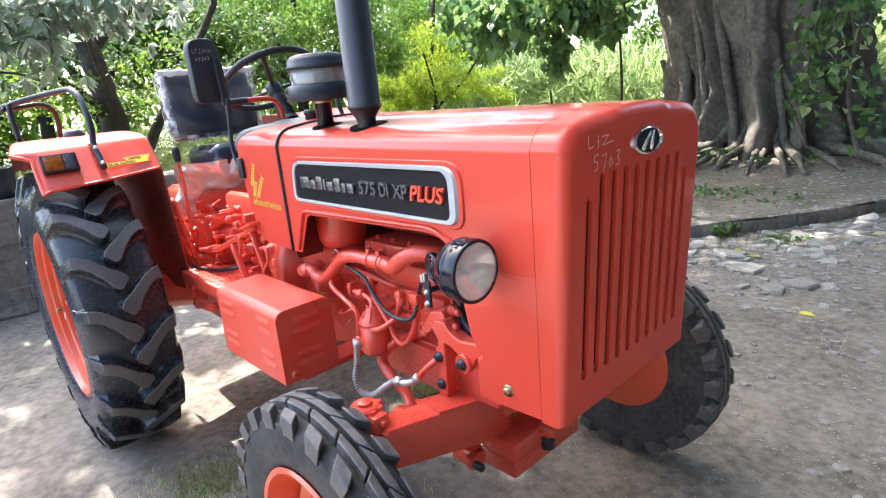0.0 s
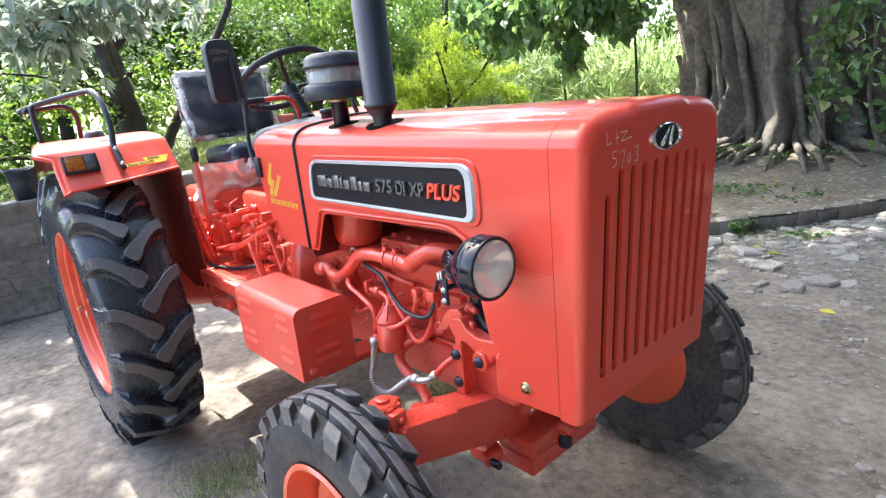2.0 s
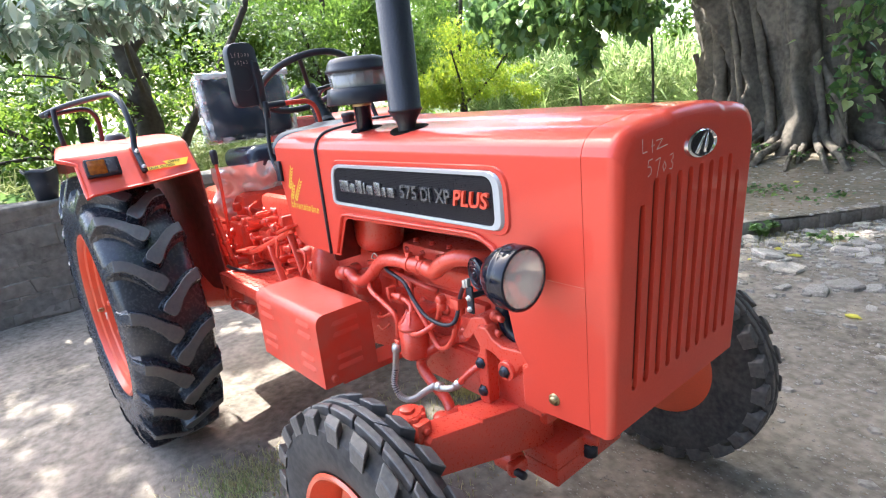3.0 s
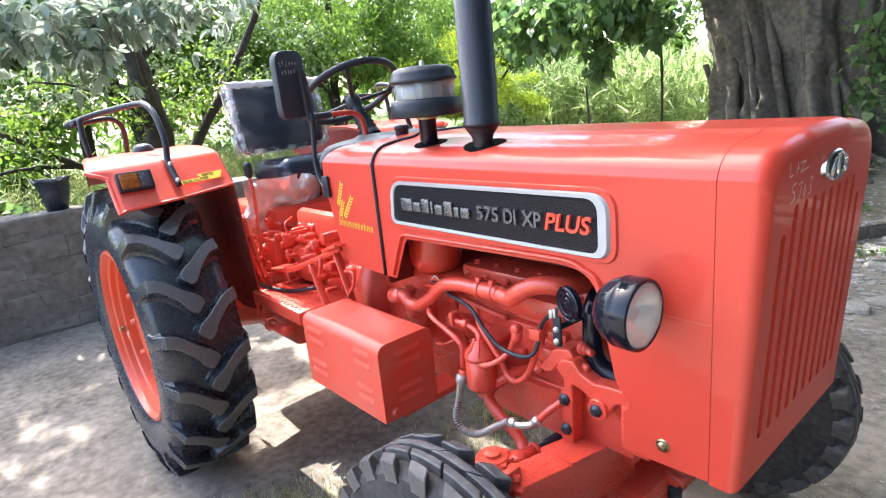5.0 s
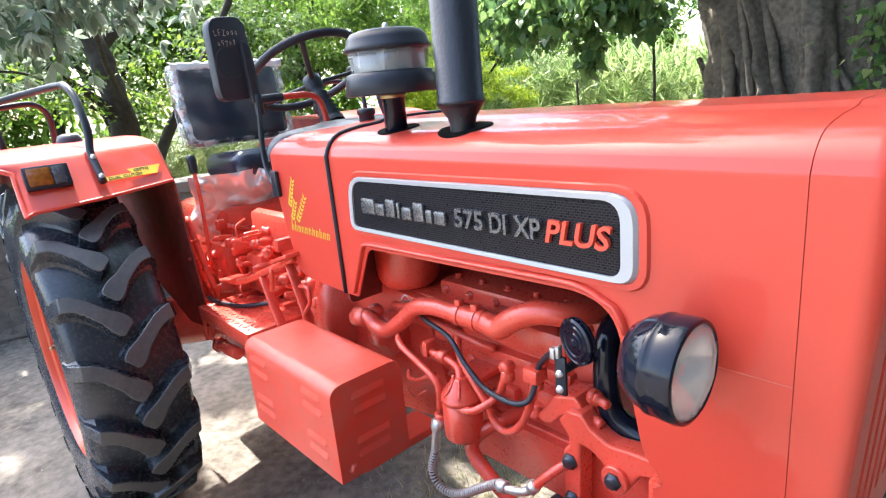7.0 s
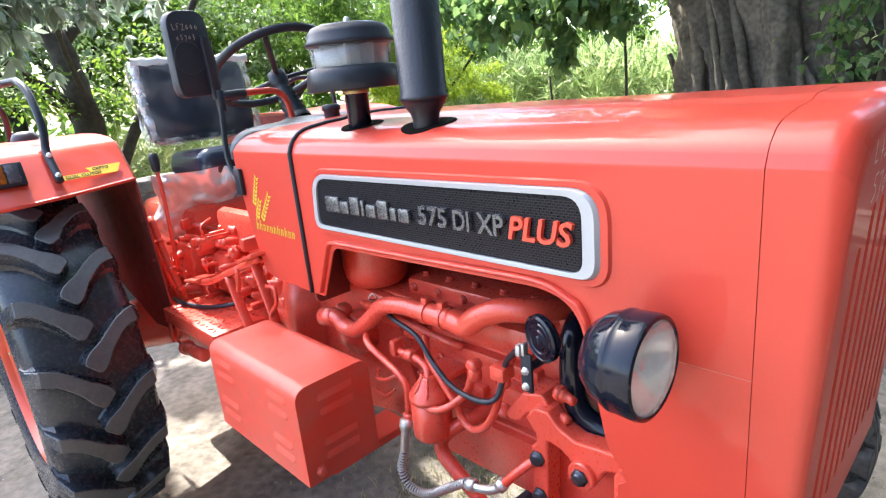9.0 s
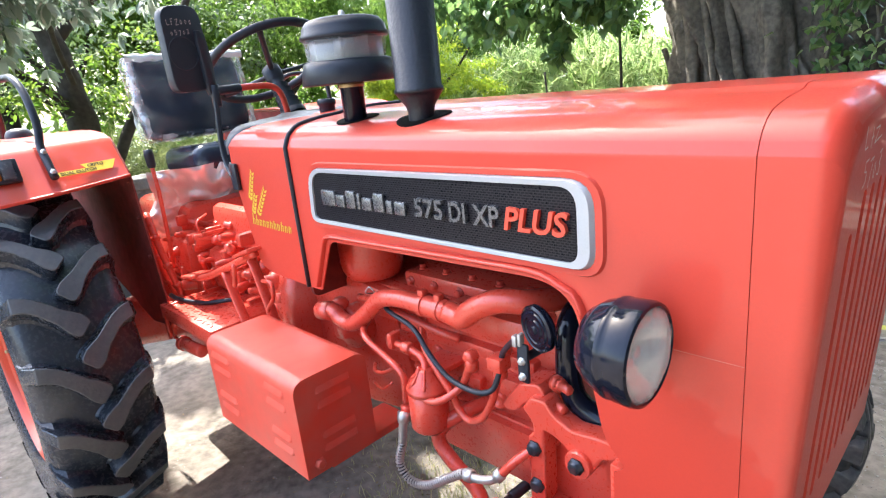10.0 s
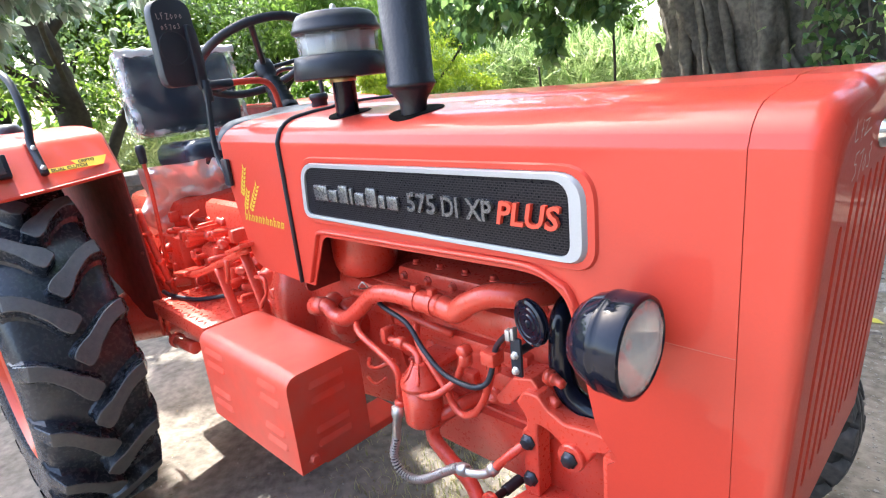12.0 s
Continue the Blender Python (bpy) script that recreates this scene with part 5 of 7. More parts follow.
part("sump", bm, CAST, engine)
bm = B()
prism(bm, rounded([(1.0, 0.62), (1.17, 0.60), (1.45, 0.64), (1.52, 0.74), (1.45, 0.98), (1.0, 1.02)], 0.03), "y", -0.175, 0.2, 0.012)
part("bell_housing", bm, CAST, engine)
bm = B()
tube(bm, [(x, -0.25, z) for x, z in [(1.250, 0.917), (1.306, 0.928), (1.338, 0.910), (1.389, 0.912), (1.453, 0.954), (1.516, 1.004), (1.590, 1.021), (1.656, 1.023), (1.75, 1.024)]], 0.021, 14, 5)
tube(bm, [(1.745, -0.25, 1.024), (1.785, -0.252, 1.021), (1.824, -0.25, 1.048), (1.877, -0.24, 1.072), (1.93, -0.21, 1.07), (1.955, -0.14, 1.06)], 0.0245, 14, 5)
part("water_pipe", bm, CAST, engine)
bm = B()
for x, z in ((1.674, 1.024), (1.724, 1.024)):
    lathe(bm, (x - 0.007, -0.25, z), (1, 0, 0.02), [(0.022, 0), (0.027, 0), (0.027, 0.014), (0.022, 0.014)], 20)
    box(bm, x - 0.008, x + 0.008, -0.262, -0.244, z + 0.022, z + 0.036, 0.002)
lathe(bm, (1.665, -0.25, 1.0235), (1, 0, 0.01), [(0.0235, 0), (0.0245, 0.005), (0.0245, 0.075), (0.0235, 0.08)], 18)
part("pipe_clamp", bm, CAST, engine)
bm = B()
lathe(bm, (1.345, -0.13, 0), (0, 0, 1), [(0, 0.998), (0.056, 0.998), (0.067, 1.001), (0.076, 1.010), (0.083, 1.026), (0.087, 1.048), (0.087, 1.2)], 32)
part("air_cleaner", bm, CAST, engine, "round air-cleaner bowl")
bm = B()
lathe(bm, (1.662, -0.262, 0), (0, 0, 1), [(0, 0.722), (0.038, 0.722), (0.0445, 0.729), (0.0455, 0.733), (0.0455, 0.812), (0.043, 0.814), (0.043, 0.818), (0.047, 0.820), (0.047, 0.830), (0.043, 0.832), (0.043, 0.838), (0.030, 0.846), (0.018, 0.868), (0.016, 0.872), (0, 0.872)], 32)
part("oil_filter", bm, CAST, engine, "orange canister filter", smooth=0.3)
bm = B()
for a in (200, 255, 310):
    ca, sa = math.cos(math.radians(a)), math.sin(math.radians(a))
    tube(bm, [(1.662 + 0.042 * ca, -0.262 + 0.042 * sa, 0.836), (1.662 + 0.024 * ca, -0.262 + 0.024 * sa, 0.856), (1.662 + 0.014 * ca, -0.262 + 0.014 * sa, 0.874)], 0.004, 6, 2)
part("filter_head_rib", bm, CAST, engine)
bm = B()
tube(bm, [(1.525, -0.22, 0.892), (1.560, -0.25, 0.899), (1.597, -0.25, 0.899), (1.640, -0.25, 0.888), (1.660, -0.26, 0.868), (1.669, -0.29, 0.828), (1.695, -0.29, 0.814), (1.735, -0.28, 0.828), (1.768, -0.25, 0.862), (1.795, -0.25, 0.925)], 0.0085, 10, 5)
part("fuel_line", bm, CAST, engine)
bm = B()
tube(bm, [(1.60, -0.20, 0.955), (1.644, -0.24, 0.912), (1.69, -0.25, 0.87), (1.732, -0.25, 0.822), (1.745, -0.25, 0.795), (1.775, -0.25, 0.775), (1.816, -0.25, 0.798), (1.845, -0.245, 0.85), (1.868, -0.24, 0.926), (1.86, -0.2, 0.95)], 0.0085, 10, 5)
part("fuel_line", bm, CAST, engine)
bm = B()
tube(bm, [(1.40, -0.2, 0.92), (1.455, -0.27, 0.908), (1.538, -0.28, 0.878), (1.59, -0.285, 0.862), (1.612, -0.285, 0.838), (1.607, -0.285, 0.777)], 0.0085, 10, 5)
part("fuel_line", bm, CAST, engine)
bm = B()
tube(bm, [(1.36, -0.2, 0.962), (1.46, -0.22, 0.975), (1.56, -0.22, 0.962), (1.66, -0.2, 0.935), (1.70, -0.18, 0.92)], 0.009, 10, 5)
part("fuel_line", bm, CAST, engine)
bm = B()
tube(bm, [(1.43, -0.23, 0.80), (1.47, -0.26, 0.805), (1.52, -0.27, 0.82), (1.56, -0.25, 0.845)], 0.006, 8, 5)
part("fuel_line", bm, CAST, engine)
bm = B()
tube(bm, [(1.44, -0.25, 0.76), (1.50, -0.27, 0.768), (1.545, -0.27, 0.80)], 0.004, 8, 5)
part("fuel_line", bm, CAST, engine)
for p, ax in (((1.583, -0.25, 0.899), (1, 0, 0)), ((1.607, -0.285, 0.745), (0, 0, 1)), ((1.797, -0.25, 0.905), (0.1, 0, 1)), ((1.798, -0.262, 0.935), (0, 1, 0)), ((1.866, -0.24, 0.905), (0, 0, 1))):
    bm = B()
    lathe(bm, p, ax, [(0, 0), (0.014, 0), (0.0155, 0.003), (0.0155, 0.021), (0.014, 0.024), (0, 0.024)], 6)
    part("union_nut", bm, CAST, engine)
for q in ((1.85, 1.885, -0.262, -0.225, 0.925, 0.955), (1.535, 1.552, -0.262, -0.23, 0.885, 0.925)):
    bm = B()
    box(bm, *q, 0.004)
    part("pipe_clip", bm, CAST, engine)
bm = B()
tube(bm, [(1.50, -0.20, 0.99), (1.522, -0.24, 0.978), (1.623, -0.25, 0.956), (1.682, -0.262, 0.914), (1.748, -0.27, 0.878), (1.823, -0.272, 0.872), (1.86, -0.262, 0.884), (1.872, -0.25, 0.92), (1.880, -0.245, 0.962), (1.915, -0.262, 1.000), (1.94, -0.275, 1.02)], 0.006, 8, 6)
part("cable", bm, BLACK, engine, "black electric cable")
bm = B()
tube(bm, [(1.43, -0.2, 0.985), (1.44, -0.235, 1.0), (1.465, -0.24, 1.022), (1.47, -0.23, 1.0), (1.44, -0.225, 0.97)], 0.0022, 6, 6)
part("wire_loop", bm, STEEL, engine, "loop of pale wire")
hose = empty("hydraulic_hose", tractor)
tagged(hose, "steel-armoured hydraulic hose")
HP = [(1.613, -0.300, 0.757), (1.602, -0.300, 0.714), (1.592, -0.300, 0.668), (1.572, -0.300, 0.610), (1.592, -0.300, 0.574), (1.636, -0.300, 0.574), (1.680, -0.300, 0.595), (1.735, -0.300, 0.637), (1.788, -0.300, 0.676), (1.806, -0.300, 0.683)]
path = curve_points(HP, 40)
bm = B()
tube(bm, path[70:], 0.0070, 10, 1)
part("hose_core", bm, BOLTBLUE, hose, "dark hose under the armour")
bm = B()
lathe(bm, (0, 0, 0), (0, 0, 1), [(0.0065, -0.0022), (0.0098, -0.0018), (0.0110, 0.0), (0.0098, 0.0018), (0.0065, 0.0022)], 14)
ring = part("armour_ring", bm, ARMOUR, hose)
done = 0.0
for a, b in zip(path[70:], path[71:]):
    done += (b - a).length
    if done >= 0.0085:
        done = 0.0
        m = Matrix.Translation(b) @ (b - a).to_track_quat("Z", "Y").to_matrix().to_4x4()
        if ring.matrix_basis == Matrix.Identity(4):
            ring.matrix_basis = m
        else:
            shared("armour_ring", ring.data, m, hose)
bm = B()
tube(bm, [HP[0], (1.608, -0.300, 0.735), HP[1], (1.594, -0.300, 0.675)], 0.0105, 10, 3)
lathe(bm, HP[0], Vector(HP[1]) - Vector(HP[0]), [(0, -0.004), (0.0155, -0.002), (0.0155, 0.02), (0.012, 0.022)], 6)
part("hose_fitting", bm, STEEL, hose, "zinc-plated end fitting")
bm = B()
tube(bm, [(1.798, -0.300, 0.680), (1.832, -0.300, 0.684), (1.868, -0.297, 0.697), (1.892, -0.29, 0.717)], 0.0095, 10, 4)
lathe(bm, (1.798, -0.300, 0.680), (0.9, 0, 0.15), [(0.012, 0), (0.0145, 0.002), (0.0145, 0.022), (0.011, 0.024)], 8)
lathe(bm, (1.882, -0.294, 0.708), (0.6, 0.2, 0.7), [(0, 0), (0.014, 0), (0.014, 0.018), (0, 0.018)], 6)
part("hose_fitting", bm, STEEL, hose, "zinc-plated end fitting")
bm = B()
tube(bm, [(1.890, -0.289, 0.716), (1.918, -0.275, 0.750), (1.945, -0.25, 0.775), (1.97, -0.2, 0.78)], 0.0095, 10, 5)
part("oil_elbow", bm, CAST, engine)
bm = B()
tube(bm, [(1.76, -0.14, 0.77), (1.722, -0.22, 0.757), (1.684, -0.25, 0.722), (1.682, -0.26, 0.686), (1.729, -0.26, 0.646), (1.795, -0.26, 0.60), (1.86, -0.30, 0.53)], 0.017, 12, 5)
part("drain_pipe", bm, CAST, engine)
# horn
horn = empty("horn", tractor)
tagged(horn, "round black disc horn")
bm = B()
ha = Vector((-0.30, -0.95, -0.05)).normalized()
hc = Vector((1.997, -0.288, 1.061))
lathe(bm, hc, ha, [(0, -0.022), (0.03, -0.022), (0.044, -0.018), (0.049, -0.012), (0.049, -0.010), (0.0455, -0.009), (0.0455, -0.005), (0.049, -0.004), (0.049, 0.0), (0.044, 0.003), (0.042, 0.001), (0.036, 0.001), (0.034, 0.004), (0.030, 0.004), (0.028, 0.002), (0.022, 0.002), (0.020, 0.005), (0.010, 0.005), (0.008, 0.009), (0, 0.010)], 40)
bmesh.ops.scale(bm, vec=(0.87, 0.87, 0.87), space=Matrix.Translation(-hc), verts=bm.verts[:])
part("horn_disc", bm, GLOSSBLACK, horn)
bm = B()
box(bm, 1.947, 1.971, -0.283, -0.275, 0.943, 1.020, 0.003)
rod(bm, (1.960, -0.277, 0.99), (1.960, -0.15, 0.985), 0.008)
part("horn_bracket", bm, BLACK, horn)
bm = B()
bolt(bm, (1.959, -0.283, 0.987), (0, -1, 0), 0.006, 0.008)
part("horn_bolt", bm, STEEL, horn)
bm = B()
bolt(bm, (1.959, -0.283, 0.956), (0, -1, 0), 0.006, 0.008)
part("horn_bolt", bm, STEEL, horn)
bm = B()
box(bm, 1.940, 1.950, -0.287, -0.273, 1.012, 1.034, 0.002)
box(bm, 1.953, 1.960, -0.287, -0.273, 1.016, 1.040, 0.002)
part("terminal", bm, STEEL, horn)
bm = B()
tube(bm, [(1.985, -0.10, 1.06), (1.990, -0.17, 1.03), (1.995, -0.19, 0.98), (1.998, -0.195, 0.93), (2.012, -0.195, 0.885), (2.05, -0.19, 0.858), (2.13, -0.18, 0.835), (2.2, -0.17, 0.82)], 0.024, 16, 6)
part("radiator_hose", bm, GLOSSBLACK, engine, "black rubber radiator hose")
# added dark sheet that keeps light out behind the engine
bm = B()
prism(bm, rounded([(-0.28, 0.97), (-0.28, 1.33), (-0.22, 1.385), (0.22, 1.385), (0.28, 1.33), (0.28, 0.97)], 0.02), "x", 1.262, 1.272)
part("rear_blocker", bm, SHADE_RED, engine, "added dark sheet blocking light behind the engine")
# added dark box that closes the far side against light
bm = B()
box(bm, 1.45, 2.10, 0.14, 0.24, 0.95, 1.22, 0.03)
part("far_blocker", bm, SHADE_RED, engine, "added dark box blocking light on the far side")
# front support casting
bm = B()
prism(bm, rounded([(1.930, 0.868), (1.950, 0.897), (1.984, 0.900), (2.003, 0.876), (2.040, 0.860), (2.088, 0.866), (2.140, 0.868), (2.140, 0.836), (2.100, 0.824), (2.086, 0.800), (2.074, 0.780), (2.052, 0.770), (2.030, 0.782), (2.030, 0.815), (2.006, 0.830), (1.979, 0.836), (1.975, 0.667), (1.938, 0.667), (1.940, 0.810), (1.953, 0.820), (1.953, 0.842)], 0.006, 2), "y", -0.258, -0.215, 0.005)
prism(bm, [(1.950, 0.655), (2.11, 0.655), (2.11, 0.83), (1.950, 0.84)], "y", -0.200, -0.185)
lathe(bm, (2.056, -0.25, 0.800), (0, -1, 0), [(0.027, 0), (0.027, 0.016), (0.025, 0.019), (0, 0.019)], 24)
prism(bm, rounded([(1.862, 0.842), (1.910, 0.905), (1.958, 0.918), (1.975, 0.898), (1.945, 0.872), (1.925, 0.868), (1.900, 0.838), (1.876, 0.832)], 0.008, 2), "y", -0.240, -0.17, 0.006)
part("support_bracket", bm, CAST, engine, "cast front support bracket", smooth=0.35)
for x, z in ((1.985, 0.880), (1.998, 0.925)):
    bm = B()
    bolt(bm, (x, -0.225, z), (1, -0.35, 0), 0.010, 0.03)
    lathe(bm, (x - 0.012, -0.222, z), (1, -0.35, 0), [(0, 0), (0.016, 0), (0.016, 0.012), (0, 0.012)], 14)
    part("painted_bolt", bm, CAST, engine)
for x, z, y in ((1.956, 0.789, -0.259), (1.958, 0.706, -0.259), (2.056, 0.800, -0.270)):
    bm = B()
    bolt(bm, (x, y, z), (0, -1, 0), 0.0125, 0.012)
    part("bracket_bolt", bm, BOLTBLUE, engine, "dark hexagon bolt")
bm = B()
box(bm, 1.93, 2.06, -0.12, 0.12, 0.56, 0.74, 0.015)
box(bm, 2.13, 2.16, -0.285, -0.16, 0.74, 0.85, 0.006)
box(bm, 2.16, 2.20, -0.285, -0.27, 0.735, 0.765, 0.004)
part("front_bolster", bm, CAST, engine)
bm = B()
box(bm, 2.19, 2.27, -0.25, 0.25, 0.78, 1.36, 0.01)
box(bm, 2.14, 2.20, -0.22, 0.22, 0.86, 1.28, 0.03)
part("radiator", bm, BLACK, engine)
bm = B()
lathe(bm, (1.32, -0.215, 0.87), (0, -1, 0), [(0.06, -0.05), (0.06, 0), (0.055, 0.008), (0.03, 0.012), (0.022, 0.03), (0, 0.03)], 24)
lathe(bm, (1.29, -0.22, 0.90), (0.1, 0, 1), [(0.02, 0), (0.024, 0.0), (0.024, 0.04), (0.016, 0.05), (0, 0.05)], 16)
rod(bm, (1.24, -0.25, 0.915), (1.30, -0.25, 0.926), 0.026)
part("starter_cover", bm, CAST, engine)
for k in range(9):
    bm = B()
    bolt(bm, (1.38 + 0.05 * k, -0.168, 0.80 + 0.03 * math.sin(k * 2.1)), (0, -1, 0), 0.008, 0.01)
    part("block_bolt", bm, CAST, engine)
for q, b in (((1.46, 1.56, -0.215, -0.15, 0.845, 0.885), 0.012), ((1.40, 1.50, -0.20, -0.15, 0.92, 0.955), 0.012), ((1.62, 1.70, -0.24, -0.15, 0.855, 0.87), 0.004),
             ((1.50, 1.57, -0.19, -0.15, 0.90, 0.93), 0.008), ((1.70, 1.76, -0.19, -0.16, 0.81, 0.84), 0.008), ((1.20, 1.30, -0.20, -0.15, 0.80, 0.86), 0.012), ((1.82, 1.90, -0.20, -0.16, 0.83, 0.875), 0.008)):
    bm = B()
    box(bm, *q, b)
    part("block_boss", bm, CAST, engine)
bm = B()
lathe(bm, (1.80, -0.175, 0.80), (0, -1, 0), [(0.024, 0), (0.022, 0.008), (0.012, 0.009), (0.01, 0.003), (0, 0.003)], 20)
part("core_plug", bm, CAST, engine)

# ---- battery box ----
def louvre(bm, at, out, along):
    """A pressed louvre: a ridge with a steep lower lip and closed ends."""
    at, out, along = Vector(at), Vector(out), Vector(along)
    up = Vector((0, 0, 1))
    secs = []
    for t, k in ((0, 0), (0.06, 1), (0.94, 1), (1, 0)):
        c = at + along * t
        secs.append([c - up * 0.010, c - up * 0.0085 + out * 0.0060 * k, c - up * 0.004 + out * 0.0056 * k, c + up * 0.009])
    loft(bm, secs)
    bmesh.ops.recalc_face_normals(bm, faces=bm.faces[:])



batt = empty("battery_box", tractor)
tagged(batt, "dusty orange-red sheet-metal battery box with louvres")
bm = B()
prism(bm, rounded([(-0.513, 0.658), (-0.513, 0.899), (-0.316, 0.899), (-0.316, 0.658)], [0.002, 0.035, 0.035, 0.004], 6), "x", 1.078, 1.515, 0.003)
part("case", bm, BOXPAINT, batt)
for z in (0.861, 0.824, 0.748, 0.714):
    for at, out, along in (((1.514, -0.461, z), (1, 0, 0), (0, 0.094, 0)), ((1.105, -0.512, z), (0, -1, 0), (0.10, 0, 0)), ((1.383, -0.512, z), (0, -1, 0), (0.088, 0, 0))):
        bm = B()
        louvre(bm, at, out, along)
        part("louvre", bm, BOXPAINT, batt)
bm = B()
bolt(bm, (1.517, -0.479, 0.686), (1, 0, 0), 0.011, 0.01)
part("box_bolt", bm, BOXPAINT, batt)
bm = B()
box(bm, 1.40, 1.50, -0.44, -0.20, 0.640, 0.662, 0.004)
part("mounting", bm, BOXPAINT, batt)
bm = B()
box(bm, 1.10, 1.18, -0.44, -0.18, 0.640, 0.662, 0.004)
part("mounting", bm, BOXPAINT, batt)

# ---- gearbox and driver's platform ----
gear = empty("gearbox", tractor)
tagged(gear, "orange-painted gearbox and rear axle housing")
bm = B()
box(bm, 0.2, 1.05, -0.16, 0.16, 0.55, 0.95, 0.03)
box(bm, -0.35, 0.35, -0.22, 0.22, 0.45, 0.98, 0.04)
box(bm, -0.30, 0.30, -0.2, 0.2, 0.95, 1.12, 0.04)
part("gear_case", bm, CAST, gear)
bm = B()
lathe(bm, (0, -0.62, 0.645), (0, 1, 0), [(0.09, 0), (0.10, 0.2), (0.14, 0.4), (0.14, 0.84), (0.10, 1.04), (0.09, 1.24)], 28)
part("axle_tube", bm, CAST, gear)
random.seed(5)
for k in range(120):
    x, y, z = random.uniform(0.02, 0.80), random.uniform(-0.27, -0.16), random.uniform(0.80, 1.06)
    r = random.uniform(0.005, 0.017)
    bm = B()
    if k % 3 == 0:
        lathe(bm, (x, y, z), (random.uniform(-0.3, 0.5), -1, random.uniform(-0.2, 0.5)), [(r * 1.3, -0.08), (r * 1.3, 0.0), (r, 0.006), (r, 0.02), (r * 0.6, 0.026), (0, 0.026)], 14)
        part("plug_boss", bm, CAST, gear)
    elif k % 3 == 1:
        box(bm, x - r, x + r, y - r * 0.7, y + 0.1, z - r * 1.4, z + r * 1.4, r * 0.55, seg=2)
        part("valve_casting", bm, CAST, gear)
    elif k % 9 != 2:
        lathe(bm, (x, y, z), (random.uniform(-0.2, 0.4), random.uniform(-1, -0.2), random.uniform(0.0, 0.9)), [(r, -0.1), (r, 0.0), (r * 1.25, 0.002), (r * 1.25, 0.012), (r * 0.8, 0.014), (r * 0.8, 0.03), (0, 0.031)], 8)
        part("pipe_union", bm, CAST, gear)
    else:
        tube(bm, [(x, y, z - r), (x + random.uniform(-0.04, 0.04), y, z + 2.5 * r), (x + random.uniform(-0.1, 0.1), y + 0.05, z + 4 * r)], r * 0.4, 8, 4)
        part("oil_pipe", bm, CAST, gear)
for q in ((0.20, 0.36, -0.26, -0.12, 0.86, 1.0), (0.44, 0.62, -0.22, -0.10, 0.82, 0.98), (0.42, 0.86, -0.165, -0.10, 0.93, 1.13)):
    bm = B()
    box(bm, *q, 0.03)
    part("valve_block", bm, CAST, gear)
for pts in ([(0.31, -0.30, 0.90), (0.33, -0.30, 1.02), (0.345, -0.30, 1.20), (0.335, -0.30, 1.29)],
            [(0.30, -0.33, 0.80), (0.25, -0.345, 0.95), (0.20, -0.345, 1.10), (0.10, -0.34, 1.22)], [(0.33, -0.32, 0.80), (0.30, -0.34, 0.92), (0.26, -0.345, 1.05), (0.17, -0.34, 1.20)],
            [(0.36, -0.31, 0.80), (0.36, -0.33, 0.90), (0.33, -0.34, 1.00), (0.27, -0.34, 1.12)]):
    bm = B()
    thick = 0.0075 if pts[0][0] == 0.31 else 0.0125
    tube(bm, pts, thick, 10, 5)
    if thick > 0.01:
        q = curve_points(pts, 5)
        for i in (2, 6, 11):
            lathe(bm, q[i], q[i + 1] - q[i], [(0.012, 0), (0.017, 0.001), (0.017, 0.016), (0.012, 0.017)], 6)
    part("lever" if thick < 0.01 else "oil_pipe", bm, CAST, gear)
bm = B()
lathe(bm, (0.335, -0.30, 1.285), (-0.05, 0, 1), [(0.012, 0), (0.015, 0.01), (0.017, 0.05), (0.014, 0.065), (0, 0.067)], 14)
part("lever_knob", bm, BLACK, gear, "black plastic lever knob")
foot = empty("footboard", tractor)
tagged(foot, "orange checker-plate footboard with pedals")
bm = B()
box(bm, 0.40, 0.83, -0.402, -0.165, 0.798, 0.808, 0.003)
box(bm, 0.40, 0.83, -0.408, -0.400, 0.755, 0.808, 0.003)
box(bm, 0.822, 0.832, -0.402, -0.165, 0.76, 0.808, 0.003)
for i in range(13):
    for j in range(8):
        a = 45 if (i + j) % 2 else -45
        box(bm, -0.009, 0.009, -0.0022, 0.0022, 0.0, 0.003, 0.0, pose(0.425 + 0.031 * i, -0.388 + 0.030 * j, 0.8075, 0, 0, a))
part("plate", bm, CAST, foot)
for pts in ([(0.862, -0.30, 0.80), (0.825, -0.30, 0.87), (0.78, -0.30, 0.965)], [(1.06, -0.30, 0.84), (1.045, -0.30, 0.90), (0.988, -0.30, 1.04)]):
    bm = B()
    tube(bm, pts, 0.016, 8, 4, squash=0.4)
    part("pedal_arm", bm, CAST, foot)
bm = B()
tube(bm, [(0.50, -0.31, 0.900), (0.60, -0.31, 0.915), (0.70, -0.30, 0.945), (0.88, -0.30, 1.01), (1.02, -0.30, 1.062)], 0.012, 8, 4)
part("pedal_shaft", bm, CAST, foot)
bm = B()
tube(bm, [(0.88, -0.31, 1.01), (0.865, -0.31, 0.96), (0.83, -0.30, 0.925)], 0.008, 8, 4)
part("return_link", bm, CAST, foot)
bm = B()
tube(bm, [(1.05, -0.31, 0.985), (1.10, -0.31, 0.987), (1.095, -0.31, 0.94), (1.05, -0.31, 0.895), (1.04, -0.31, 0.83)], 0.006, 8, 4)
part("brake_rod", bm, CAST, foot)
for x, z, an in ((1.0, 1.066, -18), (0.53, 0.912, -10)):
    bm = B()
    box(bm, -0.055, 0.055, -0.04, 0.04, -0.006, 0.006, 0.004, pose(x, -0.30, z, 0, an, 0))
    part("pedal", bm, CAST, foot)
bm = B()
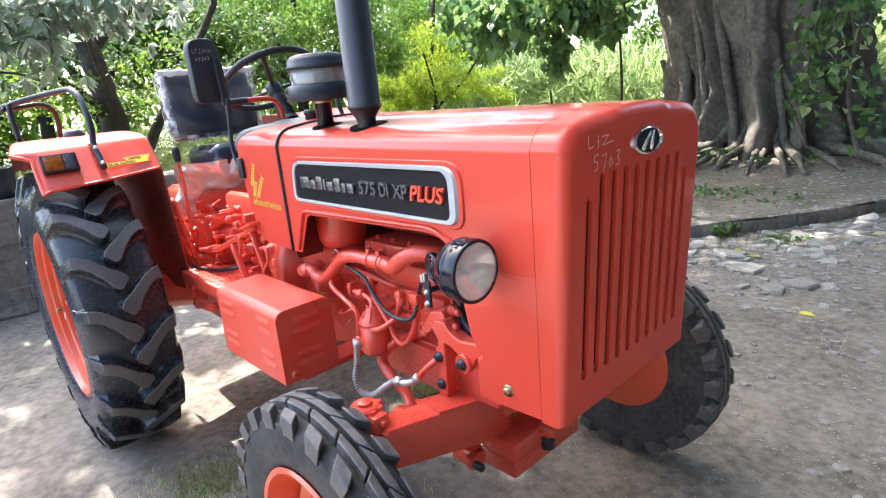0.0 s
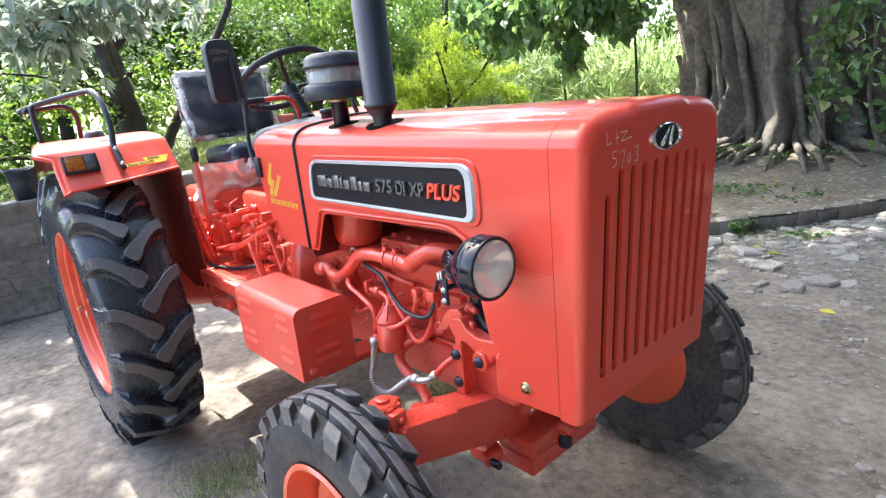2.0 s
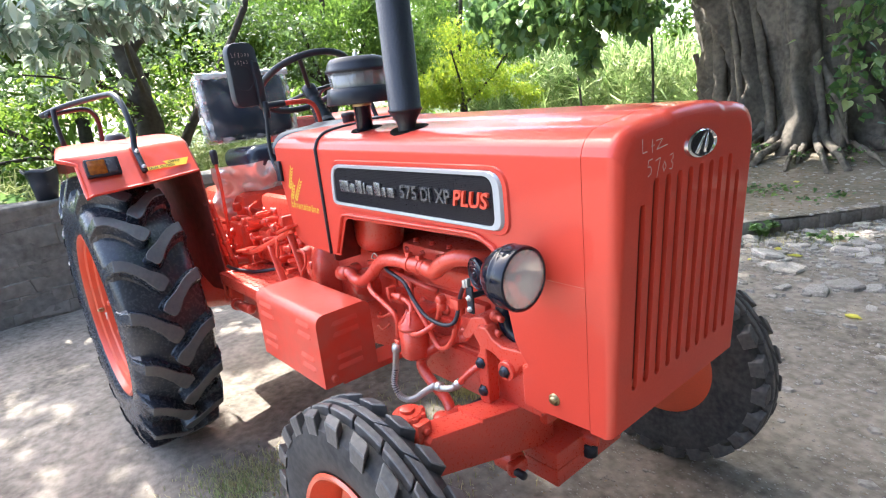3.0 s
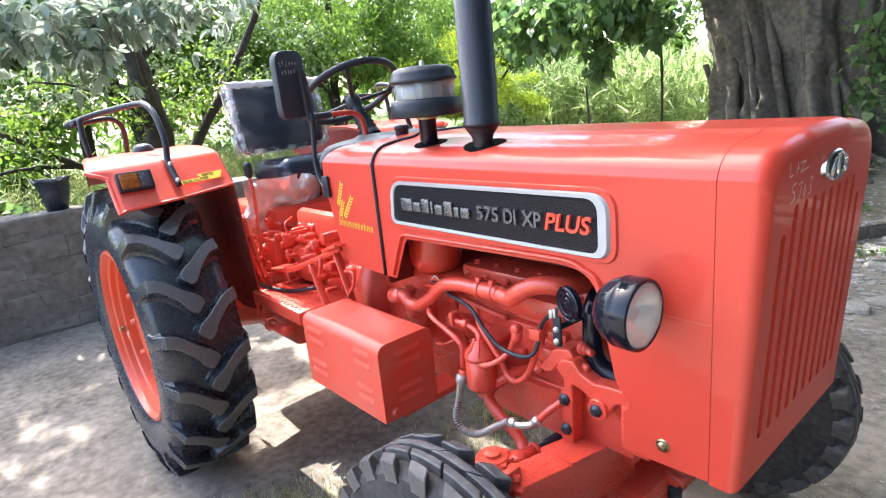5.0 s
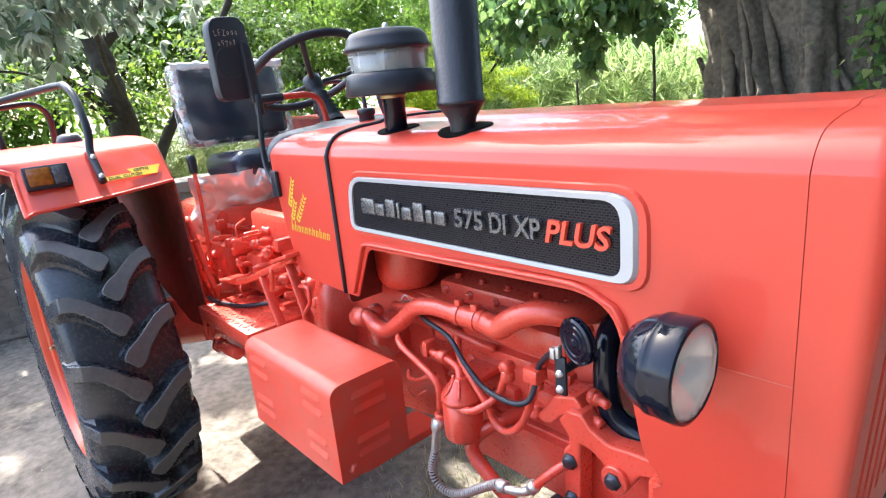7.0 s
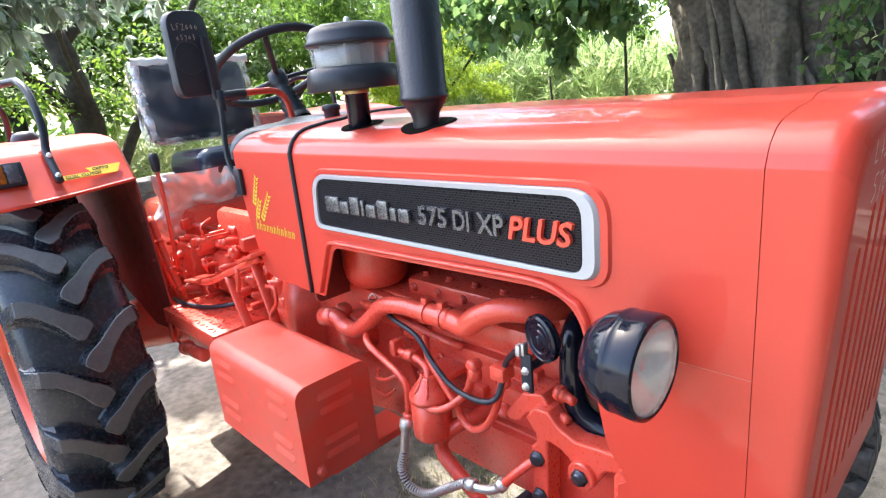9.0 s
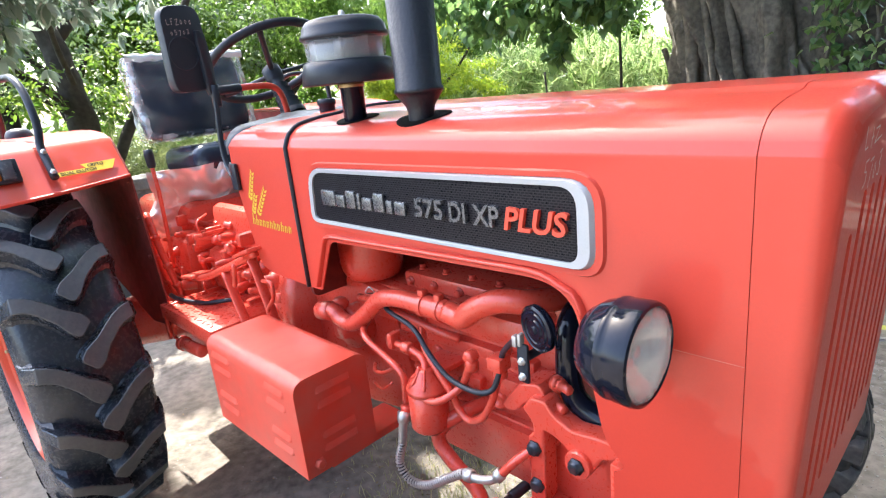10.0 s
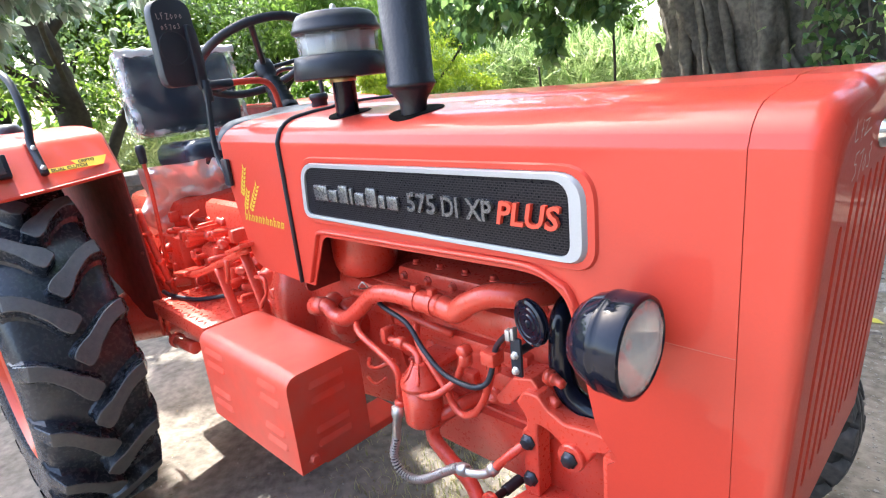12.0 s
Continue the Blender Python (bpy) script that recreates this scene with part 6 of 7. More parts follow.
lathe(bm, (0.84, -0.02, 0.86), (1, 0, 0), [(0.16, 0), (0.185, 0.02), (0.195, 0.07), (0.21, 0.14), (0.235, 0.18), (0.238, 0.185), (0.238, 0.26), (0, 0.262)], 40)
part("clutch_housing", bm, CAST, gear, "sloping clutch housing")
for k in range(7):
    a = math.radians(140 + 22 * k)
    bm = B()
    bolt(bm, (1.098, -0.02 + 0.225 * math.cos(a), 0.86 + 0.225 * math.sin(a)), (-1, 0, 0), 0.010, 0.014)
    part("housing_bolt", bm, CAST, gear)
for at, ax, r, h in (((0.92, -0.215, 0.93), (0, -1, 0.2), 0.022, 0.03), ((1.0, -0.225, 0.90), (0, -1, 0), 0.016, 0.024), ((0.96, -0.19, 1.01), (0, -0.6, 1), 0.02, 0.03), ((0.90, -0.20, 0.83), (0, -1, 0), 0.018, 0.02)):
    bm = B()
    lathe(bm, at, ax, [(r * 1.4, -0.03), (r * 1.4, 0.004), (r, 0.008), (r, h), (r * 0.8, h + 0.003), (0, h + 0.003)], 12)
    part("housing_boss", bm, CAST, gear)
bm = B()
tube(bm, [(0.425, -0.405, 0.68), (0.43, -0.405, 0.75), (0.44, -0.39, 0.80), (0.45, -0.33, 0.81)], 0.007, 8, 4)
part("toe_bracket", bm, CAST, foot)
bm = B()
rod(bm, (0.47, -0.38, 0.66), (0.64, -0.38, 0.675), 0.022)
rod(bm, (0.46, -0.38, 0.66), (0.485, -0.38, 0.662), 0.028)
part("linkage", bm, CAST, foot)
bm = B()
tube(bm, [(0.40, -0.395, 0.80), (0.39, -0.395, 0.74), (0.415, -0.395, 0.70), (0.455, -0.39, 0.67)], 0.006, 8, 4)
tube(bm, [(0.46, -0.395, 0.80), (0.47, -0.395, 0.75), (0.455, -0.395, 0.70)], 0.009, 8, 4)
part("clevis", bm, CAST, foot)
bm = B()
tube(bm, [(0.36, -0.35, 0.817), (0.45, -0.35, 0.818), (0.58, -0.31, 0.818), (0.68, -0.24, 0.83)], 0.008, 8, 5)
part("rubber_hose", bm, BLACK, foot, "black hose on the footboard")


# ---- the place: ground, kerb, wall ----
def height(x, y):
    """Ground level: nearly flat, a little uneven."""
    h = 0.010 * noise.noise(Vector((x * 0.7, y * 0.7, 0))) + 0.005 * noise.noise(Vector((x * 2.5, y * 2.5, 3)))
    return h - 0.012


rings = [0.0]
r, step = 0.0, 0.12
while r < 900:
    r += step
    rings.append(r)
    if r > 4.5:
        step *= 1.14
verts, faces = [], []
NSEG = 180
for r in rings[1:]:
    for k in range(NSEG):
        a = 2 * math.pi * k / NSEG
        x, y = 1.2 + r * math.cos(a), 0.8 + r * math.sin(a)
        verts.append((x, y, height(x, y)))
verts.append((1.2, 0.8, height(1.2, 0.8)))
c = len(verts) - 1
for k in range(NSEG):
    faces.append((c, k, (k + 1) % NSEG))
for i in range(len(rings) - 2):
    for k in range(NSEG):
        j = (k + 1) % NSEG
        faces.append((i * NSEG + k, (i + 1) * NSEG + k, (i + 1) * NSEG + j, i * NSEG + j))
me = bpy.data.meshes.new("ground")
me.from_pydata(verts, [], faces)
me.materials.append(SOIL)
for p in me.polygons:
    p.use_smooth = True
tagged(new("ground", me), "dusty grey-brown earth ground", "ground", kind="structure")

KERB_LINE = [(-2.2, 0.9), (-0.6, 2.35), (0.25, 3.15), (0.92, 3.86), (1.36, 4.42), (1.80, 5.15), (2.25, 6.0), (2.8, 7.2), (3.6, 9.2), (4.6, 12.0)]


def bank(x, y):
    """Raised earth behind the kerb, heaped towards the tree."""
    d = math.hypot(x + 0.3, y - 8.2)
    return 0.105 + 0.16 * math.exp(-(d / 2.2) ** 2) + 0.02 * noise.noise(Vector((x * 1.3, y * 1.3, 1))) + 0.008 * noise.noise(Vector((x * 5, y * 5, 2)))


kp = [Vector((x, y, 0)) for x, y in KERB_LINE]
kl = curve_points(kp, 4)
kl = [Vector((p.x, p.y, 0)) for p in kl]
verts, faces, W = [], [], 46
for i, p in enumerate(kl):
    for j in range(W):
        t = (j / (W - 1)) ** 1.6
        q = p + Vector((-0.93, 0.36, 0)) * 13 * t
        verts.append((q.x, q.y, bank(q.x, q.y) if j < W - 1 else -0.2))
for i in range(len(kl) - 1):
    for j in range(W - 1):
        faces.append((i * W + j, (i + 1) * W + j, (i + 1) * W + j + 1, i * W + j + 1))
me = bpy.data.meshes.new("bank")
me.from_pydata(verts, [], faces)
me.materials.append(BANKSOIL)
for p in me.polygons:
    p.use_smooth = True
tagged(new("ground_bank", me), "raised bare earth bank round the tree", "ground", kind="structure")

verts, faces = [], []
for i in range(40):
    for j in range(40):
        x, y = -60 + 1.46 * i, -30 + 2.4 * j
        verts.append((x, y, 0.03 + 0.05 * noise.noise(Vector((x * 0.4, y * 0.4, 5)))))
for i in range(39):
    for j in range(39):
        faces.append((i * 40 + j, i * 40 + 40 + j, i * 40 + 41 + j, i * 40 + j + 1))
me = bpy.data.meshes.new("meadow")
me.from_pydata(verts, [], faces)
me.materials.append(MEADOW)
for p in me.polygons:
    p.use_smooth = True
tagged(new("ground_meadow", me), "green meadow ground behind the wall", "ground", kind="structure")

kerb = tagged(empty("kerb"), "low weathered grey kerb of laid blocks", "kerb", kind="structure")
k = 0
random.seed(11)
for a, b in zip(kl, kl[1:]):
    L = (b - a).length
    n = max(1, round(L / 0.7))
    for i in range(n):
        p, q = a + (b - a) * (i / n), a + (b - a) * ((i + 1) / n)
        d = (q - p).normalized()
        ang = math.degrees(math.atan2(d.y, d.x))
        bm = B()
        h = 0.105 + random.uniform(-0.01, 0.01)
        box(bm, 0.001, (q - p).length - 0.001, -0.005, 0.12 + random.uniform(-0.01, 0.01), -0.05, h, 0.012)
        bmesh.ops.subdivide_edges(bm, edges=[e for e in bm.edges if e.calc_length() > 0.2], cuts=7, use_grid_fill=True)
        for v in bm.verts:
            v.co += noise.noise_vector(v.co * 9 + Vector((k * 3.1, 0, 0))) * 0.014
        bm.transform(pose(p.x, p.y, 0, 0, random.uniform(-1, 1), ang))
        part("kerb_block", bm, KERB, kerb)
        k += 1

# unseen dark wall, added to keep light off the tractor's front
bm = B()
box(bm, 4.6, 4.85, -9.0, 13.0, -0.1, 6.0, 0.01)
tagged(part("block_wall_east", bm, BLOCKWALL), "unseen dark wall that blocks light", "wall", kind="structure")

# old low wall behind the tractor
wall = tagged(empty("wall_west"), "low old grey rubble wall with worn plaster", "wall", kind="structure")
bm = B()
rows = []
for i in range(29):
    z = -0.1 + 1.0 * i / 28
    rows.append([(-2.662 + 0.010 * noise.noise(Vector((0, y * 3, z * 3))) + 0.008 * noise.noise(Vector((4, y * 11, z * 11))), y, z) for y in [-6.0 + 7.0 * j / 180 for j in range(181)]])
loft(bm, rows)
part("plaster", bm, MORTAR, wall, "worn rough plaster between the stones", smooth=1.2)
bm = B()
box(bm, -2.95, -2.69, -9.0, 1.0, -0.1, 0.90, 0.03)
part("wall_core", bm, MORTAR, wall)
random.seed(21)
z = 0.0
while z < 0.90:
    h = min(random.uniform(0.07, 0.19), 0.95 - z)
    y = -5.0 + random.uniform(0, 0.2)
    while y < 1.0:
        w = random.uniform(0.12, 0.40)
        bm = B()
        box(bm, -2.70, -2.664 + random.uniform(-0.003, 0.006), y - 0.001, y + w + 0.001, z - 0.001, z + h + 0.001, 0.008, seg=1)
        for v in bm.verts:
            v.co += noise.noise_vector(v.co * 5) * 0.026 + noise.noise_vector(v.co * 17) * 0.016
        part("stone", bm, WALLMAT, wall)
        y += w
    z += h
bm = B()
box(bm, -2.97, -2.64, -9.0, 1.0, 0.885, 0.945, 0.02)
bmesh.ops.subdivide_edges(bm, edges=[e for e in bm.edges if e.calc_length() > 1], cuts=60, use_grid_fill=True)
for v in bm.verts:
    v.co += noise.noise_vector(v.co * 3) * 0.015
part("coping", bm, WALLMAT, wall)
bm = B()
lathe(bm, (-2.80, -0.655, 0.945), (0, 0.03, 1), [(0, 0.0), (0.078, 0.0), (0.10, 0.13), (0.118, 0.225), (0.130, 0.23), (0.132, 0.25), (0.114, 0.25), (0.07, 0.02), (0, 0.02)], 28)
for v in bm.verts:
    v.co += noise.noise_vector(v.co * 11) * 0.028 * ((v.co.z - 0.93) / 0.25)
tagged(part("bucket", bm, BLACK), "battered black rubber bucket on the wall", "bucket")


# ---- trees and plants ----
def leaf_cloud(name, blobs, count, size, mat, parent, label, shape="broad", droop=0.3, seed=1, kind="stuff", clump=45, spread=0.17):
    """Many single leaves scattered through ellipsoids (centre, radii, weight)."""
    rnd = np.random.RandomState(seed)
    total = sum(b[2] for b in blobs)
    outline = {"broad": [(0, 0), (0.22, 0.35), (0.2, 0.68), (0, 1.0), (-0.2, 0.68), (-0.22, 0.35)],
               "heart": [(0, 0.06), (0.22, -0.02), (0.42, 0.14), (0.43, 0.40), (0.22, 0.72), (0, 1.08), (-0.22, 0.72), (-0.43, 0.40), (-0.42, 0.14), (-0.22, -0.02)],
               "fine": [(0, 0), (0.16, 0.5), (0, 1.0), (-0.16, 0.5)],
               "whorl": [(0, 0.05), (0.15, 0.35), (0.17, 0.62), (0, 1.0), (-0.17, 0.62), (-0.15, 0.35)],
               "blade": [(-0.04, 0), (0.04, 0), (0.035, 0.6), (0, 1.0), (-0.035, 0.6)]}[shape]
    nv = len(outline)
    vs, fs = [], []
    base = 0
    for (c, rad, w) in blobs:
        n = int(count * w / total)
        # leaves gather in clumps within the blob
        nc = max(3, n // (9 if shape == "whorl" else clump))
        cl = rnd.normal(size=(nc, 3))
        cl /= np.linalg.norm(cl, axis=1)[:, None]
        cl *= (rnd.uniform(0.15, 1, size=(nc, 1))) ** 0.45
        which = rnd.randint(0, nc, n)
        p = cl[which] + rnd.normal(size=(n, 3)) * (0.012 if shape == "whorl" else spread)
        pos = np.array(c) + p * np.array(rad)
        yaw = rnd.uniform(0, 2 * math.pi, n)
        pit = rnd.normal(-droop, 0.5, n)
        rol = rnd.normal(0, 0.7, n)
        sz = size * rnd.uniform(0.6, 1.25, n)
        d = np.stack([np.cos(yaw) * np.cos(pit), np.sin(yaw) * np.cos(pit), np.sin(pit)], 1)
        side = np.stack([-np.sin(yaw), np.cos(yaw), np.zeros(n)], 1)
        up = np.cross(d, side)
        side = side * np.cos(rol)[:, None] + up * np.sin(rol)[:, None]
        nrm = np.cross(d, side)
        for i, (a, b) in enumerate(outline):
            vs.append(pos + side * (a * sz)[:, None] + d * (b * sz)[:, None] + nrm * ((abs(a) * 0.25 - 0.12 * b * b) * sz)[:, None])
        fs.append((base, n))
        base += n * nv
    # vertices were stacked outline-first within each blob
    verts = np.concatenate([np.stack(vs[i * nv:(i + 1) * nv], 1).reshape(-1, 3) for i in range(len(blobs))])
    n_all = len(verts) // nv
    me = bpy.data.meshes.new(name)
    me.from_pydata(verts.tolist(), [], np.arange(n_all * nv).reshape(n_all, nv).tolist())
    me.materials.append(mat)
    ob = new(name, me)
    ob.parent = parent
    return tagged(ob, label, kind=kind)


def limb(bm, pts, r, taper=0.4, seg=10, gnarl=0.06):
    p = [Vector(q) for q in pts]
    rr = [1 + (taper - 1) * i / 6 for i in range(7)]
    n0 = len(bm.verts)
    tube(bm, p, r, seg, 6, radii=rr)
    bm.verts.ensure_lookup_table()
    for v in bm.verts[n0:]:
        v.co += noise.noise_vector(v.co * (1.2 / max(r, 0.05))) * r * gnarl * 3
    return bm


def tree(name, label, bark, limbs, blobs, count, size, mat, shape, seed, droop=0.3, clump=45, spread=0.17):
    g = tagged(empty(name), label, "tree")
    bm = B()
    for pts, r, taper in limbs[:1]:
        limb(bm, pts, r, taper, 16)
    part("trunk", bm, bark, g)
    for pts, r, taper in limbs[1:]:
        bm = B()
        limb(bm, pts, r, taper, 8)
        part("branch", bm, bark, g)
    leaf_cloud("crown", blobs, count, size, mat, g, "", shape, droop, seed, clump=clump, spread=spread)
    return g


# great buttressed tree on the bank
big = tagged(empty("banyan_tree"), "massive old tree with fluted grey trunk and spreading roots", "tree")
TC = Vector((-0.12, 8.6, 0))
bm = B()
SEG, LEV = 200, 110
prev = None
for i in range(LEV):
    z = -0.1 + 7.0 * i / (LEV - 1)
    ring = []
    for k in range(SEG):
        a = 2 * math.pi * k / SEG
        flare = 0.85 * math.exp(-max(0, z) / 0.5)
        aw = a + 0.13 * noise.noise(Vector((math.cos(a) * 1.5, math.sin(a) * 1.5, z * 0.9))) + 0.05 * noise.noise(Vector((math.cos(a) * 4, math.sin(a) * 4, z * 2.4)))
        ca, sa = math.cos(aw), math.sin(aw)
        ridge = 1 - abs(noise.noise(Vector((ca * 2.6, sa * 2.6, z * 0.22 + 4)))) * 2.2
        groove = 1 - abs(noise.noise(Vector((ca * 5.5, sa * 5.5, z * 0.45 + 9)))) * 2.0
        flute = max(0, ridge) ** 1.4
        r = 0.86 + 0.16 * max(0, z - 1.6) ** 0.8 + flare * (0.15 + 0.8 * flute) + 0.30 * flute + 0.12 * groove + 0.07 * noise.noise(Vector((ca * 7, sa * 7, z * 2.2))) + 0.03 * noise.noise(Vector((ca * 20, sa * 20, z * 6)))
        ring.append(bm.verts.new(TC + Vector((r * math.cos(a) * 1.12 - 0.20 * max(0, z - 0.6), r * math.sin(a), z))))
    if prev:
        for k in range(SEG):
            bm.faces.new((prev[k], prev[(k + 1) % SEG], ring[(k + 1) % SEG], ring[k]))
    prev = ring
part("trunk", bm, BARK, big, smooth=1.2)
random.seed(31)
for ang, L, r0 in ((-100, 2.6, 0.17), (-82, 2.0, 0.13), (-62, 2.4, 0.13), (-45, 2.8, 0.16), (-28, 3.2, 0.2), (-118, 2.0, 0.14), (-72, 1.6, 0.09), (-92, 1.5, 0.08), (-10, 2.6, 0.15), (-140, 2.0, 0.14), (-106, 2.9, 0.08), (-88, 2.7, 0.09), (-77, 2.4, 0.08), (-67, 2.6, 0.10), (-53, 2.2, 0.09), (-36, 2.4, 0.09), (-97, 2.2, 0.06)):
    a = math.radians(ang)
    d, o = Vector((math.cos(a), math.sin(a), 0)), Vector((-math.sin(a), math.cos(a), 0))
    w = random.uniform(-0.25, 0.25)
    pts = []
    for t in (0.75, 1.05, 1.3, 1.3 + L * 0.18, 1.3 + L * 0.36, 1.3 + L * 0.54):
        q = TC + d * t + o * w * (t - 1) * 0.6
        z = {0.75: 1.0, 1.05: 0.55}.get(t, bank(q.x, q.y) + 0.10 * max(0, 1 - (t - 1.3) / L) + r0 * 0.1)
        pts.append((q.x, q.y, z))
    bm = B()
    pts[-1] = (pts[-1][0], pts[-1][1], pts[-1][2] - 0.06)
    limb(bm, pts, r0 * 0.62, 0.4, 10, 0.16)
    part("root", bm, BARK, big)
# hanging aerial roots against the trunk
for k in range(6):
    a = math.radians(-128 + 17 * k + random.uniform(-4, 4))
    bm = B()
    r1 = 1.02 + 0.06 * math.sin(k * 2.3)
    pts = [(TC.x - 0.17 * max(0, 3.6 * t - 0.4) + (r1 + 0.25 * (1 - t) ** 2 + 0.05 * math.sin(k + 5 * t)) * math.cos(a + 0.06 * math.sin(k + 4 * t)) * 1.1, TC.y + (r1 + 0.25 * (1 - t) ** 2) * math.sin(a), 0.2 + 3.6 * t) for t in (0, 0.15, 0.35, 0.6, 0.8, 1.0)]
    limb(bm, pts, random.choice((0.04, 0.05, 0.07, 0.10)), 0.8, 10, 0.16)
    part("aerial_root", bm, BARK, big)
for pts, r in (([(-0.3, 8.2, 5.0), (0.5, 6.5, 5.8), (1.5, 4.5, 6.2), (2.0, 2.5, 6.4)], 0.35), ([(-0.6, 8.2, 5.0), (-2.2, 7.0, 5.6), (-3.6, 5.0, 6.0), (-4.2, 3.0, 6.2)], 0.32),
               ([(-0.4, 8.0, 4.5), (-1.4, 6.6, 4.9), (-2.0, 5.6, 4.6)], 0.16), ([(0, 8.3, 5.0), (2.0, 8.0, 6.2), (4.0, 6.5, 6.6)], 0.3)):
    bm = B()
    limb(bm, pts, r, 0.35, 10)
    part("branch", bm, BARK, big)
leaf_cloud("crown", [((-3.5, 6.6, 2.50), (0.75, 0.6, 0.42), 1.0), ((-2.6, 6.5, 2.42), (0.8, 0.5, 0.40), 0.8), ((-1.75, 6.6, 2.35), (0.5, 0.4, 0.36), 0.35), ((-2.55, 6.5, 1.85), (0.22, 0.2, 0.40), 0.16), ((-2.9, 7.8, 3.2), (1.3, 0.9, 0.6), 0.4), ((-0.9, 6.9, 3.0), (0.9, 0.6, 0.5), 0.3),
                     ((-2.2, 8.2, 2.75), (1.6, 0.8, 0.55), 0.5), ((-4.6, 6.9, 2.75), (0.6, 0.5, 0.4), 0.45)], 2500, 0.175, LEAF_HEART, big, "", "heart", 0.9, 41, clump=14, spread=0.2)
leaf_cloud("vine_leaves", [((1.9, 7.0, 2.35), (0.8, 0.4, 0.5), 1.3), ((1.05, 7.0, 1.75), (0.5, 0.3, 0.45), 1.0), ((0.85, 7.0, 1.15), (0.35, 0.25, 0.5), 0.5), ((1.5, 7.1, 1.0), (0.5, 0.3, 0.8), 0.5), ((2.2, 7.5, 1.2), (0.5, 0.4, 1.0), 0.4)], 480, 0.12, LEAF_HEART, big, "", "heart", 0.7, 43, clump=9, spread=0.25)
leaf_cloud("pale_leaves", [((1.0, 6.85, 1.4), (0.5, 0.2, 0.6), 1.0)], 60, 0.11, LEAF_FIELD, big, "", "heart", 0.7, 44, clump=3, spread=0.3)
for pts in ([(0.75, 7.15, 0.3), (0.72, 7.1, 0.9), (0.80, 7.05, 1.6), (0.9, 7.0, 2.3)], [(1.35, 7.2, 0.25), (1.2, 7.15, 0.9), (1.22, 7.1, 1.6), (1.05, 7.1, 2.4)], [(0.55, 7.2, 0.9), (0.7, 7.1, 0.65), (0.82, 7.1, 0.35)], [(1.6, 7.4, 0.2), (1.58, 7.3, 1.2), (1.7, 7.3, 2.4)]):
    bm = B()
    limb(bm, pts, 0.03, 0.6, 8, 0.1)
    part("vine_stem", bm, BARK, big)
# the high canopy that shades the yard; some unseen clumps added to block light
leaf_cloud("crown", [((-2.3, 2.9, 6.6), (2.2, 1.7, 0.8), 1.0), ((-3.3, 5.5, 6.5), (1.7, 1.5, 0.8), 1.3), ((0.0, 7.5, 6.8), (3.2, 2.0, 1.2), 1.0), ((3.8, 5.5, 6.6), (2.2, 2.2, 1.0), 0.8), ((-1.4, 0.6, 6.6), (1.3, 1.1, 0.8), 0.9), ((-5.2, -1.2, 6.6), (1.9, 0.95, 0.6), 0.62), ((-2.1, 1.5, 6.6), (0.75, 0.9, 0.5), 0.55), ((-3.62, 0.40, 6.6), (0.32, 0.26, 0.3), 0.20), ((1.2, 6.7, 3.9), (2.2, 1.3, 0.5), 1.0), ((-1.0, 3.2, 6.9), (1.6, 1.6, 0.7), 0.5), ((3.5, 0.6, 6.6), (1.6, 2.4, 0.8), 0.9), ((2.4, 4.0, 6.9), (1.8, 3.6, 0.8), 1.3), ((-2.2, -0.35, 6.6), (0.55, 0.6, 0.5), 0.30), ((-4.4, 0.25, 6.6), (0.9, 0.45, 0.4), 0.06), ((-3.6, 9.8, 5.4), (3.0, 1.6, 1.5), 1.0)], 22000, 0.21, LEAF_HEART, big, "", "heart", 0.7, 42, clump=30)

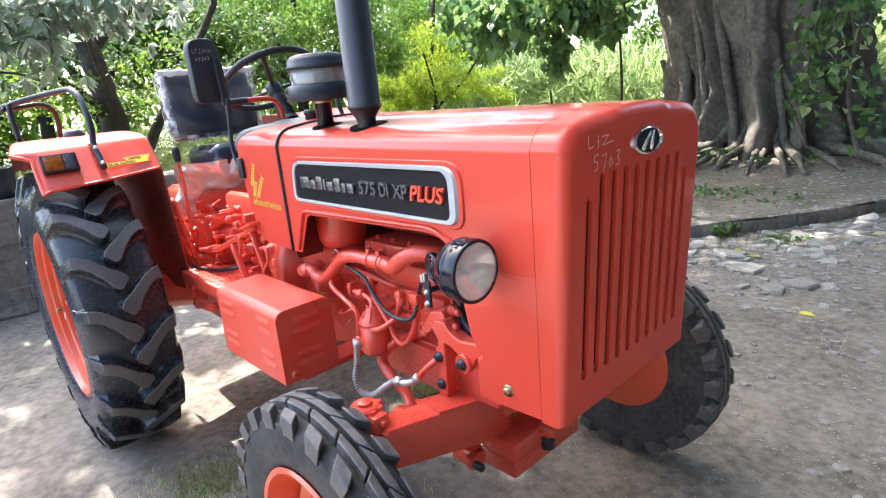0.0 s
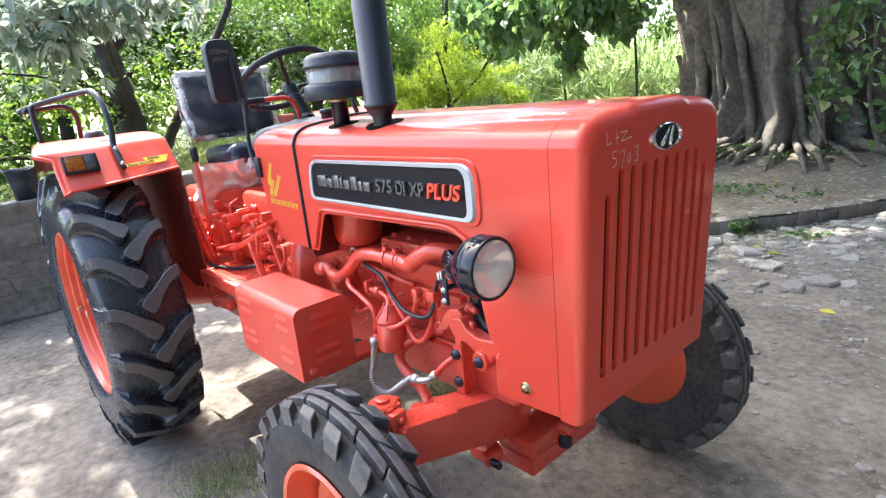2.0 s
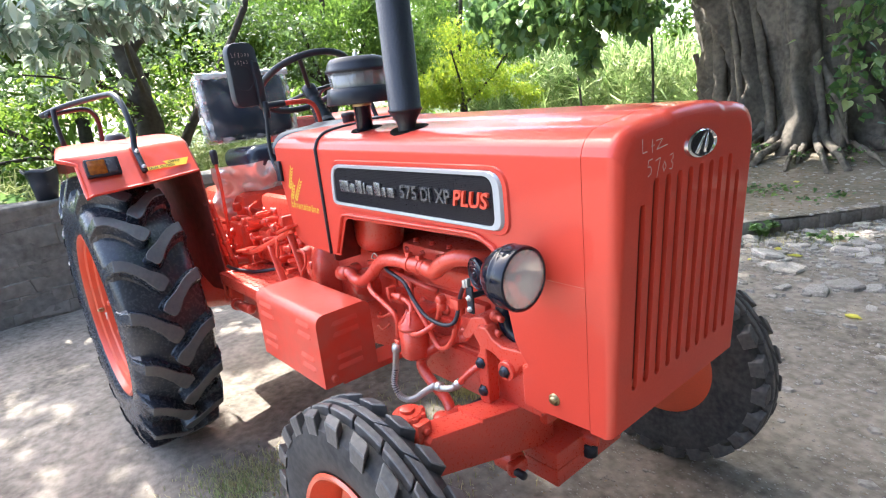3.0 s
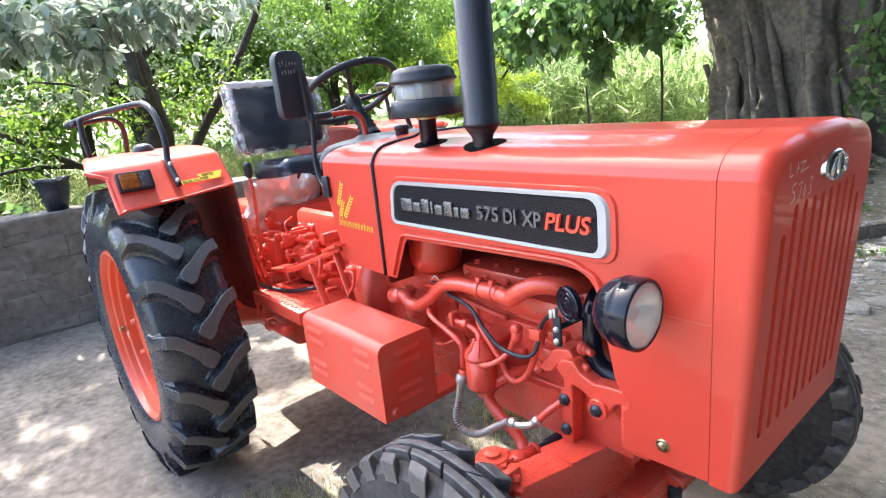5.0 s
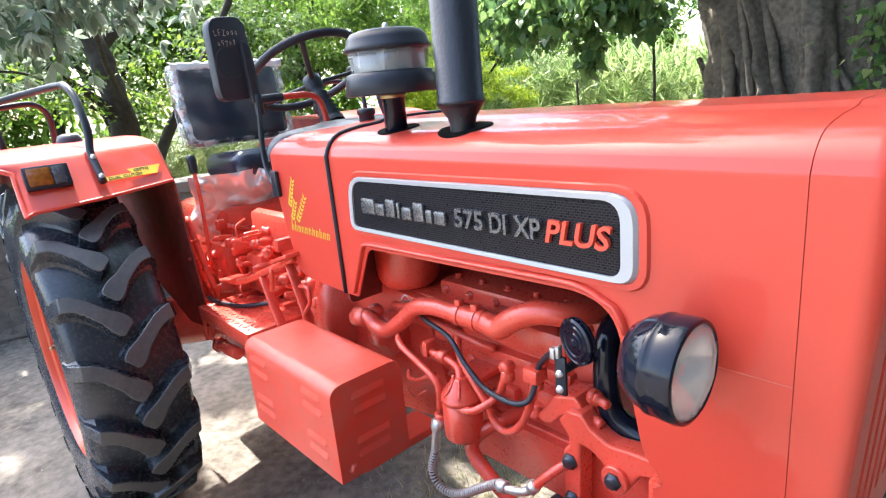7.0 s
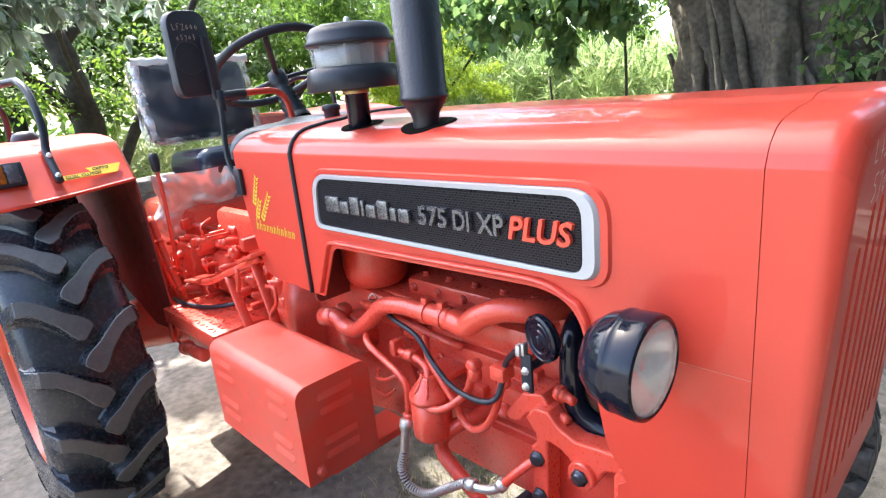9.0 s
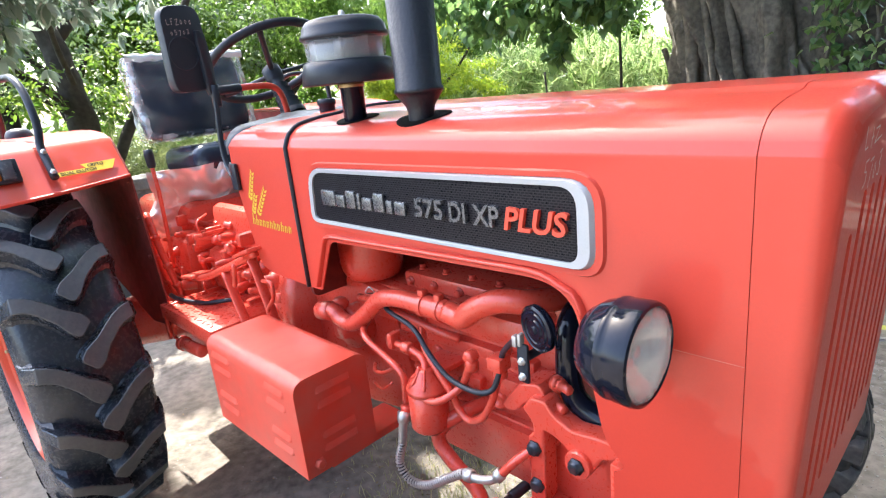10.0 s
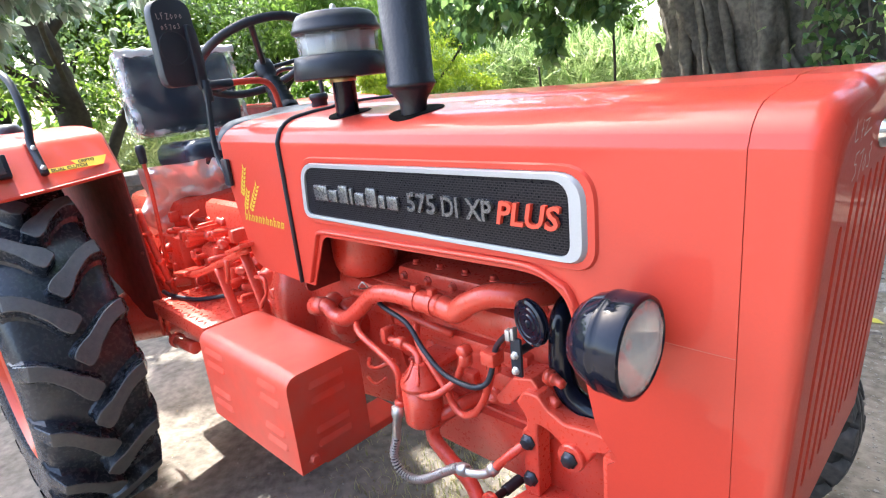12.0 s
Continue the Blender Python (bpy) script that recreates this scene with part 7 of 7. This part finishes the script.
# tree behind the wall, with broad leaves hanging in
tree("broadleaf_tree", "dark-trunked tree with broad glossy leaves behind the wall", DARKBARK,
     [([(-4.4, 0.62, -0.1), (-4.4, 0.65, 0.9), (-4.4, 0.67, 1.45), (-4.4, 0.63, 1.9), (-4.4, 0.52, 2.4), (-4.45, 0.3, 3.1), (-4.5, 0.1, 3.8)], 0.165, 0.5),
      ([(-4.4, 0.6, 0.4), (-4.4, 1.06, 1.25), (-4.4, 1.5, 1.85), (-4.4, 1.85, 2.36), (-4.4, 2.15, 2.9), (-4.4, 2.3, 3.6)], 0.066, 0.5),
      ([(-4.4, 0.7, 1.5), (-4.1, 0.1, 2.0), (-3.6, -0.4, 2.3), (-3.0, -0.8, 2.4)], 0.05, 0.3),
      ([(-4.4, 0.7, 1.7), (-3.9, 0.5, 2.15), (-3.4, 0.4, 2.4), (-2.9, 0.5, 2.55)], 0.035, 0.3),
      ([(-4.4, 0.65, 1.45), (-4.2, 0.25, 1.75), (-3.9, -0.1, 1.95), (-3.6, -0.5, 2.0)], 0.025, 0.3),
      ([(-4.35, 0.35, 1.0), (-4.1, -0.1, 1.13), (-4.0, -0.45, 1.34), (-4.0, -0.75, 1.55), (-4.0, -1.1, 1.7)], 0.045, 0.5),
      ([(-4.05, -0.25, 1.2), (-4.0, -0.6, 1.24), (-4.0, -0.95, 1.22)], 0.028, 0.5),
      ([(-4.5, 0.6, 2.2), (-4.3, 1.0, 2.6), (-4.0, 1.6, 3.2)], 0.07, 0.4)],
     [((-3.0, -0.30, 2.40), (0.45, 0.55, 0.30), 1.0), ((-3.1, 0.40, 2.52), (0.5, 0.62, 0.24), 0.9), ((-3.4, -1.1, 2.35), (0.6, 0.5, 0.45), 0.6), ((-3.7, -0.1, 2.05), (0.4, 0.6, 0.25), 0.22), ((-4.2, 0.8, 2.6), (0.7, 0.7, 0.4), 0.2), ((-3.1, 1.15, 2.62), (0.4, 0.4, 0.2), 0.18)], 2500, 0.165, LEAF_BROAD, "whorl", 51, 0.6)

# fine-leaved trees in the sun beyond
for i, (x, y, s, mat, n, seed) in enumerate(((-8.4, 5.4, 1.1, LEAF_DEEP, 21000, 61), (-11.5, 2.2, 1.35, LEAF_FINE, 22000, 62), (-11.0, -2.0, 1.3, LEAF_DEEP, 18000, 63), (-7.9, 8.8, 0.8, LEAF_YELLOWGREEN, 15000, 64), (-12.5, 6.0, 1.3, LEAF_FINE, 22000, 65), (-11.2, 11.8, 1.0, LEAF_DEEP, 20000, 66), (-13.5, 1.5, 1.5, LEAF_DEEP, 24000, 68))):
    lift = -0.5 if mat is LEAF_YELLOWGREEN else (0.25 if y < 5 else 0.0)
    tree("fine_leaved_tree", "yellow-green fine-leaved bush in the sun" if mat is LEAF_YELLOWGREEN else "green fine-leaved tree in the sun", DARKBARK,
         [([(x, y, -0.1), (x + 0.1, y, 1.0 * s), (x - 0.2, y + 0.2, 2.2 * s), (x, y + 0.3, 4.5 * s)], 0.11 * s, 0.5),
          ([(x, y, 0.9 * s), (x + 0.5, y - 0.4, 1.7 * s), (x + 0.9, y - 1.0, 2.8 * s)], 0.055 * s, 0.4),
          ([(x, y, 1.2 * s), (x + 0.7, y + 0.4, 2.0 * s), (x + 1.5, y + 0.6, 3.2 * s)], 0.055 * s, 0.4),
          ([(x, y, 1.6 * s), (x - 0.6, y - 0.7, 2.4 * s), (x - 1.0, y - 1.4, 3.6 * s)], 0.05 * s, 0.4)],
         [((x, y, 3.2 * s + lift), (2.1 * s, 2.1 * s, 1.2 * s), 1.0), ((x + 1.0 * s, y + 0.4, 2.35 * s + lift), (1.4 * s, 1.4 * s, 0.7 * s), 0.6), ((x - 0.8 * s, y - 1.0 * s, 2.4 * s + lift), (1.4 * s, 1.4 * s, 0.7 * s), 0.5)],
         n, 0.13 * max(s, 0.8), mat, "fine", seed, 0.5, clump=260, spread=0.13)

    tall = bpy.data.objects["fine_leaved_tree" if i == 0 else "fine_leaved_tree.%03d" % i]
    # unseen upper leaves, added to block sky mirrored in the bonnet
    if mat is not LEAF_YELLOWGREEN and y > 5.5:
        leaf_cloud("unseen_crown", [((x, y, 5.3 * s), (2.6 * s, 2.6 * s, 1.9 * s), 1.0)], 3000, 0.26, mat, tall, "", "fine", 0.4, 300 + i, clump=60, spread=0.2)
leaf_cloud("young_growth", [((-4.0, 0.0, 1.85), (0.5, 0.5, 0.40), 0.9), ((-4.6, 1.15, 1.75), (0.5, 0.4, 0.4), 0.5), ((-4.0, -0.8, 1.55), (0.5, 0.5, 0.4), 0.6), ((-4.6, 1.6, 2.1), (0.4, 0.5, 0.4), 0.4)], 2000, 0.07, LEAF_FINE, None, "small bright leaves of young growth by the trunk", "broad", 0.3, 86, clump=25, spread=0.14)
tagged(bpy.data.objects["young_growth"], category="leaves")
leaf_cloud("undergrowth", [((-6.6, 0.9, 2.3), (0.7, 1.6, 0.8), 1.0), ((-6.8, -1.6, 2.1), (0.7, 1.4, 0.9), 0.9), ((-6.6, 3.2, 2.4), (0.7, 1.0, 0.8), 0.6), ((-6.4, -3.2, 1.6), (0.8, 1.2, 0.9), 0.7)], 7000, 0.10, LEAF_SHADE, None, "loose green undergrowth beyond the wall", "broad", 0.4, 87, clump=60, spread=0.16)
tagged(bpy.data.objects["undergrowth"], category="bushes")

# thin saplings and posts before the field
for x, y, h, r in ((-2.88, 9.0, 2.5, 0.028), (-1.85, 9.0, 1.6, 0.06), (-4.49, 9.0, 1.42, 0.028)):
    bm = B()
    limb(bm, [(x, y, -0.05), (x + 0.03, y, h * 0.5), (x - (0.2 if r > 0.05 else 0.02), y, h)], r, 0.8, 8)
    if h < 2:
        tagged(part("post", bm, BARK if r > 0.05 else DARKBARK), "leaning grey wooden post" if r > 0.05 else "thin dark post before the field", "post")
    else:
        g = tagged(empty("sapling"), "thin dark sapling with few leaves", "sapling")
        part("stem", bm, DARKBARK, g)
        leaf_cloud("leaves", [((x, y, h), (0.4, 0.3, 0.5), 1.0)], 120, 0.12, LEAF_HEART, g, "", "heart", 0.8, 71)

# sunlit crop and scrub, hedge beyond
leaf_cloud("crop_field", [((-8.5 + 1.35 * (i % 8) - 0.9 * (i // 8), 10.8 + 1.3 * (i // 8) + 0.15 * (i % 8), 0.9), (1.0, 0.8, 1.15), 1.0) for i in range(40)], 30000, 0.46, LEAF_FIELD, None, "sunlit pale green crop field with long leaves", "blade", -0.7, 81, clump=30, spread=0.12)
tagged(bpy.data.objects["crop_field"], category="crop")
leaf_cloud("scrub", [((-5.4 - 0.5 * (i % 9) - 1.5 * (i // 9), -0.6 + 1.1 * (i % 9), 0.50 + 0.08 * (i % 3)), (0.8, 0.8, 0.55), 1.0) for i in range(18)], 15000, 0.2, LEAF_PALE, None, "sunlit pale weeds and scrub behind the wall", "blade", -0.6, 82)
tagged(bpy.data.objects["scrub"], category="weeds")
leaf_cloud("hedge", [((-28 + 3.0 * i, 25 + 0.3 * i, 2.4), (2.6, 1.6, 4.2 + 0.8 * math.sin(i * 1.7)), 1.9) for i in range(13)] + [((-16.5 + 0.2 * i, -12 + 2.4 * i, 2.6), (1.8, 2.2, 3.0), 1.5) for i in range(12)], 46000, 0.42, LEAF_DEEP, None, "distant green hedge and bushes", "fine", 0.4, 83, clump=160, spread=0.14)
tagged(bpy.data.objects["hedge"], category="hedge")
leaf_cloud("creeper", [((-4.6, -2.6, 0.9), (1.2, 1.4, 0.6), 1.0), ((-3.6, -1.4, 0.75), (0.5, 0.7, 0.35), 0.5)], 2600, 0.13, LEAF_HEART, None, "green creeper and weeds behind the wall", "heart", 0.3, 84)
tagged(bpy.data.objects["creeper"], category="weeds")

# ---- stones, leaves and grass on the ground ----
random.seed(91)
stones = []
for nm in range(9):
    bm = B()
    n = random.randint(5, 8)
    rims = []
    ks = [(random.uniform(0.65, 1.1), random.uniform(-0.25, 0.25)) for _ in range(n)]
    for z, f in ((-0.25, 1.0), (0.06, 1.02), (0.16, 0.93), (0.20, 0.80)):
        rims.append([bm.verts.new((f * r * math.cos((k + j) * 2 * math.pi / n), f * r * math.sin((k + j) * 2 * math.pi / n), z + (random.uniform(-0.03, 0.03) if z > 0 else 0))) for k, (r, j) in enumerate(ks)])
    for lo, hi in zip(rims, rims[1:]):
        for k in range(n):
            bm.faces.new((lo[k], lo[(k + 1) % n], hi[(k + 1) % n], hi[k]))
    c = bm.verts.new((0, 0, 0.22))
    for k in range(n):
        bm.faces.new((rims[-1][k], rims[-1][(k + 1) % n], c))
    me = bpy.data.meshes.new("stone")
    bm.to_mesh(me)
    bm.free()
    me.materials.append(STONE)
    stones.append(me)


def kerb_side(x, y):
    """How far a place lies in front of the kerb."""
    best = min(range(len(kl) - 1), key=lambda i: (kl[i] - Vector((x, y, 0))).length)
    d = (kl[best + 1] - kl[best]).normalized()
    n = Vector((d.y, -d.x, 0))
    return (Vector((x, y, 0)) - kl[best]).dot(n)


made = 0
while made < 296:
    t = random.random()
    i = random.randint(6, len(kl) - 12)
    d = (kl[i + 1] - kl[i]).normalized()
    n = Vector((d.y, -d.x, 0))
    off = random.uniform(0.05, 0.6) if made < 110 else 0.1 + random.expovariate(1 / 0.75)
    p = kl[i] + d * random.uniform(-0.2, 0.2) + n * off
    if off > 2.6:
        continue
    s = random.choice((0.025, 0.03, 0.04, 0.05, 0.07, 0.09, 0.14)) * random.uniform(0.7, 1.25) * (1.0 if off < 1.4 else 0.6)
    ob = new("stone", random.choice(stones))
    ob.matrix_basis = pose(p.x, p.y, height(p.x, p.y) + s * 0.05, random.uniform(-12, 12), random.uniform(-12, 12), random.uniform(0, 360)) @ Matrix.Diagonal((s * random.uniform(1, 1.3), s * random.uniform(0.5, 1), s * random.uniform(0.4, 1.2), 1))
    tagged(ob, "pale worn stone half sunk in the ground", "stone", "stones along the kerb")
    made += 1


def scatter(name, n, area, lo, hi, mat, label, category):
    """Gravel or chips as one object of loose bits."""
    rnd = random.Random(len(name) + n)
    vs, fs = [], []
    for k in range(n):
        x, y = area(rnd)
        s = rnd.uniform(lo, hi)
        z = height(x, y) if kerb_side(x, y) > 0.0 else bank(x, y)
        a = rnd.uniform(0, 6.28)
        b = len(vs)
        m = rnd.uniform(0.5, 1)
        for j in range(5):
            t = a + j * 1.2566
            vs.append((x + s * math.cos(t) * rnd.uniform(0.7, 1.1), y + s * m * math.sin(t) * rnd.uniform(0.7, 1.1), z - 0.002))
        h, sh = s * rnd.uniform(0.18, 0.42), rnd.uniform(0.6, 0.85)
        for j in range(5):
            px, py, _ = vs[b + j]
            vs.append((x + (px - x) * sh, y + (py - y) * sh, z + h * rnd.uniform(0.7, 1.1)))
        for j in range(5):
            fs.append((b + j, b + (j + 1) % 5, b + 5 + (j + 1) % 5, b + 5 + j))
        fs.append(tuple(range(b + 5, b + 10)))
    me = bpy.data.meshes.new(name)
    me.from_pydata(vs, [], fs)
    me.materials.append(mat)
    return tagged(new(name, me), label, category, kind="stuff")


scatter("gravel", 20000, lambda r: (r.uniform(-2.5, 3.6) if r.random() < 0.3 else r.uniform(1.2, 3.8), r.uniform(-2.2, 4.6) if r.random() < 0.3 else r.uniform(0.2, 4.6)), 0.002, 0.008, STONE, "fine loose gravel on the ground", "gravel")
scatter("bank_stones", 500, lambda r: (r.uniform(-0.8, 2.2), r.uniform(4.2, 7.2)), 0.010, 0.03, STONE, "small stones and clods on the bank", "pebbles")
scatter("rubble", 1300, lambda r: (lambda k, o: (kl[k].x + 0.80 * o + r.uniform(-0.2, 0.2), kl[k].y - 0.6 * o + r.uniform(-0.2, 0.2)))(r.randint(6, len(kl) - 12), 0.05 + r.expovariate(1.2)), 0.014, 0.05, STONE, "broken stone rubble along the kerb", "rubble")
scatter("pebbles", 650, lambda r: (r.uniform(0.6, 3.4), r.uniform(0.4, 4.4)), 0.007, 0.018, STONE, "small pale pebbles on the ground", "pebbles")


def grass(name, n, area, h, mat, label, seed):
    rnd = random.Random(seed)
    vs, fs = [], []
    for k in range(n):
        x, y, z = area(rnd)
        a, lean, hh = rnd.uniform(0, 6.28), rnd.uniform(0.1, 0.9), h * rnd.uniform(0.4, 1.2)
        w = 0.0022
        b = len(vs)
        for t, ww in ((0, 1.0), (0.5, 0.8), (1.0, 0.1)):
            cx, cy, cz = x + math.cos(a) * lean * hh * t * t, y + math.sin(a) * lean * hh * t * t, z + hh * t * (1 - 0.35 * lean * t)
            vs += [(cx - math.sin(a) * w * ww, cy + math.cos(a) * w * ww, cz), (cx + math.sin(a) * w * ww, cy - math.cos(a) * w * ww, cz)]
        fs += [(b, b + 1, b + 3, b + 2), (b + 2, b + 3, b + 5, b + 4)]
    me = bpy.data.meshes.new(name)
    me.from_pydata(vs, [], fs)
    me.materials.append(mat)
    return tagged(new(name, me), label, "grass", kind="stuff")


def patch(cx, cy, sx, sy, ang=0.0):
    def area(r):
        u, w = r.gauss(0, sx), r.gauss(0, sy)
        x, y = cx + u * math.cos(ang) - w * math.sin(ang), cy + u * math.sin(ang) + w * math.cos(ang)
        return x, y, height(x, y) - 0.003
    return area


grass("dry_grass", 1500, patch(0.78, -0.56, 0.15, 0.08, 0.9), 0.035, GRASS, "short dry and green grass beside the wheel track", 3)
grass("green_grass", 260, patch(0.82, -0.66, 0.08, 0.06, 0.9), 0.045, LEAF_FIELD, "green grass tufts beside the wheel track", 6)
grass("grass_under", 900, patch(1.15, 0.2, 0.22, 0.2), 0.05, GRASS, "dry grass under the engine", 4)
grass("straw_tuft", 900, patch(1.02, 0.56, 0.10, 0.05, 0.6), 0.055, STRAW, "pale dry straw tuft in the sun", 7)
grass("kerb_grass", 500, patch(1.25, 4.0, 0.28, 0.25), 0.06, GRASS, "grass tufts at the kerb", 5)
leaf_cloud("kerb_weeds", [((1.12, 3.92, 0.07), (0.13, 0.12, 0.06), 1.0), ((0.75, 3.35, 0.04), (0.25, 0.2, 0.04), 0.8), ((1.5, 4.2, 0.03), (0.2, 0.2, 0.03), 0.5), ((-0.2, 6.7, 0.28), (0.5, 0.3, 0.12), 0.8), ((0.9, 6.6, 0.25), (0.5, 0.3, 0.1), 0.7), ((0.3, 5.6, 0.16), (0.9, 0.8, 0.03), 1.2), ((1.0, 5.2, 0.14), (0.5, 0.6, 0.03), 0.8)], 520, 0.05, LEAF_HEART, None, "small green weeds at the kerb and roots", "heart", 0.1, 85)
tagged(bpy.data.objects["kerb_weeds"], category="weeds")
# single fallen leaves
bm = B()
pts = [(0, 0), (0.28, 0.2), (0.34, 0.5), (0, 1.05), (-0.34, 0.5), (-0.28, 0.2)]
vv = [bm.verts.new((a, b, 0.10 * abs(a) + 0.05 * b * b + 0.02)) for a, b in pts]
bm.faces.new((vv[0], vv[1], vv[2], vv[3]))
bm.faces.new((vv[0], vv[3], vv[4], vv[5]))
me = bpy.data.meshes.new("fallen_leaf")
bm.to_mesh(me)
bm.free()
me.materials.append(LEAF_YELLOW)
for x, y, rz, sc in ((2.08, 2.55, 250, 0.10), (1.59, 4.28, 70, 0.12), (1.53, 3.54, 120, 0.11), (1.65, 4.66, 140, 0.10), (1.93, 4.84, 60, 0.10), (0.78, 5.6, 30, 0.09), (2.1, 4.6, 110, 0.09), (1.33, 3.6, 20, 0.08), (0.3, 5.0, 70, 0.08), (1.27, 3.3, 160, 0.07)):
    ob = new("fallen_leaf", me)
    z = bank(x, y) if kerb_side(x, y) < 0 else height(x, y)
    ob.matrix_basis = pose(x, y, z + 0.004, 0, 0, rz) @ Matrix.Scale(sc, 4)
    tagged(ob, "yellow-green fallen leaf on the ground", "leaf", "fallen leaves")

# dry litter: curled brown leaf bits and twigs
rnd = random.Random(17)
vs, fs = [], []
for k in range(4400):
    if k >= 3400:
        x, y = rnd.gauss(1.0, 0.35), rnd.gauss(0.25, 0.35)
    elif k % 3:
        x, y = rnd.uniform(-1.4, 2.4), rnd.uniform(4.0, 8.0)
    else:
        x, y = rnd.uniform(-2.4, 3.4), rnd.uniform(-2.0, 4.4)
    z = (bank(x, y) if kerb_side(x, y) < -0.1 else height(x, y)) + 0.003
    a, l = rnd.uniform(0, 6.28), rnd.uniform(0.008, 0.040) if k % 3 and k < 3400 else rnd.uniform(0.003, 0.011)
    w = l * rnd.choice((0.08, 0.3, 0.4))
    dx, dy = math.cos(a), math.sin(a)
    b = len(vs)
    vs += [(x - dx * l, y - dy * l, z), (x - dy * w, y + dx * w, z + l * 0.2), (x + dx * l, y + dy * l, z + l * 0.1), (x + dy * w, y - dx * w, z + l * 0.15)]
    fs += [(b, b + 1, b + 2), (b, b + 2, b + 3)]
me = bpy.data.meshes.new("leaf_litter")
me.from_pydata(vs, [], fs)
me.materials.append(LITTER)
tagged(new("leaf_litter", me), "dry brown leaf litter and twigs on the earth", "litter", kind="stuff")
